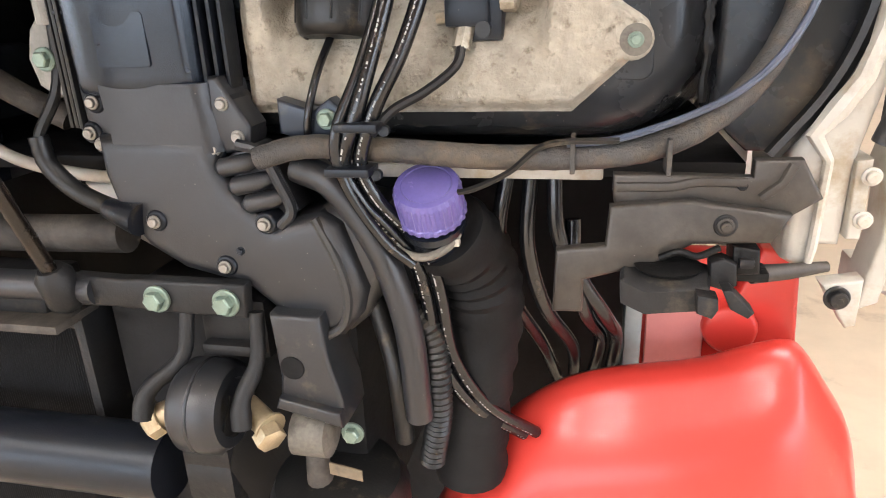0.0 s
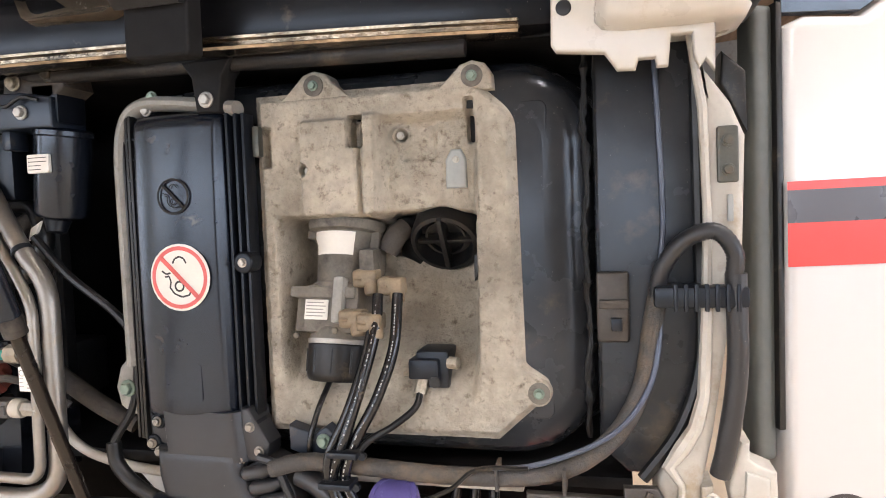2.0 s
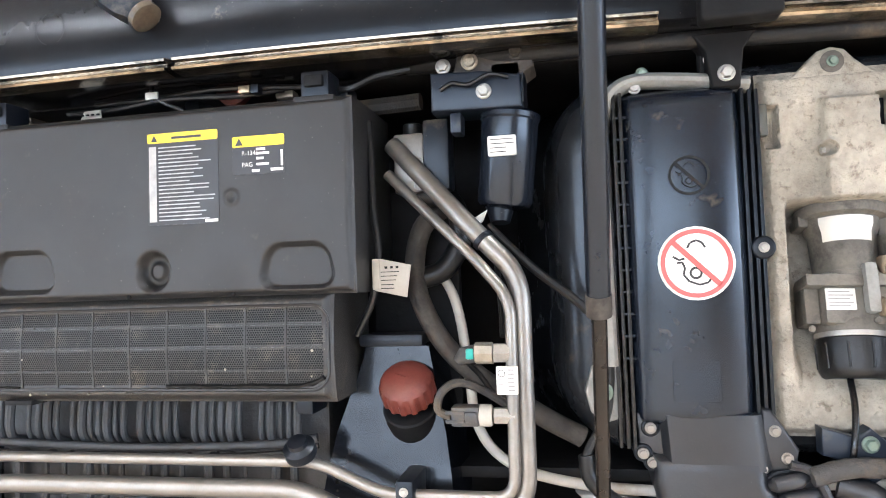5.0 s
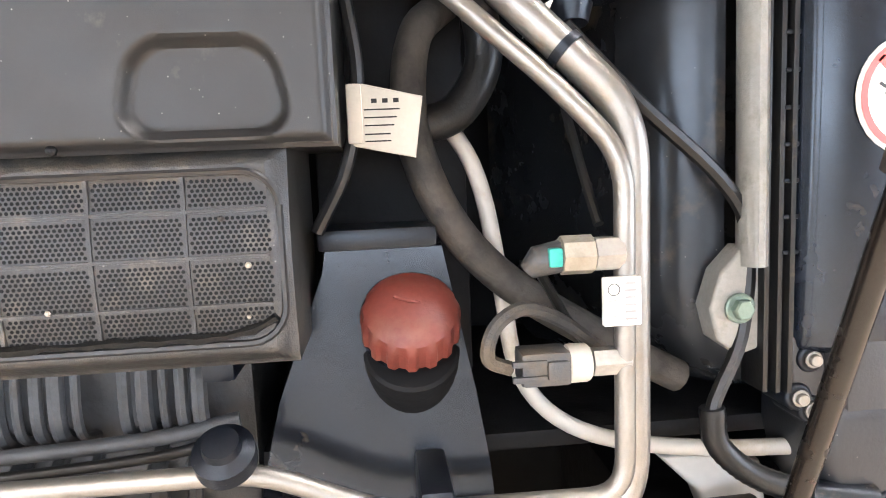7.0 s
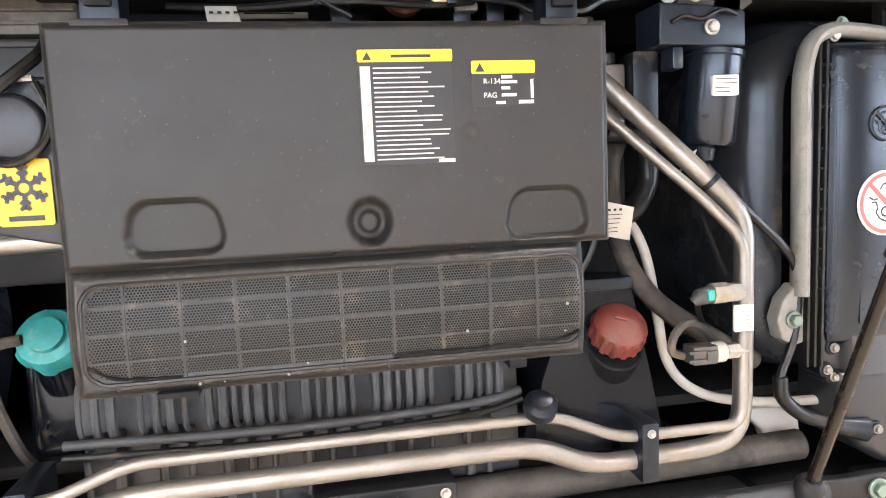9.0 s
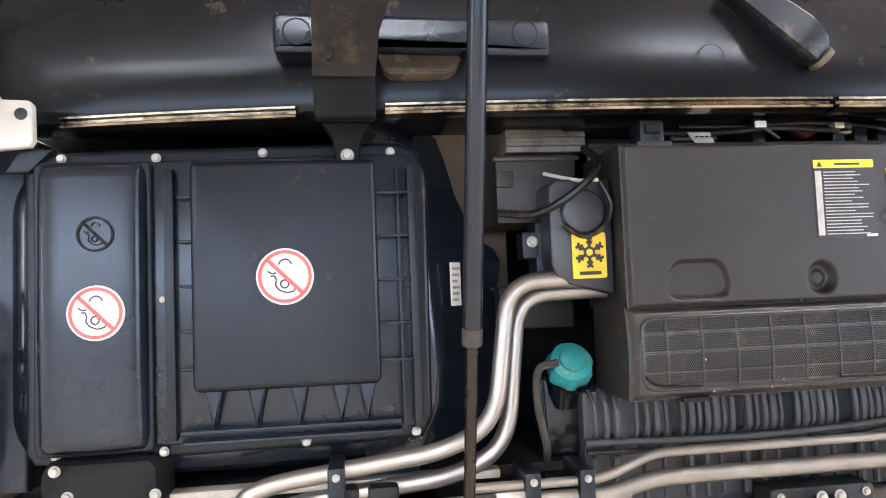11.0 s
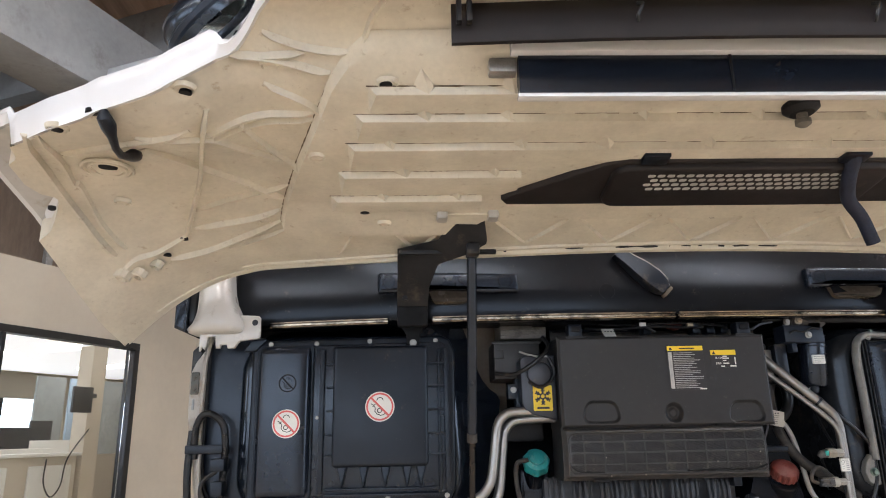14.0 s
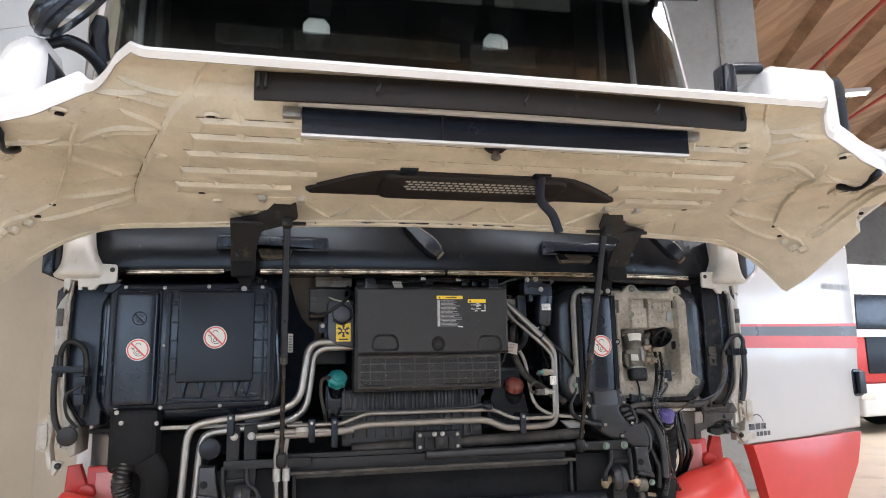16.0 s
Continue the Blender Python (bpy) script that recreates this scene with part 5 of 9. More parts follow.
part("raised_border", on_slope(plate(rrect(-0.275, 0.275, -0.622, -0.468, 0.035), -0.012, 0.006, 0.006), 0.012), BARBROWN, mesh_frame)
# flat pale cells on the border paint the hall light behind the mesh
bm = bmesh.new()
for r_ in range(4):
    for c in range(21):
        x, y = -0.20 + 0.0190 * c + (0.0095 if r_ % 2 else 0), -0.600 + 0.0170 * r_
        flat(rrect(x - 0.0075, x + 0.0075, y - 0.0055, y + 0.0055, 0.004, 2), -0.0135, bm)
part("mesh", on_slope(bm, 0.012), INTERIORGREY, mesh_frame, "pale cells painting the light behind the mesh openings")
for x in (-0.205, 0.178):
    part("clip", on_slope(box(x - 0.025, x + 0.025, -0.006, 0.01, -0.660, -0.628, 0.003), 0.012), PLASTIC, mesh_frame)
# strap, latch pin, holes
pull = single("pull_strap", sweep(smooth_path([(0.180, -0.645, 2.078), (0.186, -0.605, 2.046), (0.210, -0.555, 2.018), (0.258, -0.515, 1.990), (0.283, -0.500, 1.940)], 5), 0.014, 10), STRAPBLUE, "dark blue-black pull strap hanging from the flap", "strap")
pin = thing("latch_pin", (0.0, -0.785, 2.10), "dirty striker pin bolted under the flap", "latch")
part("base", lathe([(0.03, 0), (0.03, 0.012), (0.02, 0.02)], (0.0, -0.785, 2.110), (0, 0, -1), 16), CHASSIS, pin)
part("pin", lathe([(0.009, 0.0), (0.009, 0.016), (0.013, 0.018), (0.013, 0.026), (0.006, 0.031)], (0.0, -0.785, 2.097), (0, 0, -1), 16), ACTGREY, pin)
for x, y, r in ((-1.020, -0.833, 0.010), (-0.337, -0.744, 0.008), (-0.703, -0.827, 0.011), (0.337, -0.744, 0.008), (-1.248, -0.771, 0.010), (-1.172, -0.812, 0.011), (-1.236, -0.285, 0.009), (-1.266, -0.262, 0.009), (0.77, -0.415, 0.009), (1.020, -0.833, 0.010), (0.703, -0.827, 0.011), (1.236, -0.285, 0.009), (1.266, -0.262, 0.009), (0.02, -0.36, 0.008), (-0.004, -0.649, 0.008), (-1.246, -0.59, 0.017), (1.246, -0.59, 0.017), (-1.188, -0.323, 0.010), (1.188, -0.323, 0.010), (-0.77, -0.415, 0.010)):
    z = under_z(x, y) - 0.0015
    part("hole", lathe([(r, 0.0), (r, 0.006), (r * 0.7, 0.0065)], (x, y, z + 0.0058), (0, 0, -1), 16), VOID, flap, "dark drilled hole")
for s in (-1, 1):
    x, y = s * 1.246, -0.59
    z = flap_z(x, y)
    bm = bmesh.new()
    for rr in (0.045, 0.032):
        n = 28
        sweep([(x + rr * math.cos(2 * math.pi * k / n), y + rr * math.sin(2 * math.pi * k / n), z - 0.004) for k in range(n + 1)], 0.004, 6, bm)
    part("ring_boss", bm, HOODIN, flap, "moulded ring round a hole")
    line_ = [(1.149, -0.824, 0.004), (1.149, -0.819, 0.014), (1.148, -0.805, 0.018), (1.150, -0.786, 0.022), (1.158, -0.750, 0.026), (1.165, -0.715, 0.024), (1.166, -0.690, 0.018), (1.166, -0.670, 0.012), (1.165, -0.655, 0.008), (1.165, -0.650, 0.004)]
    part("side_link", sweep([(s * x_, y_, flap_z(x_, y_) - h_) for x_, y_, h_ in line_], [0.005, 0.012, 0.013, 0.008, 0.0065, 0.0065, 0.008, 0.012, 0.011, 0.005], 10), PLASTIC, flap, "short black link with thick ends")

# bead along the rear edge and dark rim clips
for s in (-1, 1):
    for x, y in ((1.392, -0.50),):
        part("rim_clip", lathe([(0.007, -0.004), (0.008, 0.0), (0.007, 0.003), (0.003, 0.005)], (s * x, y, flap_z(x, y) - 0.002), (0, 0, -1), 14), CHASSIS, flap, "dark rim clip")
    pts = [(s * x, flap_y(x)[0] - 0.012, flap_z(x, flap_y(x)[0] - 0.012) - 0.001) for x in (0.74 + 0.03 * k for k in range(20))]
    part("rim_bead", sweep(pts, 0.0035, 6), HOODIN, flap, "raised bead along the rear edge")

# grime along the rear edge
rnd = random.Random(12)
for x0, x1 in ((-0.30, 0.05), (0.08, 0.26), (-0.62, -0.42)):
    pts = []
    x = x0
    while x < x1:
        y = flap_y(x)[0] - 0.012 - 0.006 * rnd.random()
        pts.append((x, y, flap_z(x, y) + 0.001))
        x += 0.02
    part("grime_streak", sweep(pts, [0.0025 + 0.003 * rnd.random() for _ in pts], 6), CHASSIS, flap, "black grime streak")

# hinge brackets and gas struts
ARM = [((0.712, -0.112, 1.895), (0.634, -0.112, 1.895)), ((0.709, -0.15, 1.940), (0.629, -0.15, 1.937)), ((0.705, -0.262, 2.006), (0.6085, -0.262, 1.967)), ((0.609, -0.302, 2.016), (0.537, -0.31, 1.979)), ((0.5795, -0.372, 2.038), (0.500, -0.335, 1.995)), ((0.5055, -0.372, 2.043), (0.4985, -0.342, 2.002))]
for s in (-1, 1):
    xc = s * 0.673
    hb = thing("hinge_bracket", (xc, -0.05, 1.80), "black stamped hinge bracket between the cab and the flap", "hinge bracket", group="flap hinges")
    part("upright", plate(rrect(xc - 0.039, xc + 0.039, 1.846, 1.965, 0.006), -0.10, -0.075, 0.004), VOID, hb)
    part("foot", plate([(xc - 0.034, 1.862), (xc - 0.020, 1.842), (xc - 0.015, 1.80), (xc + 0.015, 1.80), (xc + 0.020, 1.842), (xc + 0.034, 1.862)], -0.012, 0.02, 0.003), VOID, hb)
    loops = []
    for a_, b_ in ARM:
        a_, b_ = Vector((s * a_[0], a_[1], a_[2])), Vector((s * b_[0], b_[1], b_[2]))
        off = Vector((0, 0.010, 0.003))
        loops.append([a_, b_, b_ + off, a_ + off])
    part("arm", rings(loops), CHASSIS, hb, "dark stamped hinge arm")
    part("tab", box(*sorted((s * 0.472, s * 0.70)), -0.29, -0.275, 1.985, 1.996, 0.004), CHASSIS, hb)
    part("stud_block", box(*sorted((s * 0.515, s * 0.545)), -0.335, -0.30, 1.972, 2.0, 0.006), CHASSIS, hb)
    for dx, dz in ((-0.018, 1.915), (0.016, 1.925)):
        bolt(hb, xc + dx, -0.125, dz, 0.009, CHASSIS)
    bolt(hb, xc, -0.013, 1.815, 0.009, STEEL)
    for x in (0.478, 0.590):
        part("shim", box(*sorted((s * x, s * (x + 0.024))), -0.42, -0.38, 2.030, 2.075, 0.007), WHITE_DIRTY, hb, "dirty white shim block at the flap")
    part("mount_block", box(*sorted((s * 0.470, s * 0.622)), -0.408, -0.372, 2.040, 2.072, 0.008), HOODIN, hb, "cream mount block at the flap")
    gs = thing("gas_strut", (s * 0.53, -0.05, 1.2), "black gas strut holding the flap up", "gas strut", group="flap struts")
    top = Vector((-0.531, -0.296, 1.99)) if s < 0 else Vector((0.525, -0.312, 1.99))
    low = Vector((-0.536, -0.067, 1.25)) if s < 0 else Vector((0.518, -0.034, 1.25))
    mid = top.lerp(low, 0.555)
    part("cylinder", sweep([top, top.lerp(low, 0.25), mid], 0.0115, 14), PLASTIC_SMOOTH, gs)
    part("gland", sweep([mid, mid.lerp(low, 0.06)], 0.0122, 14), RUBBER_DUSTY, gs, "dusty rod gland")
    part("rod", sweep([mid, low], 0.0075, 12), STRUTROD, gs, "dark brown piston rod")
    part("ball_socket", lathe([(0.009, -0.02), (0.014, -0.016), (0.014, 0.016), (0.009, 0.02)], top, (0, -0.3, 1), 14), CHASSIS, gs)
    part("ball_socket", lathe([(0.012, -0.024), (0.018, -0.016), (0.018, 0.016), (0.012, 0.024)], low, (0, -0.3, 1), 14), CHASSIS, gs)


# ---- filter housing on the passenger-side shell ----
def relief(x0, x1, z0, z1, nx, nz, y, back, fn, bm=None, xr=None):
    """A moulded plate whose front follows fn(x, z), metres backwards from y; xr(z) may bound it at its sides."""
    bm = bm or bmesh.new()
    fr = []
    for j in range(nz + 1):
        z = z0 + (z1 - z0) * j / nz
        a, b = xr(z) if xr else (x0, x1)
        fr.append([bm.verts.new((a + (b - a) * i / nx, y + fn(a + (b - a) * i / nx, z), z)) for i in range(nx + 1)])
    for r, q in zip(fr, fr[1:]):
        for i in range(nx):
            bm.faces.new((r[i], r[i + 1], q[i + 1], q[i]))
    rim = fr[0] + [r[-1] for r in fr[1:]] + fr[-1][-2::-1] + [r[0] for r in fr[-2:0:-1]]
    bk = [bm.verts.new((v.co.x, back, v.co.z)) for v in rim]
    n = len(rim)
    for i in range(n):
        bm.faces.new((rim[i], bk[i], bk[(i + 1) % n], rim[(i + 1) % n]))
    bm.faces.new(bk[::-1])
    return bm


def inbox(x, z, x0, x1, z0, z1, s):
    return sstep(x0 - s, x0 + s, x) * sstep(x1 + s, x1 - s, x) * sstep(z0 - s, z0 + s, z) * sstep(z1 + s, z1 - s, z)


def crowned(x0, x1, z0, z1, depth):
    """Front of a cover that curves back towards its long edges and rounds over at its ends."""
    def fn(x, z):
        c = abs(2 * (x - (x0 + x1) / 2) / (x1 - x0))
        q = max(0.0, 1 - min(z - z0, z1 - z) / 0.012)
        return depth * c ** 2.6 + 0.005 * ((z - (z0 + z1) / 2) / 0.19) ** 2 + 0.010 * sstep(0.86, 1.0, c) + 0.008 * q * q
    return fn


lf = thing("filter_housing", (-0.84, 0.02, 1.39), "black ribbed air filter housing on the shell with two warning stickers", "filter housing")
pts = [(-1.10, 1.812), (-1.085, 1.828), (-0.60, 1.838), (-0.575, 1.825), (-0.562, 1.79), (-0.566, 1.45), (-0.58, 1.42), (-0.93, 1.415), (-1.09, 1.415), (-1.10, 1.43)]
part("base_plate", plate(pts[::-1], 0.004, 0.032, 0.008, 3), PLASTIC, lf)
part("base_groove", plate(inset(pts[::-1], 0.018), -0.002, 0.006, 0.003), PLASTIC_SMOOTH, lf)
nc = part("narrow_cover", relief(-1.076, -0.939, 1.434, 1.806, 44, 60, -0.037, 0.004, crowned(-1.076, -0.939, 1.434, 1.806, 0.012)), PLASTIC_SMOOTH, lf, "smooth narrow cover", sharp=60)
part("cover_step", plate(rrect(-1.082, -0.934, 1.428, 1.812, 0.010), -0.012, 0.0, 0.004), PLASTIC, nc)
nospray(nc, -0.996, 1.612, 0.0355, -0.0358)
nospray(nc, -0.996, 1.713, 0.0245, -0.0362, ring=LABELGREY, ground=None, ink=LABELGREY)
sc = part("square_cover", plate(rrect(-0.880, -0.636, 1.503, 1.806, 0.010), -0.036, 0.002, 0.008, 3), PLASTIC, lf, "square grained cover")
nospray(sc, -0.759, 1.650, 0.0375, -0.036)
part("moulded_mark", ring_xz(-0.757, 1.775, 0.016, 0.0145, -0.0365), LABELGREY, sc)
for x in (-0.855, -0.80, -0.745, -0.69, -0.655):
    part("web", plate([(x - 0.012, 1.505), (x + 0.012, 1.505), (x + 0.0015, 1.455), (x - 0.0015, 1.455)][::-1], -0.026, 0.004, 0.003), PLASTIC, lf)
for z in (1.76, 1.70, 1.64, 1.58, 1.53):
    part("web", box(-0.636, -0.592, -0.018, 0.004, z, z + 0.004, 0.001), PLASTIC, lf)
    part("web", box(-0.90, -0.880, -0.014, 0.004, z, z + 0.004, 0.001), PLASTIC, lf)
for x0, x1 in ((-0.905, -0.918), (-0.580, -0.592), (-0.603, -0.608)):
    part("rail", box(min(x0, x1), max(x0, x1), -0.016, 0.004, 1.44, 1.80, 0.002), PLASTIC, lf)
for z in (1.432, 1.446):
    part("rail", box(-0.90, -0.61, -0.018, 0.004, z, z + 0.006, 0.002), PLASTIC, lf)
for x, z in ((-1.051, 1.818), (-0.930, 1.818), (-0.789, 1.823), (-0.613, 1.822), (-0.924, 1.626), (-0.740, 1.426), (-0.590, 1.430), (-1.06, 1.428), (-0.925, 1.425)):
    bolt(lf, x, 0.0, z, 0.0062, STEEL, 12)
part("corner_tab", plate([(-1.12, 1.80), (-1.09, 1.80), (-1.06, 1.83), (-1.10, 1.835)], -0.004, 0.01, 0.003), PLASTIC, lf)
part("type_plate", merge(None, plate(rrect(-0.012, 0.012, -0.033, 0.033, 0.001), -0.001, 0.001, 0.0005), Matrix.Translation((-0.516, 0.0760, 1.632)) @ Matrix.Rotation(0.76, 4, "Z")), PAPER, lf, "small silver type plate with worn print")
for k in range(6):
    part("print_line", merge(None, box(-0.009, 0.004 + 0.003 * (k % 3), -0.0014, -0.0009, -0.026 + 0.0095 * k, -0.022 + 0.0095 * k, 0), Matrix.Translation((-0.516, 0.0760, 1.632)) @ Matrix.Rotation(0.76, 4, "Z")), FAINTPRINT, lf)
# outlet below the narrow cover
ld = thing("air_outlet", (-0.98, 0.0, 1.2), "black air outlet elbow below the filter housing", "air duct")
part("elbow", rings([[(x, y, z) for x, z in inset(rrect(-1.075 + a, -0.925 + b, z0, z1, 0.02), d)] for y, d, a, b, z0, z1 in ((0.05, 0, 0, 0, 1.225, 1.425), (0.0, 0, 0, 0, 1.225, 1.425), (-0.02, 0.006, 0, 0, 1.23, 1.425), (-0.028, 0.018, 0, 0, 1.235, 1.425))]), VOID, ld)
part("outlet_pipe", sweep(smooth_path([(-0.96, -0.01, 1.27), (-0.93, 0.0, 1.20), (-0.95, 0.03, 1.08), (-0.98, 0.05, 0.98)]), 0.042, 14), VOID, ld)
part("hose", sweep(smooth_path([(-1.02, 0.0, 1.26), (-1.03, 0.0, 1.18), (-1.0, 0.02, 1.08), (-1.02, 0.05, 0.98)]), 0.028, 12, rib=0.003, pitch=0.010), RUBBER, ld)
for x, z in ((-1.035, 1.382), (-0.929, 1.378), (-1.05, 1.415), (-0.94, 1.24)):
    bolt(ld, x, -0.028, z, 0.007, STEEL, 12)
# cable loom at the pillar
lm = thing("cable_loom", (-1.2, 0.02, 1.35), "black corrugated cable loom clipped to the cab pillar", "cable loom")
part("loop", sweep(smooth_path([(-1.235, 0.01, 1.53), (-1.232, 0.0, 1.61), (-1.205, -0.01, 1.642), (-1.165, -0.005, 1.618), (-1.155, 0.0, 1.56), (-1.16, 0.01, 1.47), (-1.165, 0.02, 1.40)]), 0.0085, 10, rib=0.0010, pitch=0.005), RUBBER, lm)
part("loom", sweep(smooth_path([(-1.245, 0.01, 1.60), (-1.248, 0.005, 1.50), (-1.24, 0.01, 1.40), (-1.215, 0.01, 1.345)]), 0.0095, 10), RUBBER, lm)
part("clip", box(-1.255, -1.16, -0.01, 0.03, 1.542, 1.564, 0.004), PLASTIC, lm)
part("plug", box(-1.185, -1.150, -0.02, 0.03, 1.50, 1.53, 0.004), PLASTIC, lm)
part("plug", box(-1.182, -1.152, -0.02, 0.03, 1.44, 1.475, 0.004), PLASTIC, lm)
part("thin_cable", sweep(smooth_path([(-1.17, -0.01, 1.50), (-1.205, -0.015, 1.47), (-1.20, -0.01, 1.41), (-1.17, 0.0, 1.37)]), 0.005, 8), RUBBER, lm)
part("end_disc", lathe([(0.03, 0), (0.03, 0.012), (0.022, 0.016)], (-1.195, 0.0, 1.345), (0, -1, 0), 20), RUBBER, lm)

# ---- middle: climate box ----
OCT1 = (-0.194, 1.625, 0.050, 0.0285)
OCT2 = (0.181, 1.620, 0.049, 0.0285)


def pocket(x, z, o):
    taper = 0.008 * sstep(o[1] - o[3], o[1] + o[3], z)
    r = 0.022
    dx, dz = max(0.0, abs(x - o[0]) - (o[2] - taper) + r), max(0.0, abs(z - o[1]) - o[3] + r)
    return sstep(0.001, -0.007, math.hypot(dx, dz) - r)


def cover_front(x, z):
    e = 0.0095 * pocket(x, z, OCT1) + 0.0095 * pocket(x, z, OCT2)
    r = math.hypot((x + 0.007) / 0.024, (z - 1.620) / 0.026)
    e += 0.015 * sstep(1.04, 0.62, r) - 0.004 * sstep(0.52, 0.30, r)
    r2 = math.hypot(x - 0.10, z - 1.705)
    e -= 0.0015 * math.exp(-((r2 - 0.007) / 0.003) ** 2)
    edge = min(x + 0.297, 0.252 - x, z - 1.586, 1.818 - z)
    return e + 0.008 * (1 - sstep(0.0, 0.008, edge))


cb = thing("climate_box", (-0.03, 0.1, 1.46), "dark grey climate filter box with warning labels", "climate box")
part("upper_cover", relief(-0.297, 0.252, 1.586, 1.818, 330, 140, -0.060, 0.10, cover_front), BOXPLASTIC, cb, "grained grey cover with three pockets")


def low_front(x, z):
    t = (z - 1.460) / 0.126
    e = -0.012 * math.sin(math.pi * t) * 0.6
    ins = inbox(x, z, -0.280, 0.212, 1.478, 1.572, 0.006)
    return e + 0.004 * ins + 0.012 * (1 - sstep(0.0, 0.012, min(x + 0.299, 0.222 - x, z - 1.460, 1.590 - z)))


lowc = part("lower_cover", relief(-0.299, 0.222, 1.460, 1.590, 190, 70, -0.058, 0.08, low_front), GRILLEPLASTIC, cb, "dusty perforated air intake cover")
bm = bmesh.new()
rnd = random.Random(9)
COLS = [0.1655 - 0.0515 * k for k in range(9)]
ROWZ = (1.5525, 1.5265, 1.4985)
for r_ in range(35):
    for c in range(164):
        x, z = -0.281 + 0.00303 * c + (0.001515 if r_ % 2 else 0), 1.4800 + 0.00262 * r_
        if min(abs(x - q) for q in COLS) < 0.0022 or min(abs(z - q) for q in ROWZ) < 0.0021:
            continue
        dx, dz = max(0.0, abs(x + 0.034) - 0.2275), max(0.0, abs(z - 1.525) - 0.026)
        if math.hypot(dx, dz) > 0.0185:
            continue
        y = -0.058 + low_front(x, z) - 0.0003
        flat([(x + 0.00116 * math.cos(k * 1.047), z + 0.00116 * math.sin(k * 1.047)) for k in range(6)], y, bm)
o = part("perforation", bm, VOID, lowc, "rows of small round holes")
o["kind"] = "stuff"
bm = bmesh.new()
for x in COLS:
    loops = []
    for j in range(9):
        z = 1.478 + 0.094 * j / 8
        y = -0.058 + low_front(x, z) - 0.0012
        loops.append([(x - 0.0016, y + 0.003, z), (x - 0.0011, y, z), (x + 0.0011, y, z), (x + 0.0016, y + 0.003, z)])
    rings(loops, caps=False, bm=bm)
for z in ROWZ:
    loops = []
    for j in range(25):
        x = -0.279 + 0.49 * j / 24
        y = -0.058 + low_front(x, z) - 0.0012
        loops.append([(x, y + 0.003, z - 0.0015), (x, y, z - 0.0010), (x, y, z + 0.0010), (x, y + 0.003, z + 0.0015)])
    rings(loops, caps=False, bm=bm)
part("grid_rib", bm, GRILLEPLASTIC, lowc)
ring = rrect(-0.284, 0.217, 1.476, 1.574, 0.020, 6)
part("field_border", squash(sweep([(x, -0.0588 + low_front(x, z), z) for x, z in ring + ring[:1]], 0.0022, 6), 1, -0.060, 1.0), BOXPLASTIC, lowc)
rnd = random.Random(17)
pts = [(0.01 + 0.0075 * i, 1.4795 + 0.0012 * rnd.random() + (0.010 * max(0, (i - 22) / 5) ** 2 if i > 22 else 0)) for i in range(28)]
part("grime_streak", squash(sweep([(x, -0.0592 + low_front(x, z), z) for x, z in pts], [0.0015 + 0.0025 * rnd.random() for _ in pts], 6), 1, -0.062, 0.9), TAR, lowc, "greasy black grime along the lower edge")
pts = [(-0.282 + 0.006 * i, 1.482 - 0.003 * (i / 14) + 0.014 * max(0.0, (5 - i) / 5) ** 2) for i in range(15)]
part("grime_streak", squash(sweep([(x, -0.0592 + low_front(x, z), z) for x, z in pts], [0.001 + 0.0016 * rnd.random() for _ in pts], 6), 1, -0.062, 0.9), TAR, lowc, "greasy black grime along the lower edge")
rnd = random.Random(21)
for i in range(22):
    x, z = rnd.uniform(-0.27, 0.20), 1.47 + 0.10 * rnd.random() ** 2.2
    r = rnd.uniform(0.0006, 0.0022)
    part("crumb", lathe([(r * 0.6, 0), (r, r * 0.5), (r * 0.5, r)], (x, -0.0588 + low_front(x, z), z), (0, -1, 0), 6), RUBBER_DUSTY if i % 3 else BRASS, lowc, "dry dirt crumb")
for x in (-0.245, 0.205):
    part("hook", box(x - 0.018, x + 0.018, -0.05, -0.01, 1.812, 1.852, 0.004), PLASTIC, cb)
    part("hook_lip", box(x - 0.012, x + 0.012, -0.056, -0.048, 1.832, 1.846, 0.003), VOID, cb)
    part("hook_foot", box(x - 0.026, x + 0.026, -0.056, -0.03, 1.808, 1.821, 0.003), BOXPLASTIC, cb)
for x, z in ((-0.042, 1.589), (0.098, 1.589)):
    part("tar_spot", lathe([(0.0035, 0), (0.003, 0.0012), (0.0015, 0.002)], (x, -0.057, z), (0, -1, 0), 8), TAR, cb)
part("worn_patch", plate([(0.222, 1.588), (0.250, 1.588), (0.250, 1.607), (0.228, 1.606)], -0.0545, -0.05, 0.0005, 1), RUBBER_DUSTY, cb, "scuffed corner")
part("latch_slot", box(-0.225, -0.185, -0.056, -0.03, 1.456, 1.462, 0.001), VOID, cb)
# labels
la = part("warning_label", plate(rrect(-0.011, 0.084, 1.676, 1.789, 0.002, 2), -0.0608, -0.0600, 0.0002, 1), LABELBLACK, cb, "black warning label with a yellow head and small print")
part("label_head", flat(rrect(-0.011, 0.084, 1.777, 1.789, 0.002, 2), -0.0612), LABELYELLOW, la, "yellow label head")
tri = [(-0.006, 1.779), (0.003, 1.779), (-0.0015, 1.787)]
part("warning_triangle", flat(tri, -0.0615), LABELBLACK, la)
part("number_column", flat([(-0.009, 1.680), (0.001, 1.680), (0.001, 1.773), (-0.009, 1.773)], -0.0612), PRINTGREY, la)
bars(la, 0.004, 0.080, [1.681 + 0.0047 * i for i in range(20)], -0.0613, 0.0015, PRINTGREY, seed=3, ragged=0.45)
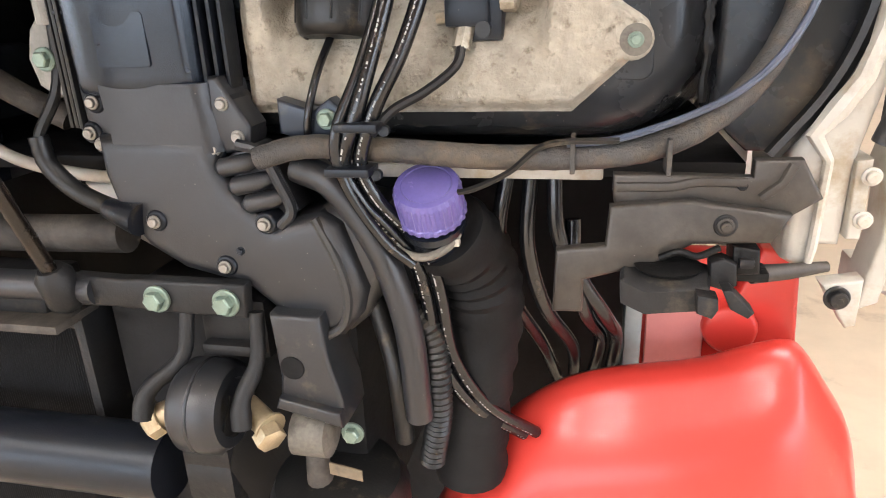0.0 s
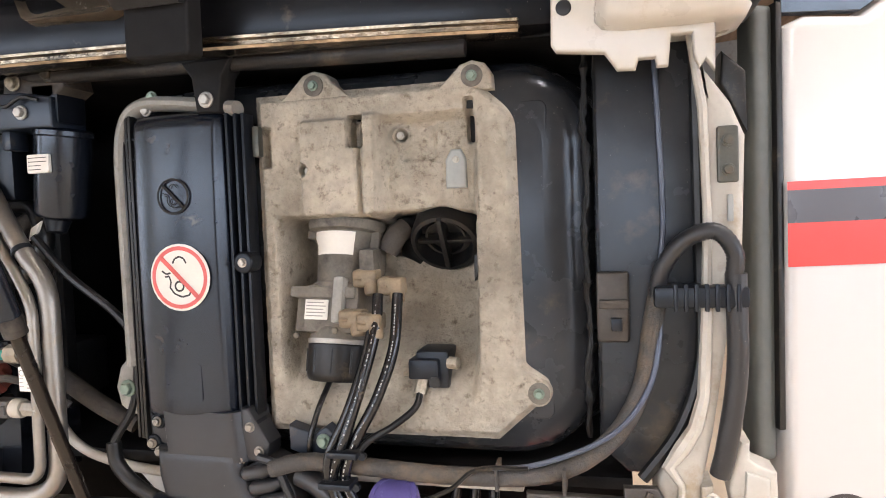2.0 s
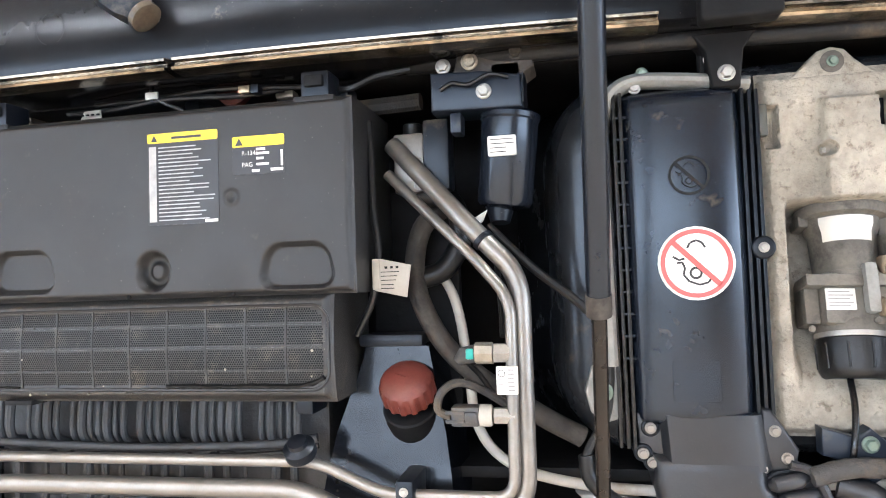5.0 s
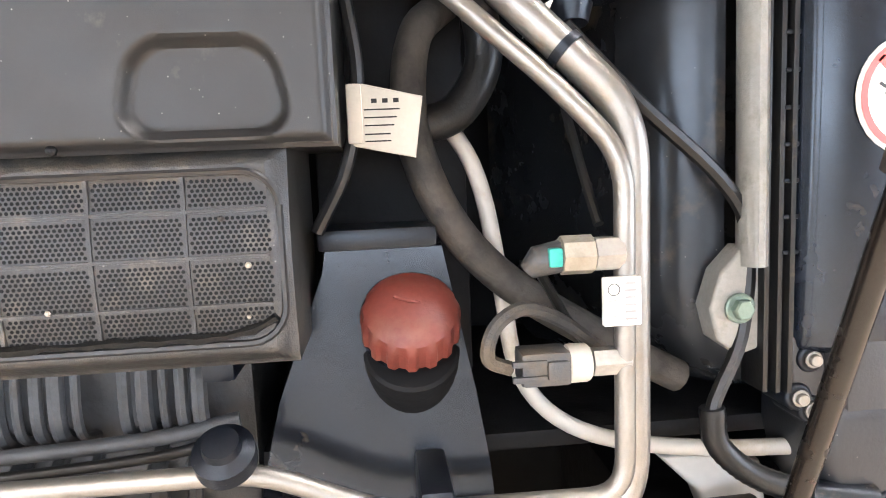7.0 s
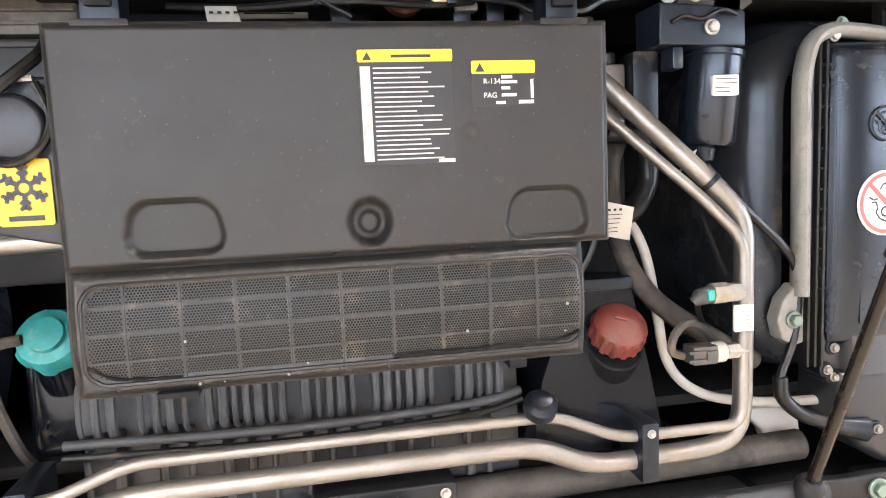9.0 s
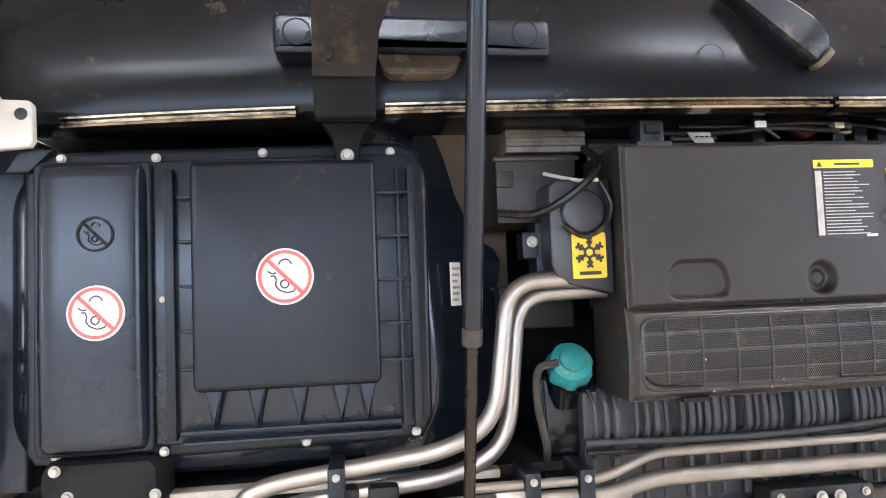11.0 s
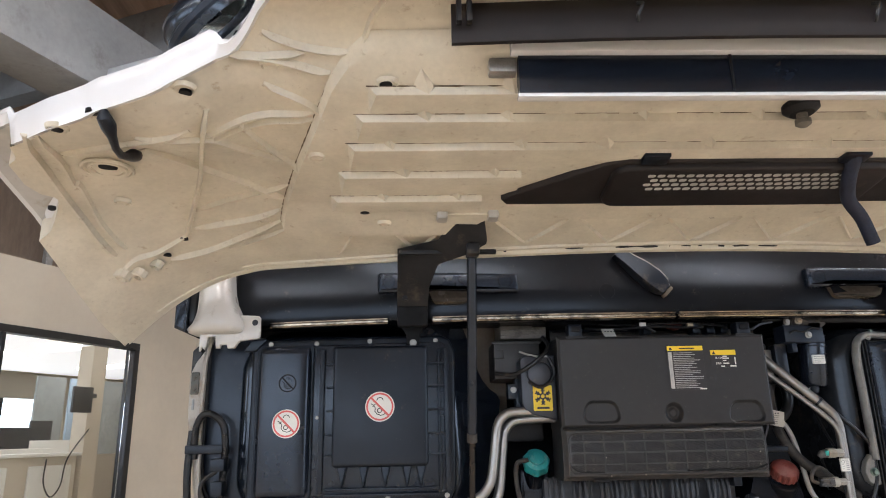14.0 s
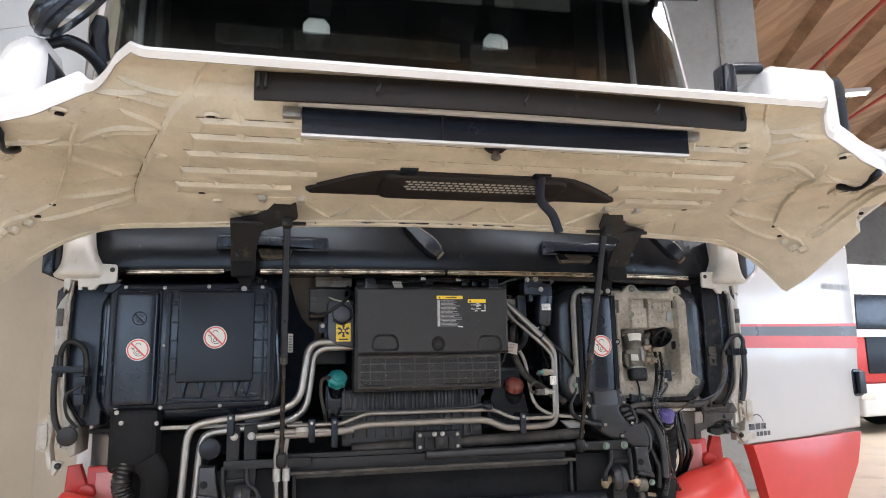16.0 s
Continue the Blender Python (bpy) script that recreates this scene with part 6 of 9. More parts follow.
bars(la, 0.022, 0.062, [1.781], -0.0615, 0.003, LABELBLACK, ragged=0.0)
bars(la, 0.066, 0.083, [1.677], -0.0615, 0.0035, PAPER, ragged=0.0)
lb = part("refrigerant_label", plate(rrect(0.103, 0.170, 1.731, 1.777, 0.002, 2), -0.0608, -0.0600, 0.0002, 1), LABELBLACK, cb, "black refrigerant label with a yellow head")
part("label_head", flat(rrect(0.103, 0.170, 1.764, 1.777, 0.002, 2), -0.0612), LABELYELLOW, lb, "yellow label head")
part("warning_triangle", flat([(0.107, 1.766), (0.117, 1.766), (0.112, 1.775)], -0.0615), LABELBLACK, lb)
text_mesh("R-134a", 0.115, -0.0614, 1.754, 0.0075, PAPER, lb)
text_mesh("PAG", 0.115, -0.0614, 1.740, 0.0075, PAPER, lb)
bars(lb, 0.134, 0.152, [1.741, 1.748, 1.754, 1.759], -0.0613, 0.003, PAPER, seed=8, ragged=0.5)
bars(lb, 0.128, 0.138, [1.7335], -0.0613, 0.003, PAPER, ragged=0)
bars(lb, 0.152, 0.168, [1.7335], -0.0613, 0.0035, PAPER, ragged=0)
part("vertical_print", flat([(0.165, 1.739), (0.168, 1.739), (0.168, 1.758), (0.165, 1.758)], -0.0613), PAPER, lb)
# snow-crystal sticker beside the box
sn = thing("climate_sticker_plate", (-0.335, 0.0, 1.62), "yellow snow-crystal sticker on a black carrier plate", "sticker")
part("carrier", plate([(-0.299, 1.608), (-0.299, 1.775), (-0.380, 1.775), (-0.391, 1.765), (-0.391, 1.655), (-0.384, 1.636), (-0.365, 1.624)], -0.018, 0.06, 0.004), CARRIER, sn, "blue-grey carrier plate")
stk = part("sticker", plate(rrect(-0.361, -0.311, 1.632, 1.697, 0.003, 3), -0.0215, -0.0195, 0.0003, 1), LABELYELLOW, sn, "yellow sticker")
bm = bmesh.new()
cx, cz = -0.336, 1.669
for k in range(6):
    a = radians(60 * k + 30)
    ex, ez = cx + 0.021 * math.cos(a), cz + 0.021 * math.sin(a)
    seg_xz((cx + 0.006 * math.cos(a), cz + 0.006 * math.sin(a)), (ex, ez), 0.0046, -0.0225, bm)
    for t in (0.55, 0.82):
        px, pz = cx + 0.021 * t * math.cos(a), cz + 0.021 * t * math.sin(a)
        for q in (0.8, -0.8):
            seg_xz((px, pz), (px + 0.006 * math.cos(a + q), pz + 0.006 * math.sin(a + q)), 0.0036, -0.0228, bm)
ring_xz(cx, cz, 0.0085, 0.0050, -0.0224, 12, bm)
part("snow_crystal", bm, LABELBLACK, stk)
bars(stk, -0.352, -0.320, [1.637], -0.0225, 0.005, LABELBLACK, ragged=0)


# ---- middle: pipes, tanks and the ribbed block ----
blk = thing("ribbed_block", (-0.09, 0.08, 1.25), "grey-black ribbed casting below the climate box", "engine casting")
part("body", box(-0.335, 0.175, 0.05, 0.38, 1.27, 1.462, 0.01), BLOCKGREY, blk)
part("ledge", sweep(smooth_path([(-0.342, 0.020, 1.392), (-0.1, 0.012, 1.388), (0.10, 0.014, 1.394), (0.168, 0.022, 1.402)]), 0.0055, 10), BLOCKGREY, blk, "weathered moulded ledge")
part("ledge", sweep(smooth_path([(-0.342, 0.014, 1.380), (-0.1, 0.006, 1.376), (0.10, 0.008, 1.383), (0.170, 0.02, 1.392)]), 0.004, 10), RUBBER, blk)
RIBS = [-0.325, -0.308, -0.292, -0.262, -0.246, -0.231, -0.216, -0.190, -0.176, -0.163, -0.150, -0.137, -0.124, -0.111, -0.085, -0.071, -0.058, -0.045, -0.032, -0.005, 0.008, 0.021, 0.034, 0.047, 0.060, 0.092, 0.105, 0.118, 0.130, 0.142]
for i, x in enumerate(RIBS):
    w_ = 0.0034 + 0.0012 * (i % 3)
    part("rib", sweep(fillet([(x, 0.050, 1.462), (x, 0.024, 1.45), (x, 0.020, 1.41), (x, 0.026, 1.394), (x, 0.05, 1.388)], 0.012), w_, 8), BLOCKGREY, blk)
    if i % 2 == 0:
        part("lower_rib", sweep([(x, 0.05, 1.372), (x, 0.034, 1.366), (x, 0.034, 1.30)], w_ * 1.2, 8), BLOCKGREY, blk)
part("clip_lug", box(0.150, 0.172, 0.0, 0.05, 1.435, 1.462, 0.004), PLASTIC, blk)

tank = thing("coolant_tank", (0.26, 0.03, 1.33), "blue-black coolant tank with a faded red screw cap", "coolant tank")
part("body", rings([[(x, y + 0.10, z), (x2, y + 0.10, z), (x2 - 0.006, y, z), (x + 0.006, y, z)] for x, x2, y, z in ((0.172, 0.352, 0.006, 1.320), (0.178, 0.349, 0.012, 1.36), (0.190, 0.342, 0.020, 1.41), (0.225, 0.325, 0.026, 1.50), (0.228, 0.322, 0.027, 1.516), (0.232, 0.318, 0.04, 1.519))]), TANKPLASTIC, tank)
part("ledge", box(0.230, 0.312, 0.012, 0.06, 1.517, 1.532, 0.004), PLASTIC, tank)
part("neck", lathe([(0.026, -0.03), (0.026, 0.012), (0.030, 0.014), (0.030, 0.02)], (0.286, 0.040, 1.444), (0, -0.70, 0.714), 24), PLASTIC_SMOOTH, tank)
part("filler_neck", lathe([(0.0345, -0.03), (0.0345, 0.004), (0.032, 0.006), (0.020, 0.006)], (0.291, 0.026, 1.440), (0, -0.67, 0.74), 32), VOID, tank, "black filler neck below the cap")
part("screw_cap", lathe([(0.030, 0.0), (0.035, 0.002), (0.035, 0.016), (0.0345, 0.021), (0.032, 0.0265), (0.027, 0.031), (0.018, 0.034), (0.006, 0.035)], (0.291, 0.022, 1.457), (0, -0.67, 0.74), 90, lobes=15, depth=0.0024), REDCAP, tank, "faded red ribbed screw cap")
part("cap_arrow", merge(None, box(-0.012, 0.012, -0.0012, 0.0012, 0.0, 0.0015, 0.0006), Matrix.Translation((0.291, -0.0014, 1.4829)) @ Matrix.Rotation(0.3, 4, "Y") @ Vector((0, -0.67, 0.74)).to_track_quat("Z", "Y").to_matrix().to_4x4()), REDCAP, tank)
bolt(tank, 0.315, 0.026, 1.413, 0.006, PLASTIC, 12)

tt = thing("washer_tank", (-0.35, 0.08, 1.38), "dark tank with a teal screw cap beside the climate box", "tank")
part("body", box(-0.395, -0.310, 0.07, 0.18, 1.36, 1.49, 0.015, 3), TANKPLASTIC, tt)
part("neck", lathe([(0.030, -0.04), (0.030, 0.0), (0.034, 0.004), (0.034, 0.01)], (-0.354, 0.075, 1.482), (0, -0.45, 0.89), 24), TANKPLASTIC, tt)
part("screw_cap", lathe([(0.031, 0.0), (0.036, 0.004), (0.036, 0.022), (0.031, 0.030), (0.020, 0.033), (0.019, 0.039), (0.008, 0.041)], (-0.352, 0.060, 1.494), (0, -0.84, 0.54), 42, lobes=7, depth=0.003), TEAL, tt, "teal seven-lobed screw cap")
part("overflow_hose", sweep(smooth_path([(-0.375, 0.03, 1.51), (-0.405, 0.03, 1.50), (-0.408, 0.03, 1.45), (-0.395, 0.04, 1.39), (-0.39, 0.06, 1.36)]), 0.006, 8), RUBBER_DUSTY, tt)


def pipe(name, pts, r, label, fl=0.04, material=ALU, cat="pipe", group="climate pipes"):
    return single(name, sweep(fillet(pts, fl, 6), r, 14), material, label, cat, group)


pipe("climate_pipe", [(0.276, 0.03, 1.772), (0.396, -0.016, 1.642), (0.4375, -0.020, 1.600), (0.4365, -0.020, 1.345), (0.405, -0.025, 1.323), (0.235, -0.03, 1.320), (0.170, -0.03, 1.352), (-0.265, -0.03, 1.350), (-0.345, -0.03, 1.328), (-0.62, -0.03, 1.322)], 0.0118, "thick dull aluminium climate pipe", 0.035)
pipe("climate_pipe", [(0.272, 0.02, 1.733), (0.385, -0.022, 1.622), (0.4265, -0.036, 1.574), (0.4245, -0.038, 1.352), (0.27, -0.035, 1.352), (0.19, -0.035, 1.387), (-0.262, -0.035, 1.386), (-0.340, -0.035, 1.356), (-0.52, -0.035, 1.356)], 0.0068, "thin dull aluminium climate pipe", 0.025)
pipe("coolant_pipe", [(-0.300, -0.005, 1.632), (-0.452, -0.005, 1.632), (-0.478, -0.005, 1.44), (-0.545, -0.005, 1.402), (-0.80, -0.005, 1.372), (-0.838, -0.005, 1.345), (-0.852, 0.0, 1.10)], 0.0125, "bright bent metal coolant pipe", 0.05, BRIGHTPIPE)
pipe("coolant_pipe", [(-0.300, 0.02, 1.615), (-0.433, 0.02, 1.612), (-0.458, 0.02, 1.40), (-0.53, 0.02, 1.360), (-0.77, 0.02, 1.338), (-0.797, 0.02, 1.318), (-0.812, 0.02, 1.10)], 0.0125, "bright bent metal coolant pipe", 0.05, BRIGHTPIPE)
pipe("white_hose", [(0.322, 0.075, 1.612), (0.350, 0.06, 1.568), (0.362, 0.05, 1.48), (0.370, 0.045, 1.405), (0.415, 0.04, 1.362), (0.505, 0.035, 1.345), (0.60, 0.03, 1.343)], 0.0065, "thin cream-white pipe bending behind the climate pipes", 0.05, WHITE_DIRTY)
for x, z0, z1 in ((0.300, 1.30, 1.372), (-0.44, 1.30, 1.375), (-0.365, 1.28, 1.375), (-0.70, 1.33, 1.40)):
    c = thing("pipe_clamp", (x, -0.02, z0), "black clamp holding the climate pipes", "clamp", group="pipe clamps")
    part("band", box(x - 0.011, x + 0.011, -0.052, 0.03, z0, z1, 0.005), PLASTIC, c)
    bolt(c, x, -0.053, z1 - 0.012, 0.005, STEEL)
single("pipe_mount", lathe([(0.014, 0.0), (0.019, 0.004), (0.019, 0.016), (0.012, 0.02), (0.011, 0.026), (0.004, 0.027)], (0.172, -0.036, 1.394), (0, -0.6, 0.8), 24), PLASTIC, "black rubber mount on the climate pipe", "pipe mount")
# pressure sensors on the thick pipe
s1 = thing("pressure_sensor", (0.41, -0.03, 1.513), "silver pressure switch with a turquoise clip on the climate pipe", "sensor")
part("nut", lathe([(0.0115, 0.0), (0.0115, 0.018)], (0.424, -0.035, 1.513), (-1, 0, 0), 6), STEEL, s1)
part("body", lathe([(0.0125, 0.0), (0.0125, 0.020), (0.010, 0.021)], (0.405, -0.035, 1.513), (-1, 0, 0), 8), BRASS, s1)
part("clip", box(0.375, 0.384, -0.0465, -0.034, 1.507, 1.519, 0.002), CYAN, s1, "turquoise locking clip")
part("plug", sweep([(0.388, -0.035, 1.513), (0.370, -0.035, 1.510), (0.364, -0.033, 1.504)], [0.0105, 0.0100, 0.006], 10), BLOCK, s1)
part("lead", sweep(smooth_path([(0.372, -0.028, 1.504), (0.385, -0.01, 1.485), (0.40, 0.0, 1.46), (0.42, 0.01, 1.437)]), 0.0035, 8), RUBBER, s1)
s2 = thing("pressure_sensor", (0.40, -0.03, 1.443), "grey plugged pressure sensor with a cream hex on the climate pipe", "sensor")
part("nut", lathe([(0.0095, 0.0), (0.0095, 0.024)], (0.428, -0.035, 1.443), (-1, 0, 0), 6), STEEL, s2)
part("body", lathe([(0.011, 0.0), (0.0125, 0.002), (0.0125, 0.014), (0.010, 0.016)], (0.402, -0.035, 1.443), (-1, 0, 0), 14), TAGPAPER, s2, "cream hexagon")
part("plug", box(0.356, 0.388, -0.047, -0.022, 1.432, 1.454, 0.003), BLOCK, s2, "dark grey plug")
for z_ in (1.436, 1.446):
    part("plug_rib", box(0.350, 0.372, -0.049, -0.045, z_, z_ + 0.004, 0.001), BLOCK, s2)
part("plug_ridge", box(0.372, 0.386, -0.050, -0.045, 1.437, 1.449, 0.002), BLOCK, s2)
part("lead", sweep(smooth_path([(0.353, -0.03, 1.44), (0.338, -0.03, 1.448), (0.343, -0.03, 1.468), (0.362, -0.025, 1.478), (0.39, -0.01, 1.466), (0.43, 0.01, 1.435)]), 0.005, 8), TAPE, s2)
lbp = thing("pipe_label", (0.43, -0.035, 1.47), "white printed paper label wrapped round the pipe", "label")
part("paper", plate(rrect(0.409, 0.433, 1.468, 1.499, 0.001, 2), -0.0470, -0.042, 0.001, 1), PAPER, lbp)
bars(lbp, 0.422, 0.432, [1.472 + 0.0045 * i for i in range(6)], -0.0474, 0.0015, FAINTPRINT, seed=5)
bars(lbp, 0.411, 0.419, [1.474, 1.479, 1.484], -0.0474, 0.001, FAINTPRINT, seed=5)
part("printed_arc", ring_xz(0.415, 1.4915, 0.004, 0.0034, -0.0474, 20), LABELGREY, lbp)
# hanging paper tag on its cable
tg = thing("cable_tag", (0.28, 0.0, 1.58), "yellowed printed tag folded round a black cable", "tag")
part("cable", sweep(smooth_path([(0.252, 0.01, 1.80), (0.258, 0.0, 1.69), (0.264, -0.002, 1.63), (0.254, -0.002, 1.575), (0.232, 0.0, 1.532)]), 0.0045, 8), RUBBER, tg)
pp = part("paper", plate([(0.262, 1.627), (0.305, 1.617), (0.299, 1.578), (0.258, 1.587)][::-1], -0.006, -0.004, 0.0006, 1), TAGPAPER, tg)
bars(pp, 0.267, 0.290, [1.589, 1.5935, 1.599, 1.604, 1.609], -0.0064, 0.0009, LABELGREY, seed=6)
for x0_ in (0.272, 0.279, 0.286):
    bars(pp, x0_, x0_ + 0.0035, [1.6135], -0.0064, 0.0028, LABELGREY, ragged=0)
part("fold", box(0.256, 0.266, -0.008, 0.004, 1.588, 1.626, 0.002), TAGPAPER, tg)
# dark hoses behind
single("coolant_hose", sweep(smooth_path([(0.335, 0.10, 1.70), (0.305, 0.06, 1.665), (0.299, 0.04, 1.60), (0.322, 0.04, 1.535), (0.366, 0.04, 1.484), (0.445, 0.04, 1.432), (0.50, 0.05, 1.40)]), 0.013, 12), RUBBER_DUSTY, "dusty black coolant hose", "hose")
single("coolant_hose", sweep(smooth_path([(0.30, 0.06, 1.71), (0.345, 0.06, 1.70), (0.356, 0.06, 1.65), (0.335, 0.055, 1.612), (0.305, 0.05, 1.60)]), 0.014, 12), RUBBER, "bent black coolant hose", "hose")
single("sensor_cable", sweep(smooth_path([(0.40, 0.0, 1.66), (0.45, 0.0, 1.609), (0.514, 0.01, 1.554), (0.535, 0.012, 1.513), (0.530, 0.01, 1.441), (0.503, 0.0, 1.388), (0.515, 0.0, 1.352)]), 0.0055, 8), RUBBER, "black taped cable drooping across the shell", "cable")
single("cable_sleeve", sweep(smooth_path([(0.503, 0.0, 1.392), (0.507, 0.0, 1.365), (0.53, -0.002, 1.342), (0.562, -0.006, 1.328), (0.600, -0.012, 1.320)]), 0.009, 10, rib=0.0006, pitch=0.005), RUBBER, "black corrugated sleeve entering the duct boot", "cable sleeve")
single("sensor_cable", sweep(smooth_path([(0.405, 0.03, 1.62), (0.412, 0.0, 1.56), (0.415, -0.02, 1.53)]), 0.0035, 8), RUBBER, "thin black sensor cable", "cable")
single("pale_bracket", plate([(0.488, 1.330), (0.520, 1.298), (0.529, 1.275), (0.560, 1.258), (0.582, 1.282), (0.577, 1.318), (0.540, 1.331)], 0.058, 0.075, 0.007, 3), WINGSKIN, "pale grey crumpled sheet bracket below the white pipe", "bracket")
# added black plate: paints the shade of the gap behind the hoses
tb = thing("gap_plate", (0.33, 0.08, 1.5), "black plate added for the shaded gap behind the coolant hoses", "backing plate")
part("plate", box(0.225, 0.345, 0.10, 0.12, 1.40, 1.72, 0.004), VOID, tb)
vb = thing("expansion_valve", (0.27, 0.05, 1.70), "small aluminium valve block where the climate pipes start", "valve")
part("block", box(0.276, 0.316, 0.035, 0.085, 1.710, 1.787, 0.004), ALU, vb)
part("cap", lathe([(0.012, 0.0), (0.013, 0.002), (0.013, 0.014), (0.010, 0.016)], (0.298, 0.055, 1.787), (0, 0, 1), 18), RUBBER, vb, "black valve head")
for z in (1.718, 1.75):
    bolt(vb, 0.308, 0.034, z, 0.005, STEEL)
part("thin_tie", lathe([(0.0135, -0.003), (0.0135, 0.003)], (0.396, -0.016, 1.642), (0.120, -0.046, -0.130), 16), PLASTIC, vb, "black cable tie")
# filter dryer drum
dr = thing("filter_drum", (0.40, 0.05, 1.66), "black cylindrical dryer drum with a white label under a bracket", "drum")
part("drum", lathe([(0.012, -0.005), (0.030, 0.0), (0.034, 0.006), (0.035, 0.105), (0.037, 0.107), (0.037, 0.113), (0.032, 0.117), (0.02, 0.118)], (0.418, 0.03, 1.685), (0.10, 0, 1), 28), PLASTIC_SMOOTH, dr)
part("bracket", plate([(0.337, 1.801), (0.337, 1.848), (0.40, 1.846), (0.446, 1.838), (0.447, 1.799)][::-1], -0.008, 0.05, 0.003), BLUEBLACK, dr, "blue-black bracket")
part("neck", box(0.405, 0.45, 0.0, 0.05, 1.805, 1.86, 0.006), PLASTIC, dr)
part("label", plate(rrect(0.404, 0.438, 1.742, 1.766, 0.002, 2), -0.0085, -0.0035, 0.001, 1), PAPER, dr, "white label")
bars(dr, 0.407, 0.436, [1.746, 1.751, 1.756, 1.761], -0.0088, 0.0009, LABELGREY, seed=2)
part("foot", sweep([(0.412, 0.03, 1.69), (0.412, 0.025, 1.665)], [0.02, 0.012], 12), PLASTIC, dr)
part("foot_label", plate([(0.376, 1.655), (0.392, 1.667), (0.398, 1.681), (0.380, 1.671)], 0.014, 0.018, 0.001, 1), PAPER, dr, "small torn white label")
bolt(dr, 0.402, -0.009, 1.820, 0.009, STEEL)
bolt(dr, 0.352, 0.0, 1.857, 0.009, STEEL)
part("mount_ear", plate([(0.36, 1.835), (0.37, 1.872), (0.455, 1.885), (0.462, 1.85), (0.44, 1.835)][::-1], 0.0, 0.05, 0.004), RUBBER_DUSTY, dr, "dirty mounting ear")
bolt(dr, 0.441, -0.001, 1.867, 0.010, RUBBER_DUSTY, 12)
bolt(dr, 0.385, -0.001, 1.86, 0.010, BRASS, 12)
part("wire", sweep(smooth_path([(0.35, -0.012, 1.825), (0.365, -0.014, 1.832), (0.385, -0.016, 1.828), (0.41, -0.016, 1.838), (0.432, -0.012, 1.834)]), 0.0025, 6), RUBBER, dr)
part("valve", box(0.318, 0.352, 0.02, 0.06, 1.71, 1.80, 0.006), PLASTIC, dr)
part("plug", box(0.358, 0.372, 0.0, 0.03, 1.775, 1.80, 0.003), BLUEBLACK, dr)
# control box beside the climate box
fb = thing("control_unit", (-0.38, 0.08, 1.69), "dark grey control unit with looped cables", "control unit")
part("lower_box", box(-0.452, -0.325, 0.05, 0.2, 1.72, 1.825, 0.006), BOXPLASTIC, fb)
part("upper_box", box(-0.43, -0.30, 0.07, 0.22, 1.832, 1.905, 0.006), ACTGREY, fb, "grey upper box")
for i in range(4):
    part("box_rib", box(-0.428, -0.302, 0.065, 0.075, 1.842 + 0.014 * i, 1.846 + 0.014 * i, 0.001), ACTGREY, fb)
part("box_lug", box(-0.452, -0.425, 0.045, 0.06, 1.775, 1.80, 0.003), BOXPLASTIC, fb)
part("box_lug", box(-0.385, -0.345, 0.045, 0.06, 1.735, 1.76, 0.003), BOXPLASTIC, fb)
part("lid_lip", box(-0.456, -0.321, 0.046, 0.06, 1.815, 1.822, 0.002), BOXPLASTIC, fb)
part("round_plug", plate(disc_xz(-0.342, 1.727, 0.033), -0.027, 0.06, 0.006), CARRIER, fb, "blue-grey round cover")
part("cable", sweep(smooth_path([(-0.45, 0.04, 1.735), (-0.41, 0.0, 1.728), (-0.375, -0.025, 1.742), (-0.335, -0.03, 1.772), (-0.312, -0.01, 1.80), (-0.318, 0.03, 1.83)]), 0.006, 8), RUBBER, fb)
part("cable", sweep(smooth_path([(-0.372, -0.026, 1.708), (-0.345, -0.031, 1.692), (-0.314, -0.031, 1.706), (-0.303, -0.03, 1.735), (-0.315, -0.025, 1.768)]), 0.004, 8), RUBBER, fb)
part("clip_wire", sweep([(-0.385, 0.02, 1.79), (-0.365, -0.01, 1.778), (-0.345, -0.022, 1.772), (-0.318, -0.022, 1.773)], 0.003, 6), INTERIORGREY, fb)
part("stalk", box(-0.40, -0.37, 0.03, 0.08, 1.62, 1.72, 0.004), PLASTIC, fb)
part("stalk", box(-0.42, -0.385, 0.03, 0.07, 1.665, 1.705, 0.003), PLASTIC, fb)
bolt(fb, -0.405, 0.03, 1.69, 0.008, STEEL)
single("heater_block", box(-0.44, -0.315, 0.12, 0.4, 1.555, 1.625, 0.006), CHASSIS, "dusty black block behind the coolant pipes", "block")
# small things in the gap under the scuttle
gp_ = thing("gap_harness", (0.0, 0.1, 1.83), "black wiring with plugs in the gap above the climate box", "wiring")
part("loom", sweep(smooth_path([(-0.28, 0.12, 1.845), (-0.1, 0.10, 1.84), (0.1, 0.11, 1.842), (0.30, 0.10, 1.845)]), 0.012, 8), TAPE, gp_)
part("plug", lathe([(0.024, 0.0), (0.026, 0.002), (0.026, 0.012), (0.016, 0.015), (0.012, 0.011), (0.003, 0.011)], (0.052, 0.05, 1.868), (0, -1, 0.2), 24), REDCAP, gp_, "dark red round plug")
part("plug", box(0.112, 0.138, 0.04, 0.06, 1.850, 1.860, 0.003), TAGPAPER, gp_, "cream plug")
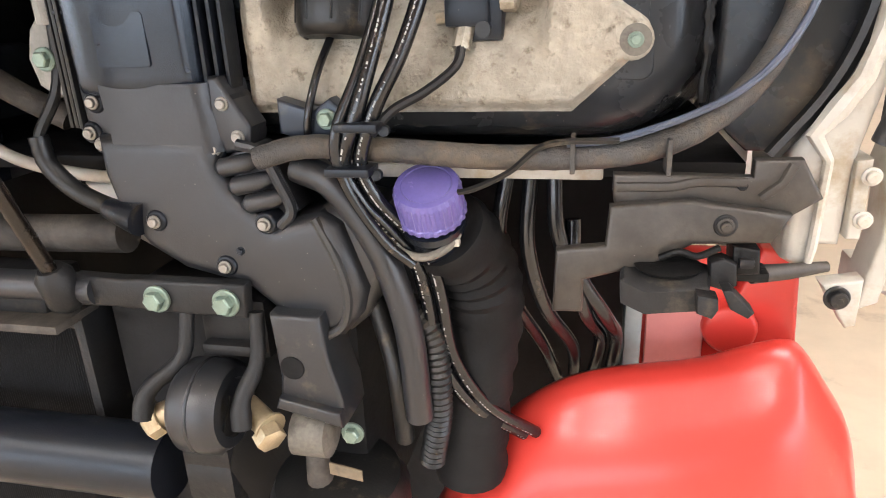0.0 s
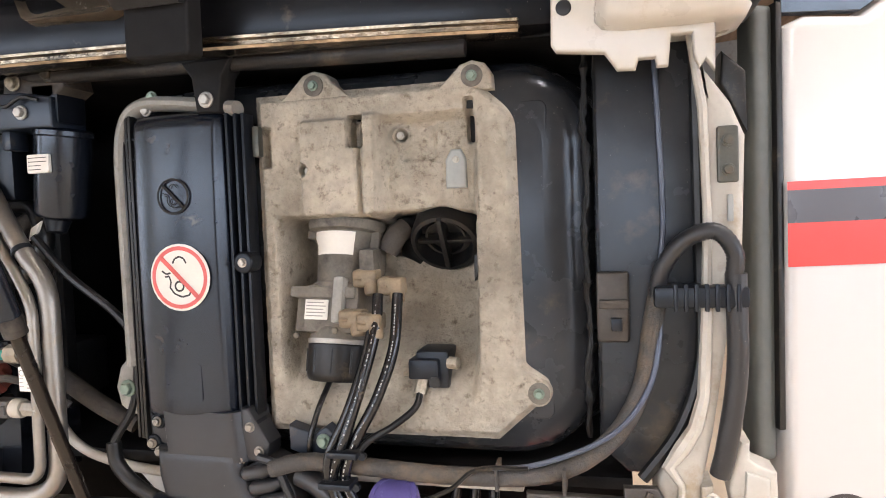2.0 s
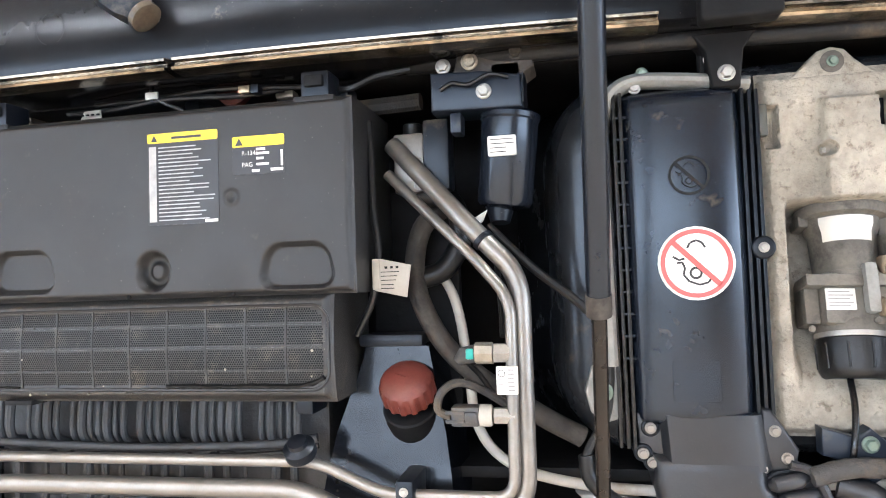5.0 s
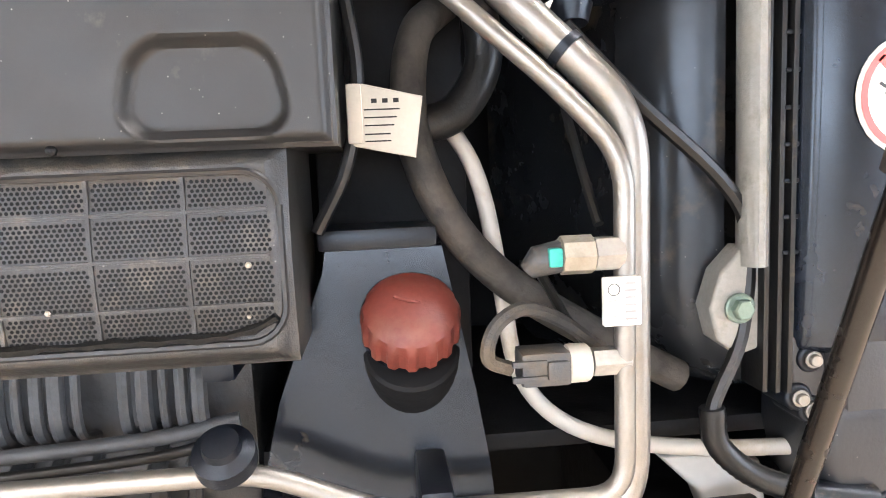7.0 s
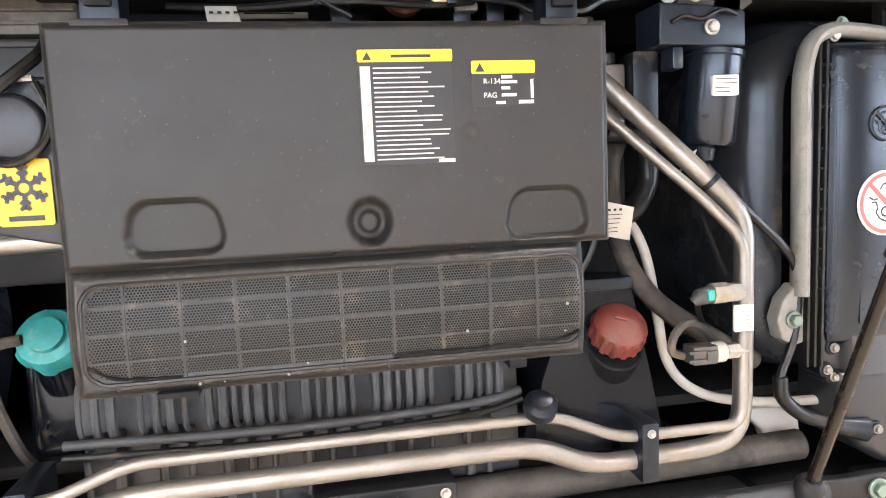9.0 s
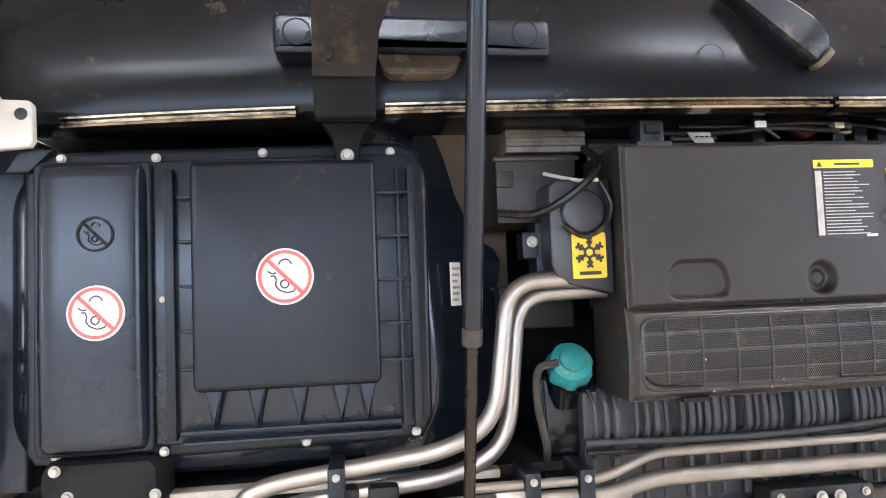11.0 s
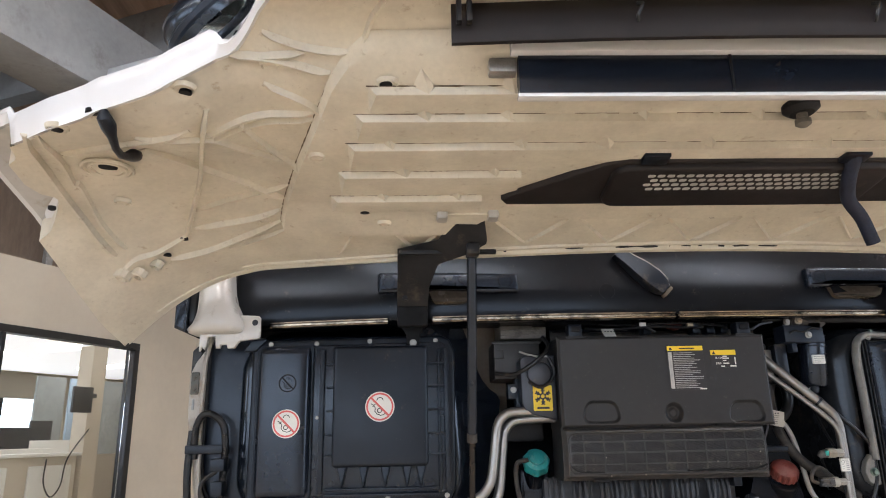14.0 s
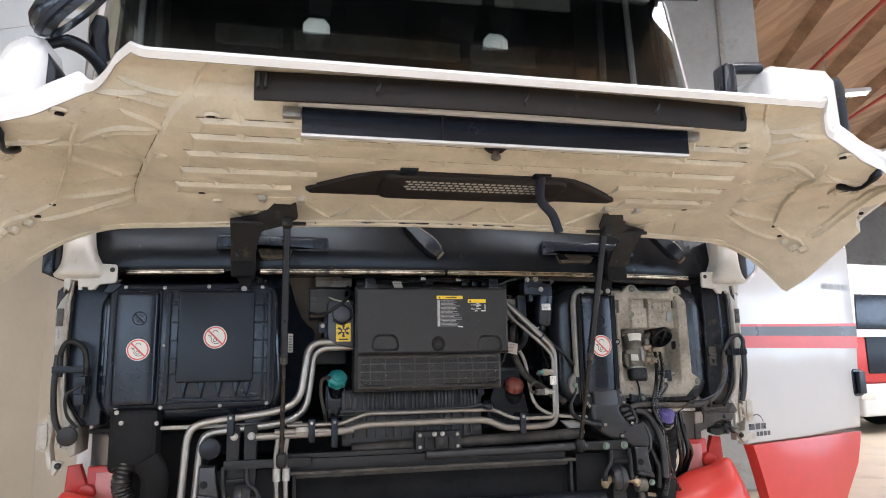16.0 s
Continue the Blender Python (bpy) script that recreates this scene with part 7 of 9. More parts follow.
lab_ = [[(-0.160, 0.012, 1.848), (-0.128, 0.004, 1.846), (-0.128, 0.0055, 1.846), (-0.160, 0.0135, 1.848)], [(-0.158, 0.004, 1.836), (-0.125, 0.002, 1.835), (-0.125, 0.0035, 1.835), (-0.158, 0.0055, 1.836)], [(-0.155, -0.006, 1.826), (-0.122, -0.002, 1.825), (-0.122, -0.0005, 1.825), (-0.155, -0.0045, 1.826)], [(-0.156, -0.003, 1.815), (-0.121, -0.008, 1.814), (-0.121, -0.0065, 1.814), (-0.156, -0.0015, 1.815)]]
part("label", rings(lab_), TAGPAPER, gp_, "crumpled white paper label")
for k_ in range(4):
    part("label", box(-0.154 + 0.008 * k_, -0.150 + 0.008 * k_, -0.0025, 0.0, 1.8375, 1.8395, 0.0003), LABELGREY, gp_)
part("backing_panel", box(-0.28, 0.02, 0.12, 0.13, 1.78, 1.89, 0.003), BLUEBLACK, gp_, "grey panel behind the wiring")
part("label", box(-0.135, -0.055, 0.112, 0.118, 1.858, 1.884, 0.001), PAPER, gp_, "white printed label")
bars(gp_, -0.13, -0.06, [1.863, 1.870, 1.877], 0.1118, 0.0016, LABELGREY, seed=9)
for x in (-0.03, 0.11, 0.15, 0.19):
    part("plug", box(x, x + 0.022, 0.05, 0.09, 1.838, 1.862, 0.003), PLASTIC, gp_)
part("lead", sweep(smooth_path([(0.20, 0.0, 1.85), (0.235, -0.02, 1.835), (0.27, -0.01, 1.85), (0.31, 0.0, 1.858)]), 0.004, 6), RUBBER, gp_)


# loose wiring above the climate box
for pts, r in (([(-0.20, 0.03, 1.852), (-0.12, 0.012, 1.846), (-0.02, 0.006, 1.852), (0.07, 0.010, 1.849), (0.13, 0.03, 1.858)], 0.0042),
               ([(-0.16, 0.035, 1.862), (-0.06, 0.018, 1.858), (0.04, 0.016, 1.862), (0.16, 0.022, 1.856), (0.20, 0.04, 1.850)], 0.0036),
               ([(-0.055, 0.012, 1.868), (-0.048, 0.004, 1.858), (-0.030, 0.006, 1.846), (-0.010, 0.014, 1.838)], 0.003)):
    single("loose_cable", sweep(smooth_path(pts), r, 8), RUBBER, "loose black cable above the climate box", "cable", group="loose cables")
tie = thing("cable_end_tag", (-0.046, 0.0, 1.85), "small white tag tied to the loose cables", "tag")
part("paper", box(-0.056, -0.038, -0.001, 0.003, 1.852, 1.862, 0.001), PAPER, tie)
part("band", lathe([(0.0058, -0.002), (0.0058, 0.002)], (-0.047, 0.007, 1.852), (1, 0, 0.1), 10), PLASTIC, tie)
oc = thing("cable_connector", (0.09, 0.01, 1.85), "dull orange two-way connector on the loose cables", "connector")
part("housing", box(0.078, 0.094, 0.002, 0.018, 1.850, 1.860, 0.002), YELLOWBOLT, oc)
part("socket", box(0.0942, 0.106, 0.003, 0.017, 1.849, 1.861, 0.002), PLASTIC, oc)

# ---- driver-side shell: filter duct, foam moulding, actuator ----
du = thing("intake_duct", (0.66, 0.0, 1.22), "black air intake duct with a curved lower elbow", "air duct")

part("cover", relief(0.560, 0.686, 1.428, 1.802, 44, 60, -0.021, 0.03, crowned(0.560, 0.686, 1.428, 1.802, 0.010)), PLASTIC_SMOOTH, du, "smooth black filter cover", sharp=60)
nospray(du, 0.630, 1.606, 0.0405, -0.0205)
nospray(du, 0.627, 1.703, 0.0235, -0.0205, ring=LABELGREY, ground=None, ink=LABELGREY)
part("moulded_field", plate(rrect(0.60, 0.650, 1.455, 1.50, 0.003), -0.0188, -0.010, 0.0003, 1), PLASTIC_SMOOTH, du)
for i, x in enumerate((0.541, 0.549, 0.556)):
    part("sealing_rib", box(x, x + 0.004, 0.0 - 0.003 * i, 0.03, 1.40, 1.805, 0.001), RUBBER, du)
for i in range(12):
    part("web", box(0.552, 0.566, -0.004, 0.02, 1.50 + 0.025 * i, 1.503 + 0.025 * i, 0.0008), PLASTIC, du)
for i, x in enumerate((0.688, 0.697, 0.705)):
    part("side_rib", box(x, x + 0.004, -0.002 + 0.004 * i, 0.03, 1.415, 1.80, 0.001), PLASTIC, du)
for x, z in ((0.704, 1.621),):
    part("lug", plate(disc_xz(x, z, 0.013), -0.004, 0.02, 0.003), PLASTIC, du)
    bolt(du, x, -0.004, z, 0.0055, STEEL, 12)
part("side_tab", box(0.712, 0.721, 0.018, 0.03, 1.748, 1.785, 0.002), OLIVE, du)
# pale flange that frames the duct at top and side
part("pale_flange", squash(sweep(fillet([(0.537, 0.012, 1.492), (0.535, 0.012, 1.785), (0.560, 0.012, 1.822), (0.62, 0.012, 1.818), (0.70, 0.012, 1.806)], 0.05, 8), 0.0095, 12), 1, 0.016, 1.5), ACTGREYPALE, du, "pale metal flange")
part("flange_foot", plate([(0.505, 1.462), (0.511, 1.438), (0.528, 1.426), (0.547, 1.432), (0.547, 1.505), (0.530, 1.506), (0.513, 1.488)][::-1], 0.008, 0.03, 0.003), ACTGREYPALE, du, "pale flange foot")
bolt(du, 0.526, 0.006, 1.462, 0.0105, GREENBOLT)
for x, z, m_ in ((0.585, 1.828, GREENBOLT), (0.576, 1.812, STEEL), (0.680, 1.816, STEEL), (0.660, 1.838, STEEL)):
    bolt(du, x, 0.006, z, 0.007, m_, 6 if m_ == GREENBOLT else 12)
part("top_bracket", plate(rrect(0.650, 0.676, 1.815, 1.862, 0.008), 0.012, 0.03, 0.003), VOID, du)
# upper neck and elbow
part("neck", rings([[(0.590 + b * 0.5, y, 1.380), (0.698 - b, y, 1.380), (0.690 - b, y, 1.440), (0.586 + b * 0.5, y, 1.440)] for y, b in ((0.03, -0.02), (-0.008, 0.0), (-0.0155, 0.012))]), PLASTIC_DUSTY, du)
part("neck_flange", plate([(0.560, 1.440), (0.562, 1.405), (0.572, 1.375), (0.60, 1.372), (0.60, 1.445)], -0.002, 0.03, 0.003), PLASTIC_DUSTY, du)
part("pocket_rim", sweep(smooth_path([(0.716, -0.012, 1.388), (0.738, -0.012, 1.380), (0.752, -0.012, 1.352), (0.760, -0.012, 1.328), (0.748, -0.014, 1.314)]), 0.0052, 8), PLASTIC_DUSTY, du)
part("pocket_back", plate([(0.692, 1.37), (0.72, 1.388), (0.742, 1.378), (0.762, 1.325), (0.745, 1.312), (0.70, 1.33)][::-1], 0.0, 0.03, 0.003), PLASTIC_DUSTY, du)
EL = [(0.576, 1.395), (0.576, 1.359), (0.585, 1.321), (0.609, 1.288), (0.645, 1.266), (0.706, 1.252), (0.739, 1.224), (0.765, 1.202), (0.797, 1.204), (0.818, 1.229), (0.826, 1.255), (0.805, 1.317), (0.785, 1.327), (0.745, 1.316), (0.713, 1.338), (0.696, 1.366), (0.690, 1.395)]
part("elbow", plate(EL, -0.018, 0.06, 0.016, 5), PLASTIC_DUSTY, du, "dusty curved lower elbow")
part("outlet", plate([(0.748, 1.312), (0.790, 1.330), (0.822, 1.322), (0.850, 1.296), (0.842, 1.262), (0.822, 1.222), (0.80, 1.203), (0.77, 1.22)][::-1], -0.004, 0.09, 0.014, 4), OUTLETPLASTIC, du, "dusty wedge-shaped outlet")
part("outlet_lip", sweep(smooth_path([(0.782, -0.014, 1.322), (0.800, -0.017, 1.285), (0.808, -0.018, 1.250), (0.802, -0.019, 1.222), (0.785, -0.020, 1.209)]), 0.0045, 8), OUTLETPLASTIC, du, "rounded lip of the outlet")
for i, (x, z) in enumerate(((0.716, 1.371), (0.726, 1.354), (0.737, 1.338))):
    part("finger", sweep([(x - 0.020, -0.010, z - 0.006), (x - 0.016, -0.013, z - 0.004), (x + 0.008, -0.012, z + 0.001), (x + 0.016, -0.006, z + 0.003)], [0.006, 0.0088, 0.0085, 0.006], 12), PLASTIC_DUSTY, du)
part("side_gusset", plate([(0.692, 1.445), (0.702, 1.445), (0.728, 1.402), (0.724, 1.380), (0.700, 1.378), (0.690, 1.40)], -0.006, 0.025, 0.004), PLASTIC_DUSTY, du)
part("cable_boot", sweep([(0.612, -0.02, 1.318), (0.590, -0.015, 1.322), (0.572, -0.01, 1.325)], [0.016, 0.013, 0.010], 12), PLASTIC, du)
for x, z in ((0.575, 1.424), (0.566, 1.396), (0.576, 1.386), (0.704, 1.422), (0.715, 1.393), (0.690, 1.382), (0.737, 1.318), (0.627, 1.317), (0.692, 1.275), (0.772, 1.215)):
    yb = -0.006 if z > 1.35 else -0.022
    part("lug", plate(disc_xz(x, z, 0.0105, 16), yb + 0.001, 0.03, 0.003), PLASTIC, du)
    part("bolt_well", ring_xz(x, z, 0.0078, 0.0030, yb + 0.0005, 20), VOID, du)
    bolt(du, x, yb, z, 0.0060, ALU, 12)
bolt(du, 0.708, -0.018, 1.290, 0.004, PLASTIC, 12)


# beige foam moulding with its pits
def foam_sides(z):
    b = 1.030 + 0.006 * (1.82 - z) / 0.4
    if z < 1.50:
        b += 0.026 * sstep(1.50, 1.475, z)
    if z < 1.462:
        b -= 0.058 * (1.462 - z) / 0.052
    if z > 1.76:
        b -= 0.045 * sstep(1.76, 1.83, z) ** 1.5
    return 0.712, b


def foam_front(x, z):
    # deep pocket for the actuator, its floor rising towards the lower edge
    deep = 0.085 * sstep(1.436, 1.575, z)
    e = deep * inbox(x, z, 0.742, 0.978, 1.42, 1.668, 0.008)
    e += 0.006 * inbox(x, z, 0.905, 0.978, 1.50, 1.60, 0.02)
    # sunken field at the upper end, raised block and column beside it
    e += 0.021 * inbox(x, z, 0.872, 0.984, 1.664, 1.784, 0.006)
    e += 0.006 * inbox(x, z, 0.893, 0.935, 1.735, 1.778, 0.004)
    e -= 0.010 * inbox(x, z, 0.777, 0.846, 1.668, 1.786, 0.0025)
    e -= 0.004 * inbox(x, z, 0.777, 0.815, 1.668, 1.786, 0.006)
    e -= 0.010 * inbox(x, z, 0.852, 0.869, 1.665, 1.790, 0.003)
    e += 0.030 * inbox(x, z, 0.836, 0.854, 1.752, 1.789, 0.0015)
    e += 0.016 * inbox(x, z, 0.975, 0.984, 1.752, 1.800, 0.002)
    e += 0.018 * inbox(x, z, 0.721, 0.733, 1.735, 1.782, 0.002)
    for bx, bz, br in ((0.780, 1.728, 0.0062), (0.893, 1.765, 0.006)):
        q = math.hypot(x - bx, z - bz)
        e += 0.014 * sstep(br + 0.001, br - 0.001, q) - 0.004 * math.exp(-((q - br - 0.003) / 0.002) ** 2)
    # dark hollow beside the round cap
    e += 0.06 * sstep(0.046, 0.036, math.hypot((x - 0.936) / 1.0, (z - 1.640) / 0.9)) + 0.045 * inbox(x, z, 0.862, 0.925, 1.622, 1.672, 0.006)
    edge = min(x - 0.712, foam_sides(z)[1] - x, z - 1.408, 1.822 - z)
    rough = 0.0016 * noise.noise(Vector((x * 60, z * 60, 0))) + 0.0009 * noise.noise(Vector((x * 190, z * 190, 3)))
    return e + 0.010 * (1 - sstep(0.0, 0.012, edge)) + rough


FY = 0.024
fm = thing("foam_moulding", (0.87, 0.03, 1.41), "dirty beige foam insulation moulding bolted to the shell", "insulation")
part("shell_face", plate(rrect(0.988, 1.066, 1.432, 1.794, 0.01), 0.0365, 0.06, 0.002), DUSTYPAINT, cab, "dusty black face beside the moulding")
part("foam", relief(0.712, 1.06, 1.408, 1.822, 210, 250, FY, 0.19, foam_front, xr=foam_sides), FOAM, fm, sharp=60)
for sx0, sx1, sz0, sz1, sy in ((0.837, 0.853, 1.753, 1.788, 0.048), (0.976, 0.983, 1.753, 1.799, 0.052)):
    part("slot", plate(rrect(sx0, sx1, sz0, sz1, 0.002), sy, sy + 0.006, 0.001), VOID, fm, "dark slot in the foam")
for x, z in ((0.793, 1.828), (0.985, 1.824), (1.050, 1.465)):
    er = 0.045 if x < 0.9 else 0.024
    ear = [(x - 0.045, z - 0.016), (x + er, z - 0.016), (x + min(er, 0.026) - 0.002, z + 0.002), (x + 0.014, z + 0.014), (x, z + 0.018), (x - 0.014, z + 0.014), (x - 0.026, z + 0.002)] if z > 1.6 else disc_xz(x - 0.002, z, 0.0165, 20)
    part("foam_ear", plate(ear, FY + 0.001, 0.06, 0.004), FOAM, fm)
    part("washer", lathe([(0.0125, 0.0), (0.0125, 0.0015), (0.010, 0.002)], (x, FY + 0.001, z), (0, -1, 0), 20), ACTGREY, fm)
    bolt(fm, x, FY - 0.001, z, 0.006, GREENBOLT)
for x, z in ((0.780, 1.728), (0.893, 1.765)):
    bolt(fm, x, FY + (0.004 if x < 0.8 else 0.020), z, 0.0045, STEEL, 12)
part("white_tab", plate([(0.947, 1.700), (0.947, 1.733), (0.954, 1.745), (0.966, 1.745), (0.972, 1.733), (0.972, 1.700)][::-1], FY + 0.016, 0.07, 0.003), GREYSEAL, fm, "white plastic tab")
bolt(fm, 0.960, FY + 0.016, 1.733, 0.004, STEEL, 12)
# round black cap with a cross and a standing blade, turned down and out of the hollow
cap_m = Matrix.Translation((0.936, 0.078, 1.642)) @ Vector((0, -0.80, -0.60)).to_track_quat("Z", "Y").to_matrix().to_4x4()
cp = part("round_cap", merge(None, lathe([(0.043, -0.03), (0.043, 0.008), (0.041, 0.014), (0.036, 0.015), (0.034, 0.004), (0.031, -0.004), (0.004, -0.006)], (0, 0, 0), (0, 0, 1), 36), cap_m), RUBBER, fm, "black hollow cap with a cross handle")
part("cap_ring", merge(None, lathe([(0.026, -0.006), (0.026, 0.003), (0.023, 0.003), (0.023, -0.006)], (0, 0, 0), (0, 0, 1), 30), cap_m), RUBBER, cp)
part("cap_bar", merge(None, box(-0.034, 0.034, -0.0025, 0.0025, -0.006, 0.009, 0.001), cap_m), RUBBER, cp)
part("cap_blade", merge(None, box(-0.003, 0.003, -0.036, 0.040, -0.006, 0.020, 0.001), cap_m), RUBBER, cp)
part("black_patch", plate([(0.862, 1.668), (0.878, 1.672), (0.895, 1.664), (0.905, 1.668), (0.905, 1.62), (0.893, 1.606), (0.882, 1.612), (0.868, 1.618)][::-1], 0.105, 0.16, 0.006), TAR, fm, "rough black patch in the foam hollow")
part("hanging_lug", plate([(0.976, 1.622), (0.984, 1.624), (0.982, 1.598), (0.976, 1.590)][::-1], 0.045, 0.07, 0.002), RUBBER, fm)

ac = thing("valve_actuator", (0.805, 0.03, 1.46), "grey pneumatic actuator with tan fittings and printed labels", "actuator")
A0, A1 = Vector((0.8085, 0.078, 1.660)), Vector((0.8020, 0.034, 1.469))
AX = (A1 - A0).normalized()
am = Matrix.Translation(A0) @ AX.to_track_quat("Z", "Y").to_matrix().to_4x4()


def act_round(profile, seg=32):
    return lathe(profile, A0, AX, seg)


def act_box(x0, x1, front, back, h0, h1, bev=0.003):
    """A block in the actuator's own axes: x, towards the front, along the axis."""
    side = Vector((1, 0, 0)) - AX * AX.x
    side.normalize()
    out = side.cross(AX).normalized()
    out = out if out.y < 0 else -out
    m = Matrix(((side.x, -out.x, AX.x, A0.x), (side.y, -out.y, AX.y, A0.y), (side.z, -out.z, AX.z, A0.z), (0, 0, 0, 1)))
    return merge(None, box(x0, x1, -front, back, h0, h1, bev), m)


part("head_flange", act_round([(0.034, -0.004), (0.049, -0.002), (0.050, 0.004), (0.048, 0.010), (0.040, 0.012)]), ACTGREY, ac, "round top flange")
part("head", act_round([(0.040, 0.008), (0.0395, 0.022), (0.036, 0.030), (0.0335, 0.072), (0.036, 0.082)]), ACTGREY, ac, "grey motor head")
for dx in (-0.043, 0.041):
    part("head_lug", act_box(dx - 0.006, dx + 0.006, 0.014, 0.02, 0.006, 0.062 if dx > 0 else 0.02), ACTGREY, ac)
bm = bmesh.new()
lbl = [[bm.verts.new(am @ (Matrix.Rotation(a, 3, "Z") @ Vector((0, r_, h_)))) for r_, h_ in ((0.0404, 0.014), (0.0402, 0.022), (0.0368, 0.030), (0.0358, 0.042))] for a in (radians(-44 + 9.6 * k) for k in range(10))]
if (am.to_3x3() @ Vector((0, 1, 0))).y > 0:
    c0 = am @ Vector((0, 0, 0))
    for col_ in lbl:
        for v in col_:
            q = am.inverted() @ v.co
            v.co = am @ Vector((q.x, -q.y, q.z))
for p, q in zip(lbl, lbl[1:]):
    for k in range(3):
        bm.faces.new((p[k], q[k], q[k + 1], p[k + 1]))
part("head_label", bm, PAPER, ac, "worn white head label")
part("middle_block", act_box(-0.036, 0.034, 0.034, 0.03, 0.078, 0.138, 0.008), ACTGREY, ac)
part("side_rail", act_box(-0.052, -0.036, 0.020, 0.02, 0.084, 0.136), ACTGREY, ac)
part("collar", act_round([(0.030, 0.074), (0.0375, 0.076), (0.0375, 0.088), (0.030, 0.090)]), ACTGREY, ac)
part("rail_ear", act_box(-0.054, 0.030, 0.039, 0.01, 0.082, 0.096, 0.004), ACTGREY, ac)
part("front_column", act_box(0.004, 0.018, 0.046, 0.0, 0.070, 0.126, 0.005), ACTGREYPALE, ac, "pale front column")
for x, h in ((-0.048, 0.132), (0.011, 0.122)):
    part("screw", lathe([(0.0036, 0.0), (0.0036, 0.004), (0.0022, 0.005)], A0 + AX * h + Vector((x, -0.044 if x > 0 else -0.022, -0.002)), (0, -1, -0.2), 12), ACTGREY, ac)
part("block_label", act_box(-0.034, -0.004, 0.0348, -0.03, 0.098, 0.122, 0.0004), PAPER, ac, "white block label with small print")
for k in range(5):
    part("print_line", act_box(-0.032, -0.010 + 0.003 * (k % 2), 0.0352, -0.03, 0.101 + 0.004 * k, 0.1023 + 0.004 * k, 0), FAINTPRINT, ac)
part("waist", act_round([(0.030, 0.128), (0.035, 0.130), (0.0365, 0.142), (0.0365, 0.146)]), ACTGREY, ac)
part("clamp_band", act_round([(0.036, 0.1435), (0.0385, 0.144), (0.0385, 0.1495), (0.036, 0.150)]), STEEL, ac, "bright clamp band")
part("bottom_cup", act_round([(0.036, 0.149), (0.038, 0.151), (0.0375, 0.186), (0.0345, 0.193), (0.031, 0.195), (0.030, 0.1935), (0.003, 0.1935)]), RUBBER, ac, "black bottom cup")
for k in range(10):
    a = 2 * math.pi * k / 10
    part("cup_rib", sweep([am @ Vector((0.0378 * math.cos(a), 0.0378 * math.sin(a), 0.156)), am @ Vector((0.0372 * math.cos(a), 0.0372 * math.sin(a), 0.184))], 0.0014, 6), RUBBER, ac)
for x, y, z in ((0.848, 0.036, 1.597), (0.882, 0.028, 1.588), (0.838, 0.012, 1.552), (0.862, 0.006, 1.549)):
    b_ = part("fitting", box(x - 0.017, x + 0.013, y - 0.011, y + 0.013, z - 0.010, z + 0.010, 0.004, 3), TANFIT, ac, "dull tan plastic fitting")
    part("hexagon", lathe([(0.0115, -0.005), (0.0125, -0.003), (0.0125, 0.005), (0.0105, 0.007)], (x - 0.010, y, z), (1, 0, -0.1), 6), TANFIT, b_)
    part("collar", lathe([(0.009, 0.0), (0.009, 0.012), (0.0075, 0.014)], (x + 0.005, y - 0.004, z - 0.006), (0.15, -0.3, -1), 12), TANFIT, b_)
part("link_arm", box(0.838, 0.858, 0.03, 0.06, 1.585, 1.632, 0.005), ACTGREY, ac)
part("cable_boot", sweep(smooth_path([(0.862, 0.07, 1.625), (0.872, 0.075, 1.645), (0.882, 0.085, 1.655)]), [0.013, 0.0135, 0.014] + [0.014] * 10, 12), RUBBER_DUSTY, ac, "dusty cable boot")


rnd_print = random.Random(31)


def hose(name, pts, r, label, material=HOSE, stripe=True, group=""):
    """A flexible line; stripe lays a broken pale printed line on its front."""
    h = thing(name, pts[len(pts) // 2], label, "hose", group=group)
    path = smooth_path(pts, 6)
    part("tube", sweep(path, r, 10), material, h)
    if stripe:
        bm = bmesh.new()
        acc = 0.0
        for i in range(1, len(path) - 1):
            d = (path[i + 1] - path[i]).normalized()
            side = d.cross(Vector((0, -1, 0)))
            if side.length < 0.3:
                continue
            side.normalize()
            out = side.cross(d).normalized()
            out = out if out.y < 0 else -out
            acc += (path[i + 1] - path[i]).length
            for k in range(3):
                if rnd_print.random() < 0.45:
                    continue
                a = path[i].lerp(path[i + 1], k / 3) + out * (r + 0.0004)
                b = a + d * rnd_print.uniform(0.0008, 0.003)
                bm.faces.new([bm.verts.new(v) for v in (a - side * 0.0007, b - side * 0.0007, b + side * 0.0007, a + side * 0.0007)])
        if len(bm.faces):
            part("printed_line", bm, FAINTPRINT, h)["kind"] = "stuff"
    return h


hose("air_line", [(0.868, 0.012, 1.580), (0.868, -0.002, 1.54), (0.857, -0.016, 1.49), (0.837, -0.033, 1.422), (0.821, -0.033, 1.378), (0.830, -0.028, 1.346), (0.850, -0.016, 1.316), (0.868, -0.004, 1.284), (0.876, 0.004, 1.240), (0.884, 0.012, 1.175), (0.914, 0.035, 1.108), (0.960, 0.075, 1.052)], 0.0065, "black air line with pale print from the actuator", group="air lines")
hose("air_line", [(0.890, 0.018, 1.580), (0.889, -0.002, 1.52), (0.872, -0.018, 1.465), (0.850, -0.028, 1.422), (0.834, -0.028, 1.378), (0.843, -0.023, 1.346), (0.863, -0.011, 1.316), (0.881, 0.001, 1.284), (0.889, 0.009, 1.240), (0.897, 0.017, 1.175), (0.927, 0.040, 1.108), (0.973, 0.080, 1.052)], 0.0065, "black air line with pale print from the actuator", group="air lines")
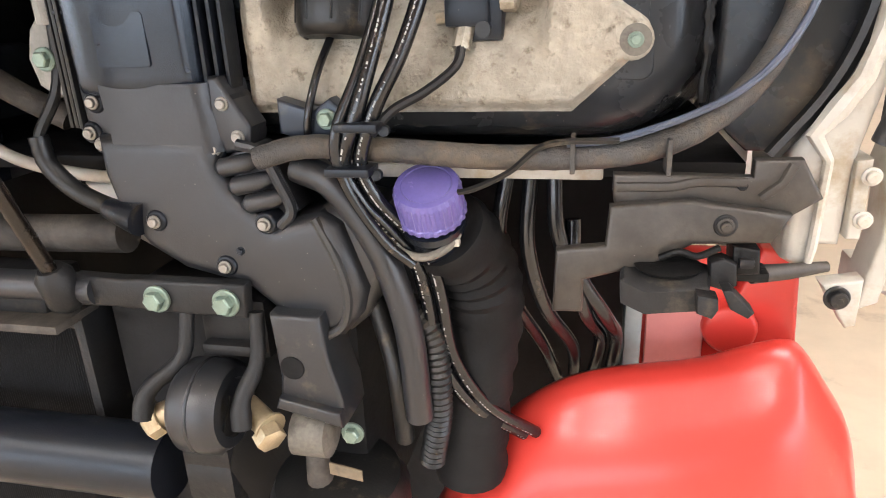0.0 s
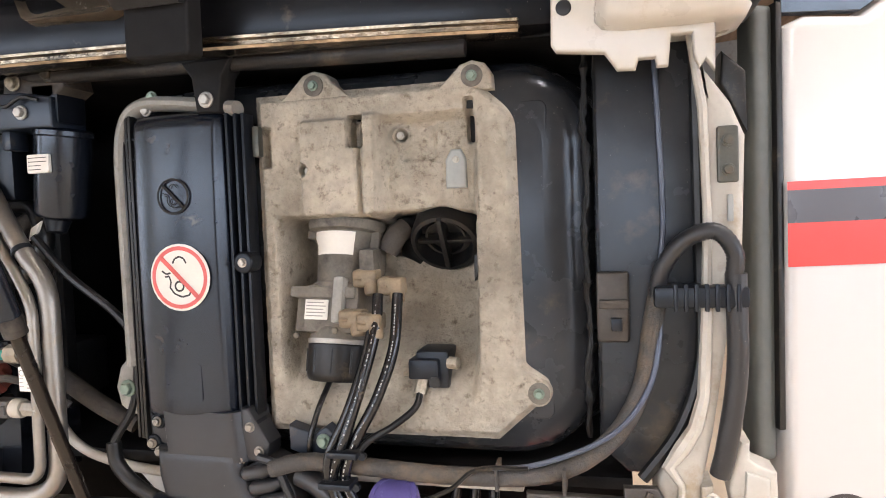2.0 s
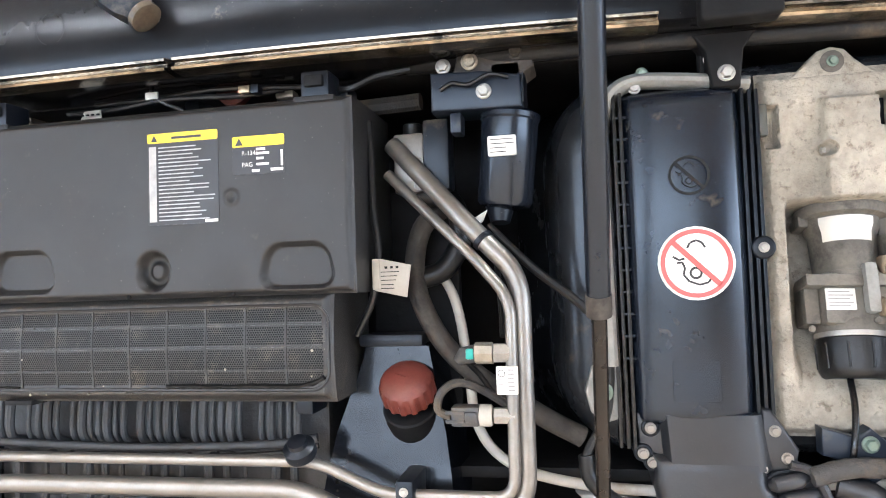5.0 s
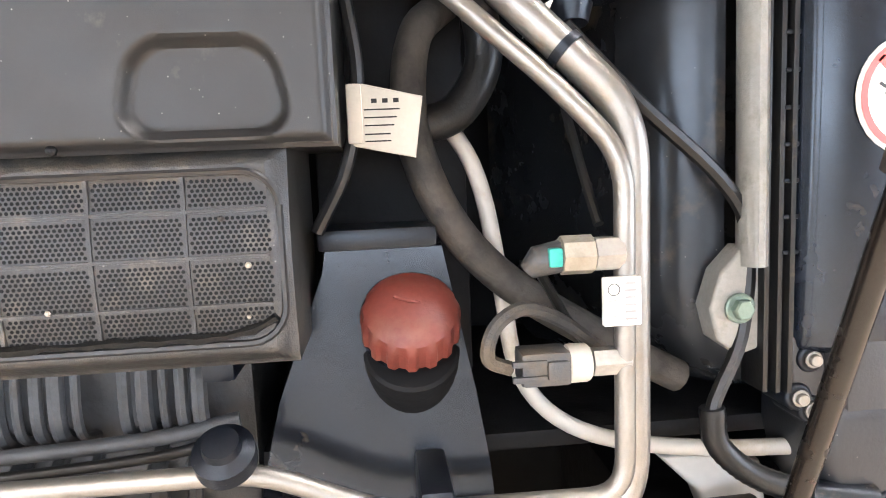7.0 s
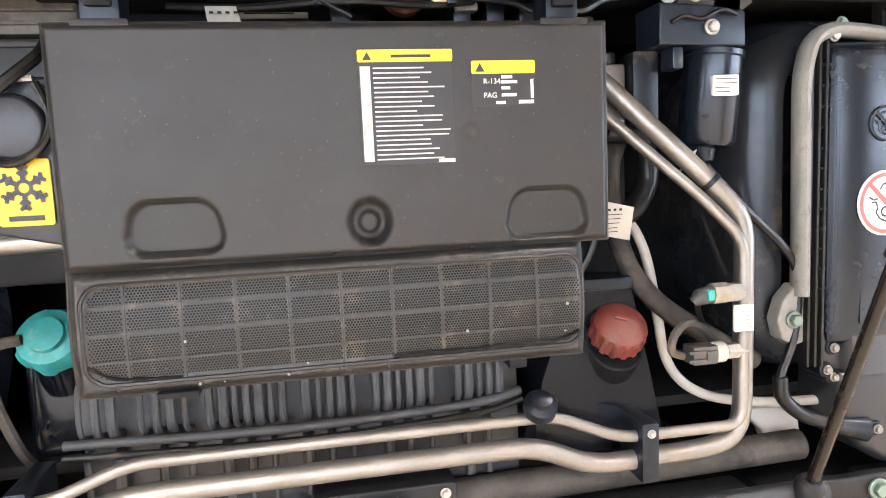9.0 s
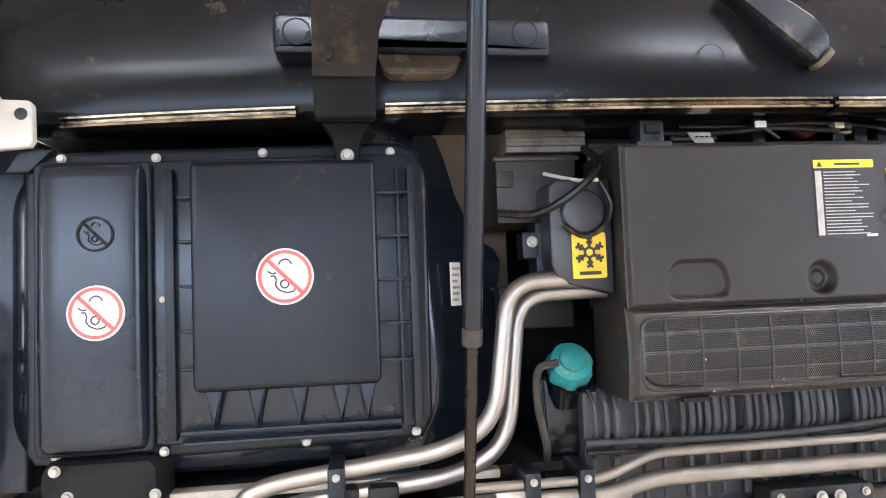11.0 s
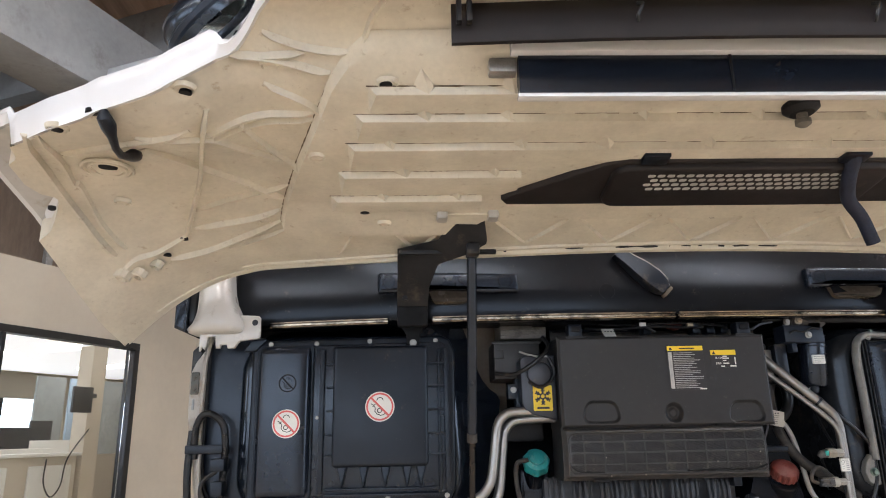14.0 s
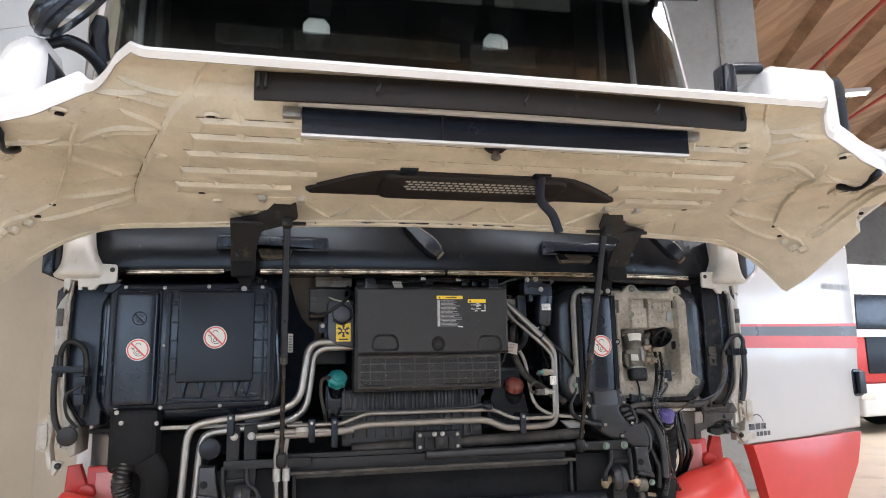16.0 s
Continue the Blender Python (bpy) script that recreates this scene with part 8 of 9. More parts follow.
hose("air_line", [(0.862, 0.0, 1.541), (0.854, -0.012, 1.50), (0.838, -0.026, 1.45), (0.818, -0.038, 1.40), (0.822, -0.035, 1.36), (0.85, -0.03, 1.31), (0.872, -0.02, 1.285)], 0.005, "thin black air line", stripe=False, group="air lines")
hose("air_line", [(0.795, 0.035, 1.475), (0.789, 0.008, 1.445), (0.782, -0.005, 1.41), (0.778, 0.0, 1.378)], 0.0035, "thin black drain line", stripe=False)
for pts in ([(0.944, 0.06, 1.345), (0.937, 0.055, 1.29), (0.947, 0.07, 1.22), (0.976, 0.12, 1.14), (0.99, 0.2, 1.05)], [(0.966, 0.06, 1.345), (0.964, 0.055, 1.28), (0.980, 0.07, 1.21), (1.008, 0.12, 1.14), (1.01, 0.2, 1.05)], [(0.987, 0.065, 1.345), (0.992, 0.06, 1.29), (1.020, 0.08, 1.20), (1.038, 0.14, 1.14), (1.03, 0.2, 1.05)], [(1.005, 0.075, 1.30), (1.01, 0.07, 1.25), (1.042, 0.09, 1.19), (1.055, 0.14, 1.14), (1.05, 0.2, 1.05)]):
    hose("brake_line", pts, 0.0075, "glossy black nylon brake line", stripe=False, group="brake lines")
for x, z, sx_ in ((0.838, 1.408, 0.03), (0.828, 1.372, 0.032)):
    c = thing("hose_clip", (x, -0.03, z), "black clip bundling the air lines", "clip", group="hose clips")
    part("band", box(x - sx_ * 0.6, x + sx_ * 0.6, -0.048, -0.02, z - 0.0035, z + 0.0035, 0.002), PLASTIC, c)
    part("eye", lathe([(0.0045, 0.0), (0.0045, 0.006)], (x + sx_ * 0.66, -0.03, z - 0.004), (0, -1, 0), 12), PLASTIC, c)
bk = thing("hose_bracket", (0.79, 0.0, 1.40), "black sheet bracket with a green bolt under the foam moulding", "bracket")
part("plate", plate([(0.752, 1.425), (0.752, 1.395), (0.775, 1.388), (0.80, 1.365), (0.815, 1.375), (0.822, 1.405), (0.80, 1.425), (0.785, 1.415)], 0.0, 0.02, 0.003), BLUEBLACK, bk)
bolt(bk, 0.798, -0.002, 1.408, 0.0085, GREENBOLT)
vl = thing("drain_valve", (0.918, 0.05, 1.48), "small black valve with a brass elbow on the foam", "valve")
part("body", box(0.898, 0.935, 0.02, 0.09, 1.478, 1.502, 0.004), PLASTIC, vl)
part("base", box(0.905, 0.945, 0.03, 0.09, 1.466, 1.51, 0.004), PLASTIC, vl)
part("elbow", lathe([(0.008, 0.0), (0.008, 0.022)], (0.915, 0.03, 1.482), (-0.2, -0.3, -1), 8), BRASS, vl)
part("side_nut", lathe([(0.0075, 0.0), (0.0075, 0.012), (0.006, 0.013)], (0.944, 0.035, 1.496), (1, -0.2, 0), 8), BRASS, vl)
part("port", lathe([(0.0065, 0.0), (0.0065, 0.003), (0.0045, 0.003)], (0.930, 0.022, 1.476), (0, -1, 0), 14), RUBBER, vl)
part("left_nut", lathe([(0.006, 0.0), (0.006, 0.010)], (0.899, 0.035, 1.486), (-1, -0.1, -0.1), 8), BRASS, vl)
part("line", sweep(smooth_path([(0.912, 0.022, 1.465), (0.908, 0.01, 1.448), (0.885, -0.005, 1.430), (0.862, -0.022, 1.418), (0.846, -0.032, 1.400)]), 0.0042, 8), RUBBER, vl)

# loom along the bottom and up the pillar
lo = thing("taped_loom", (0.95, 0.0, 1.37), "tape-wound cable loom running under the foam and up the pillar", "cable loom")
part("loom", sweep(smooth_path([(0.735, -0.015, 1.376), (0.78, -0.012, 1.386), (0.86, -0.01, 1.383), (0.955, -0.005, 1.377), (1.06, 0.0, 1.383), (1.125, 0.01, 1.418), (1.160, 0.016, 1.475), (1.172, 0.02, 1.54), (1.182, 0.02, 1.59)]), 0.0102, 12, rib=0.0004, pitch=0.014), TAPE, lo)
part("corrugated_tube", sweep(smooth_path([(1.178, 0.018, 1.575), (1.184, 0.012, 1.605), (1.205, 0.004, 1.634), (1.234, 0.0, 1.643), (1.252, 0.0, 1.622), (1.252, 0.005, 1.592)]), 0.0085, 12, rib=0.0006, pitch=0.0040), PLASTIC_DUSTY, lo, "grey-brown corrugated tube")
part("sleeve", sweep(smooth_path([(1.254, 0.005, 1.60), (1.255, 0.01, 1.50), (1.245, 0.015, 1.42), (1.238, 0.02, 1.385)]), 0.0108, 12), PLASTIC_DUSTY, lo, "grey-brown cable sleeve")
part("blue_tube", sweep(smooth_path([(1.18, 0.036, 1.85), (1.187, 0.036, 1.67), (1.184, 0.036, 1.615), (1.178, 0.012, 1.52), (1.160, 0.004, 1.465), (1.12, -0.004, 1.425), (1.05, -0.008, 1.396), (1.00, -0.006, 1.388)]), 0.0030, 8), BLUE, lo, "blue nylon tube")
part("thin_lead", sweep(smooth_path([(1.04, -0.014, 1.393), (0.985, -0.016, 1.39), (0.955, -0.02, 1.368), (0.92, -0.02, 1.352), (0.895, -0.02, 1.352)]), 0.0028, 6), RUBBER, lo)
for x in (1.005, 1.078):
    part("cable_tie", box(x - 0.002, x + 0.002, -0.016, 0.014, 1.366, 1.394, 0.001), TAPE, lo, "white cable tie")
part("pillar_clip", box(1.174, 1.266, -0.004, 0.04, 1.565, 1.587, 0.004), PLASTIC, lo, "ribbed black pillar clip")
for i in range(7):
    part("clip_rib", box(1.193 + 0.010 * i, 1.197 + 0.010 * i, -0.008, 0.0, 1.562, 1.590, 0.001), PLASTIC, lo)
fp = thing("fixing_pad", (1.13, 0.04, 1.53), "dirty grey fixing pad glued to the shell", "pad")
part("pad", plate(rrect(1.115, 1.150, 1.522, 1.60, 0.004), 0.032, 0.05, 0.003), GRIMYSHEET, fp)
part("step", plate(rrect(1.117, 1.150, 1.560, 1.570, 0.002), 0.026, 0.034, 0.002), RUBBER_DUSTY, fp)
part("clip", box(1.130, 1.142, 0.024, 0.034, 1.536, 1.550, 0.002), PLASTIC, fp)

# washer bottle neck with its violet cap
wb = thing("washer_filler", (0.90, 0.03, 1.27), "washer filler neck with a violet ribbed cap and a grey strap", "filler neck")
part("neck", lathe([(0.026, -0.05), (0.026, -0.01), (0.030, -0.008), (0.030, 0.0)], (0.886, 0.0, 1.323), (0, -0.5, 0.87), 28), PLASTIC_SMOOTH, wb)
part("cap_top", lathe([(0.021, 0.0349), (0.0205, 0.0352), (0.004, 0.0352)], (0.886, 0.0, 1.326), (0, -0.5, 0.87), 32), PURPLE, wb)
part("cap", lathe([(0.028, 0.0), (0.031, 0.002), (0.031, 0.006), (0.0295, 0.007), (0.0295, 0.030), (0.027, 0.0345), (0.022, 0.0355), (0.021, 0.0345), (0.004, 0.0345)], (0.886, 0.0, 1.326), (0, -0.5, 0.87), 144, lobes=24, depth=0.0010), PURPLE, wb, "violet ribbed screw cap", sharp=20)
n_ = 26
part("cap_strap", sweep([(0.878 + 0.033 * math.cos(a), -0.002 + 0.018 * math.sin(a), 1.318 + 0.026 * math.sin(a)) for a in (radians(110 + 270 * k / n_) for k in range(n_ + 1))], 0.0038, 8), ACTGREY, wb, "grey retaining strap")
part("strap_catch", box(0.902, 0.912, -0.014, -0.006, 1.300, 1.307, 0.002), TAGPAPER, wb, "pale strap catch")
part("bellows", sweep(smooth_path([(0.892, 0.02, 1.305), (0.912, 0.055, 1.26), (0.918, 0.07, 1.20), (0.905, 0.07, 1.10), (0.90, 0.07, 1.0)]), 0.039, 20, rib=0.0035, pitch=0.022), VOID, wb, "dark ribbed filler bellows")
single("fat_hose", sweep(smooth_path([(0.765, 0.0, 1.365), (0.80, -0.01, 1.353), (0.829, -0.012, 1.316), (0.848, -0.012, 1.274), (0.862, -0.01, 1.21), (0.866, -0.005, 1.118)]), 0.0135, 12), PLASTIC_DUSTY, "thick dusty rubber hose below the duct", "hose")
single("corrugated_hose", sweep(smooth_path([(0.83, 0.02, 1.29), (0.85, 0.01, 1.24), (0.878, 0.01, 1.20), (0.882, 0.01, 1.12), (0.87, 0.02, 1.05)]), 0.012, 12, rib=0.002, pitch=0.006), RUBBER, "black corrugated hose below the duct", "hose")
single("fat_hose", sweep(smooth_path([(0.815, 0.02, 1.25), (0.835, 0.01, 1.19), (0.845, 0.0, 1.15), (0.845, 0.01, 1.08)]), 0.010, 12), RUBBER, "dusty rubber hose below the duct", "hose")
# underside plate with the black latch
up = thing("splash_plate", (1.09, 0.0, 1.25), "dirty bent splash plate under the cab corner", "plate")
part("upper_plate", plate([(1.037, 1.352), (1.037, 1.367), (1.09, 1.367), (1.139, 1.366), (1.139, 1.379), (1.173, 1.380), (1.190, 1.350), (1.170, 1.336), (1.118, 1.340), (1.039, 1.340)][::-1], -0.016, -0.006, 0.003), GRIMYSHEET, up, "grey-brown dirty upper plate")
part("lower_plate", plate([(1.035, 1.344), (1.098, 1.350), (1.112, 1.347), (1.168, 1.340), (1.156, 1.317), (1.099, 1.314), (1.072, 1.297), (1.017, 1.280), (1.017, 1.251), (0.992, 1.250), (0.994, 1.306), (1.033, 1.311)][::-1], -0.027, -0.017, 0.004), GRIMYSHEET, up, "grey-brown dirty lower plate")
part("pressed_ridge", squash(sweep(smooth_path([(1.04, -0.016, 1.357), (1.08, -0.017, 1.358), (1.10, -0.017, 1.362), (1.135, -0.016, 1.362)]), 0.004, 8), 1, -0.016, 0.6), GRIMYSHEET, up)
part("pressed_ridge", squash(sweep([(1.146, -0.016, 1.350), (1.160, -0.017, 1.362), (1.166, -0.016, 1.376)], 0.004, 8), 1, -0.016, 0.7), GRIMYSHEET, up)
part("rust_hole", plate(disc_xz(1.132, 1.3595, 0.004, 10), -0.0172, -0.015, 0.0005, 1), VOID, up)
part("recess", plate(disc_xz(1.121, 1.331, 0.009, 20), -0.0280, -0.020, 0.001, 1), CHASSIS, up)
bolt(up, 1.121, -0.028, 1.331, 0.006, GRIMYSHEET, 12)
lt = thing("corner_latch", (1.1, 0.0, 1.24), "greasy black latch block under the cab corner", "latch")
part("block", rings([[(1.046, -0.046, 1.271), (1.064, -0.052, 1.265), (1.104, -0.048, 1.268), (1.113, -0.02, 1.272), (1.075, 0.0, 1.275), (1.046, -0.02, 1.275)], [(1.045, -0.046, 1.290), (1.064, -0.052, 1.283), (1.111, -0.048, 1.286), (1.115, -0.02, 1.293), (1.075, 0.0, 1.298), (1.046, -0.02, 1.293)], [(1.048, -0.044, 1.292), (1.065, -0.049, 1.286), (1.109, -0.046, 1.289), (1.112, -0.02, 1.296), (1.075, -0.002, 1.301), (1.049, -0.02, 1.296)]]), CHASSIS, lt, "greasy hexagonal block")
part("tray", squash(lathe([(0.024, 0.0), (0.026, 0.003), (0.022, 0.004)], (1.082, -0.028, 1.2945), (0, -0.15, 1), 20), 1, -0.028, 0.6), TAR, lt)
part("lever", plate([(1.112, 1.303), (1.122, 1.306), (1.131, 1.302), (1.133, 1.284), (1.122, 1.280), (1.113, 1.283)][::-1], -0.034, -0.018, 0.002), CHASSIS, lt)
part("catch", plate([(1.128, 1.315), (1.148, 1.312), (1.150, 1.292), (1.130, 1.290)][::-1], -0.028, 0.0, 0.003), TAR, lt)
part("catch_tooth", box(1.133, 1.144, -0.033, -0.024, 1.298, 1.306, 0.002), CHASSIS, lt)
part("spring_leaf", sweep(smooth_path([(1.075, -0.030, 1.304), (1.088, -0.034, 1.311), (1.102, -0.034, 1.308), (1.118, -0.030, 1.314)]), 0.003, 8), TAR, lt)
part("bar", box(1.125, 1.158, -0.024, 0.0, 1.284, 1.292, 0.002), TAR, lt)
part("jaw", plate([(1.100, 1.287), (1.115, 1.285), (1.116, 1.276), (1.112, 1.268), (1.101, 1.272)][::-1], -0.062, -0.046, 0.0015), CHASSIS, lt)
part("jaw", plate([(1.117, 1.292), (1.124, 1.292), (1.141, 1.275), (1.137, 1.270), (1.124, 1.277)][::-1], -0.062, -0.044, 0.0015), CHASSIS, lt)
part("pin", sweep([(1.15, 0.0, 1.281), (1.18, 0.01, 1.281), (1.212, 0.02, 1.283)], [0.008, 0.007, 0.0045], 10), GRIMYSHEET, lt, "tapered latch pin")


# ---- chassis front below the cab ----
ch = thing("chassis_front", (0, 0.2, 0.6), "black chassis crossmembers and frame below the cab", "chassis")
part("front_rail", box(-0.53, 0.47, -0.01, 0.05, 1.205, 1.245, 0.006), CHASSIS, ch, "dusty front rail")
part("rail_flange", box(-0.52, 0.50, -0.035, 0.03, 1.196, 1.206, 0.003), RUBBER_DUSTY, ch)
part("tie_tube", sweep([(-0.05, -0.02, 1.240), (0.30, -0.018, 1.242), (0.50, -0.02, 1.245), (0.55, -0.022, 1.245)], 0.0155, 14), PLASTIC_DUSTY, ch)
part("tie_flat", plate([(0.53, 1.229), (0.53, 1.262), (0.58, 1.260), (0.61, 1.261), (0.713, 1.261), (0.710, 1.226), (0.60, 1.228), (0.57, 1.230)][::-1], -0.030, -0.016, 0.004), CHASSIS, ch, "flattened tie bar end")
for x in (0.621, 0.693):
    bolt(ch, x, -0.031, 1.243, 0.013, GREENBOLT, label="pale green bolt head")
part("frame_side", box(0.52, 0.80, 0.02, 0.5, 0.92, 1.215, 0.01), VOID, ch)
part("frame_side", box(-0.80, -0.52, 0.02, 0.5, 0.92, 1.215, 0.01), VOID, ch)
for x in (-0.69, -0.635):
    part("post", box(x - 0.024, x + 0.018, -0.01, 0.06, 1.10, 1.36, 0.006), CHASSIS, ch)
    for z in (1.325, 1.232):
        bolt(ch, x, -0.012, z, 0.012, STEEL)
part("cross_tie", box(-0.72, -0.44, -0.028, 0.0, 1.222, 1.250, 0.004), CHASSIS, ch)
part("clutch_pot", lathe([(0.03, 0), (0.034, 0.004), (0.034, 0.05), (0.026, 0.055)], (-0.765, 0.03, 1.29), (0, -1, 0), 22), PLASTIC, ch)
part("latch_plate", plate(rrect(-0.085, 0.078, 1.252, 1.318, 0.006), -0.022, 0.02, 0.003), CHASSIS, ch, "black latch plate")
part("latch_hook", box(-0.02, 0.025, -0.045, -0.02, 1.262, 1.306, 0.004), CHASSIS, ch)
for x in (-0.023, 0.005):
    bolt(ch, x, -0.046, 1.311, 0.008, STEEL)
for x in (-0.045, 0.04):
    part("latch_cheek", plate([(x - 0.012, 1.262), (x + 0.012, 1.258), (x + 0.014, 1.295), (x - 0.010, 1.30)], -0.034, -0.02, 0.003), CHASSIS, ch)
part("latch_hole", box(-0.008, 0.010, -0.047, -0.043, 1.275, 1.298, 0.001), RUBBER_DUSTY, ch)
for x in (-0.07, 0.064):
    for z in (1.266, 1.306):
        bolt(ch, x, -0.023, z, 0.006, STEEL)
part("step_rail", box(-0.52, -0.06, -0.012, 0.02, 1.246, 1.262, 0.003), CHASSIS, ch)
for x, z in ((-0.515, 1.19), (-0.545, 1.17)):
    part("valve_rod", sweep(fillet([(x, -0.03, 1.34), (x - 0.01, -0.03, 1.27), (x - 0.005, -0.03, 1.12)], 0.02), 0.008, 10), ALU, ch)
    part("valve_collar", lathe([(0.013, -0.02), (0.013, 0.02)], (x - 0.006, -0.03, 1.20), (0, 0, 1), 10), STEEL, ch)
part("union_nut", lathe([(0.016, -0.02), (0.016, 0.02)], (-0.47, -0.035, 1.336), (1, 0, 0), 6), STEEL, ch)
part("pipe_stub", sweep([(-0.56, -0.035, 1.336), (-0.30, -0.03, 1.334)], 0.011, 12), ALU, ch)
part("lower_tube", sweep([(-0.30, 0.04, 1.262), (0.555, 0.03, 1.285)], 0.020, 16), RUBBER_DUSTY, ch)
# black sheet in place of the shaded engine bay
part("bay_shade", box(-1.15, 1.15, 0.48, 0.52, 0.45, 1.30, 0), VOID, ch, "black sheet standing for the shaded depth of the engine bay")

rad = thing("radiator", (0, 0.05, 0.75), "dusty dark radiator behind a fine fly screen", "radiator")
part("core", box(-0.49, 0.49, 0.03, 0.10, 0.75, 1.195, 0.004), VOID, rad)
bm = bmesh.new()
for i in range(290):
    x = -0.485 + 0.0033 * i
    bm.faces.new([bm.verts.new(v) for v in ((x, 0.0285, 0.76), (x + 0.0012, 0.0278, 0.76), (x + 0.0012, 0.0278, 1.185), (x, 0.0285, 1.185))])
o = part("screen", bm, VOID, rad, "fine vertical screen wires")
o["kind"] = "stuff"
part("side_frame", box(0.488, 0.50, 0.0, 0.10, 0.75, 1.20, 0.003), CHASSIS, rad)
part("side_frame", box(-0.50, -0.488, 0.0, 0.10, 0.75, 1.20, 0.003), CHASSIS, rad)
part("top_frame", box(-0.49, 0.49, 0.012, 0.06, 1.178, 1.196, 0.003), RUBBER_DUSTY, rad)

tbr = thing("torsion_bar", (0, -0.04, 1.0), "thick black torsion bar with cast end levers", "torsion bar")
part("bar", sweep([(-0.60, -0.03, 1.050), (0.60, -0.03, 1.050)], 0.040, 24), PLASTIC, tbr)
for s in (-1, 1):
    part("lever", rings([[(s * 0.655 + dx, y, z + dz) for dx, dz in ((-0.025, -0.02), (0.025, -0.02), (0.025, 0.02), (-0.025, 0.02))] for y, z in ((-0.03, 1.00), (-0.052, 1.05), (-0.052, 1.09), (-0.03, 1.12))]), CHASSIS, tbr)
    part("eye", lathe([(0.030, -0.027), (0.040, -0.026), (0.047, -0.018), (0.048, -0.002), (0.046, 0.0), (0.048, 0.002), (0.047, 0.018), (0.040, 0.026), (0.030, 0.027), (0.028, 0.020), (0.014, 0.021)], (s * 0.657, -0.03, 1.128), (1, 0, 0), 36), PLASTIC_DUSTY, tbr, "dusty cast lever eye")
    for dx in (-0.055, 0.052):
        b_ = part("pivot_bolt", lathe([(0.013, -0.02), (0.013, 0.016), (0.017, 0.017), (0.017, 0.020)], (s * 0.666 + dx * 0.85, -0.035, 1.122), (dx, -0.03, -0.015), 16), YELLOWBOLT, tbr, "yellow zinc pivot bolt")
        part("head", lathe([(0.0150, 0.018), (0.0150, 0.031), (0.012, 0.033)], (s * 0.666 + dx * 0.85, -0.035, 1.122), (dx, -0.045, -0.03), 6), YELLOWBOLT, b_)
for s in (-1, 1):
    ml = thing("lock_link", (s * 0.645, 0.0, 1.15), "black forged cab mount fork with spring arms", "cab mount", group="cab mounts")
    for dx in (-0.052, 0.045):
        part("fork_arm", sweep(fillet([(s * 0.682 + dx * 0.75, -0.02, 1.230), (s * 0.680 + dx * 0.80, -0.03, 1.178), (s * 0.655 + dx * 1.05, -0.05, 1.152), (s * 0.655 + dx * 1.1, -0.058, 1.124)], 0.02), [0.0075] * 5 + [0.0085] * 5 + [0.009, 0.0095, 0.0105, 0.010], 10), CHASSIS, ml)
    part("web", box(s * 0.682 - 0.036, s * 0.682 + 0.036, -0.008, 0.05, 1.17, 1.235, 0.008), CHASSIS, ml)
    part("cross_piece", box(s * 0.682 - 0.03, s * 0.682 + 0.03, -0.022, 0.02, 1.180, 1.192, 0.004), CHASSIS, ml)
    sd = thing("cab_damper", (s * 0.752, 0.0, 0.98), "dusty cab damper with a rubber boot below the bracket", "damper", group="cab dampers")
    k = s
    part("bush", lathe([(0.018, -0.021), (0.025, -0.018), (0.025, 0.018), (0.018, 0.021)], (k * 0.758, -0.015, 1.097), (1, 0, 0), 24), ACTGREY, sd, "dusty metal bush")
    part("stem", sweep([(k * 0.757, -0.015, 1.075), (k * 0.761, -0.02, 1.03)], [0.011, 0.015], 14), RUBBER_DUSTY, sd)
    part("boot", lathe([(0.075, -0.16), (0.075, 0.0), (0.066, 0.02), (0.045, 0.028), (0.02, 0.030)], (k * 0.772, 0.0, 1.015), (0, -0.1, 1), 28), RUBBER, sd)
    part("label", plate([(k * 0.788 - 0.012, 1.058), (k * 0.788 + 0.022, 1.053), (k * 0.788 + 0.022, 1.066), (k * 0.788 - 0.012, 1.072)], -0.03, -0.028, 0.0005, 1), TAGPAPER_DIRTY, sd, "small dirty label")
    part("bracket", plate([(k * 0.765 - 0.03, 1.235), (k * 0.765 + 0.020, 1.235), (k * 0.765 + 0.024, 1.19), (k * 0.765 + 0.034, 1.150), (k * 0.765 + 0.036, 1.122), (k * 0.765 - 0.030, 1.138), (k * 0.765 - 0.026, 1.17)][::-1], -0.035, 0.02, 0.005), PLASTIC_DUSTY, sd)
    part("bracket_lip", plate([(k * 0.765 - 0.026, 1.152), (k * 0.765 + 0.034, 1.140), (k * 0.765 + 0.036, 1.124), (k * 0.765 - 0.030, 1.140)][::-1], -0.044, -0.03, 0.003), PLASTIC_DUSTY, sd)
    part("bracket_hole", plate(disc_xz(k * 0.765 - 0.012, 1.181, 0.012, 18), -0.0365, -0.034, 0.0005, 1), VOID, sd)
    bolt(sd, k * 0.801, -0.02, 1.104, 0.011, GREENBOLT)

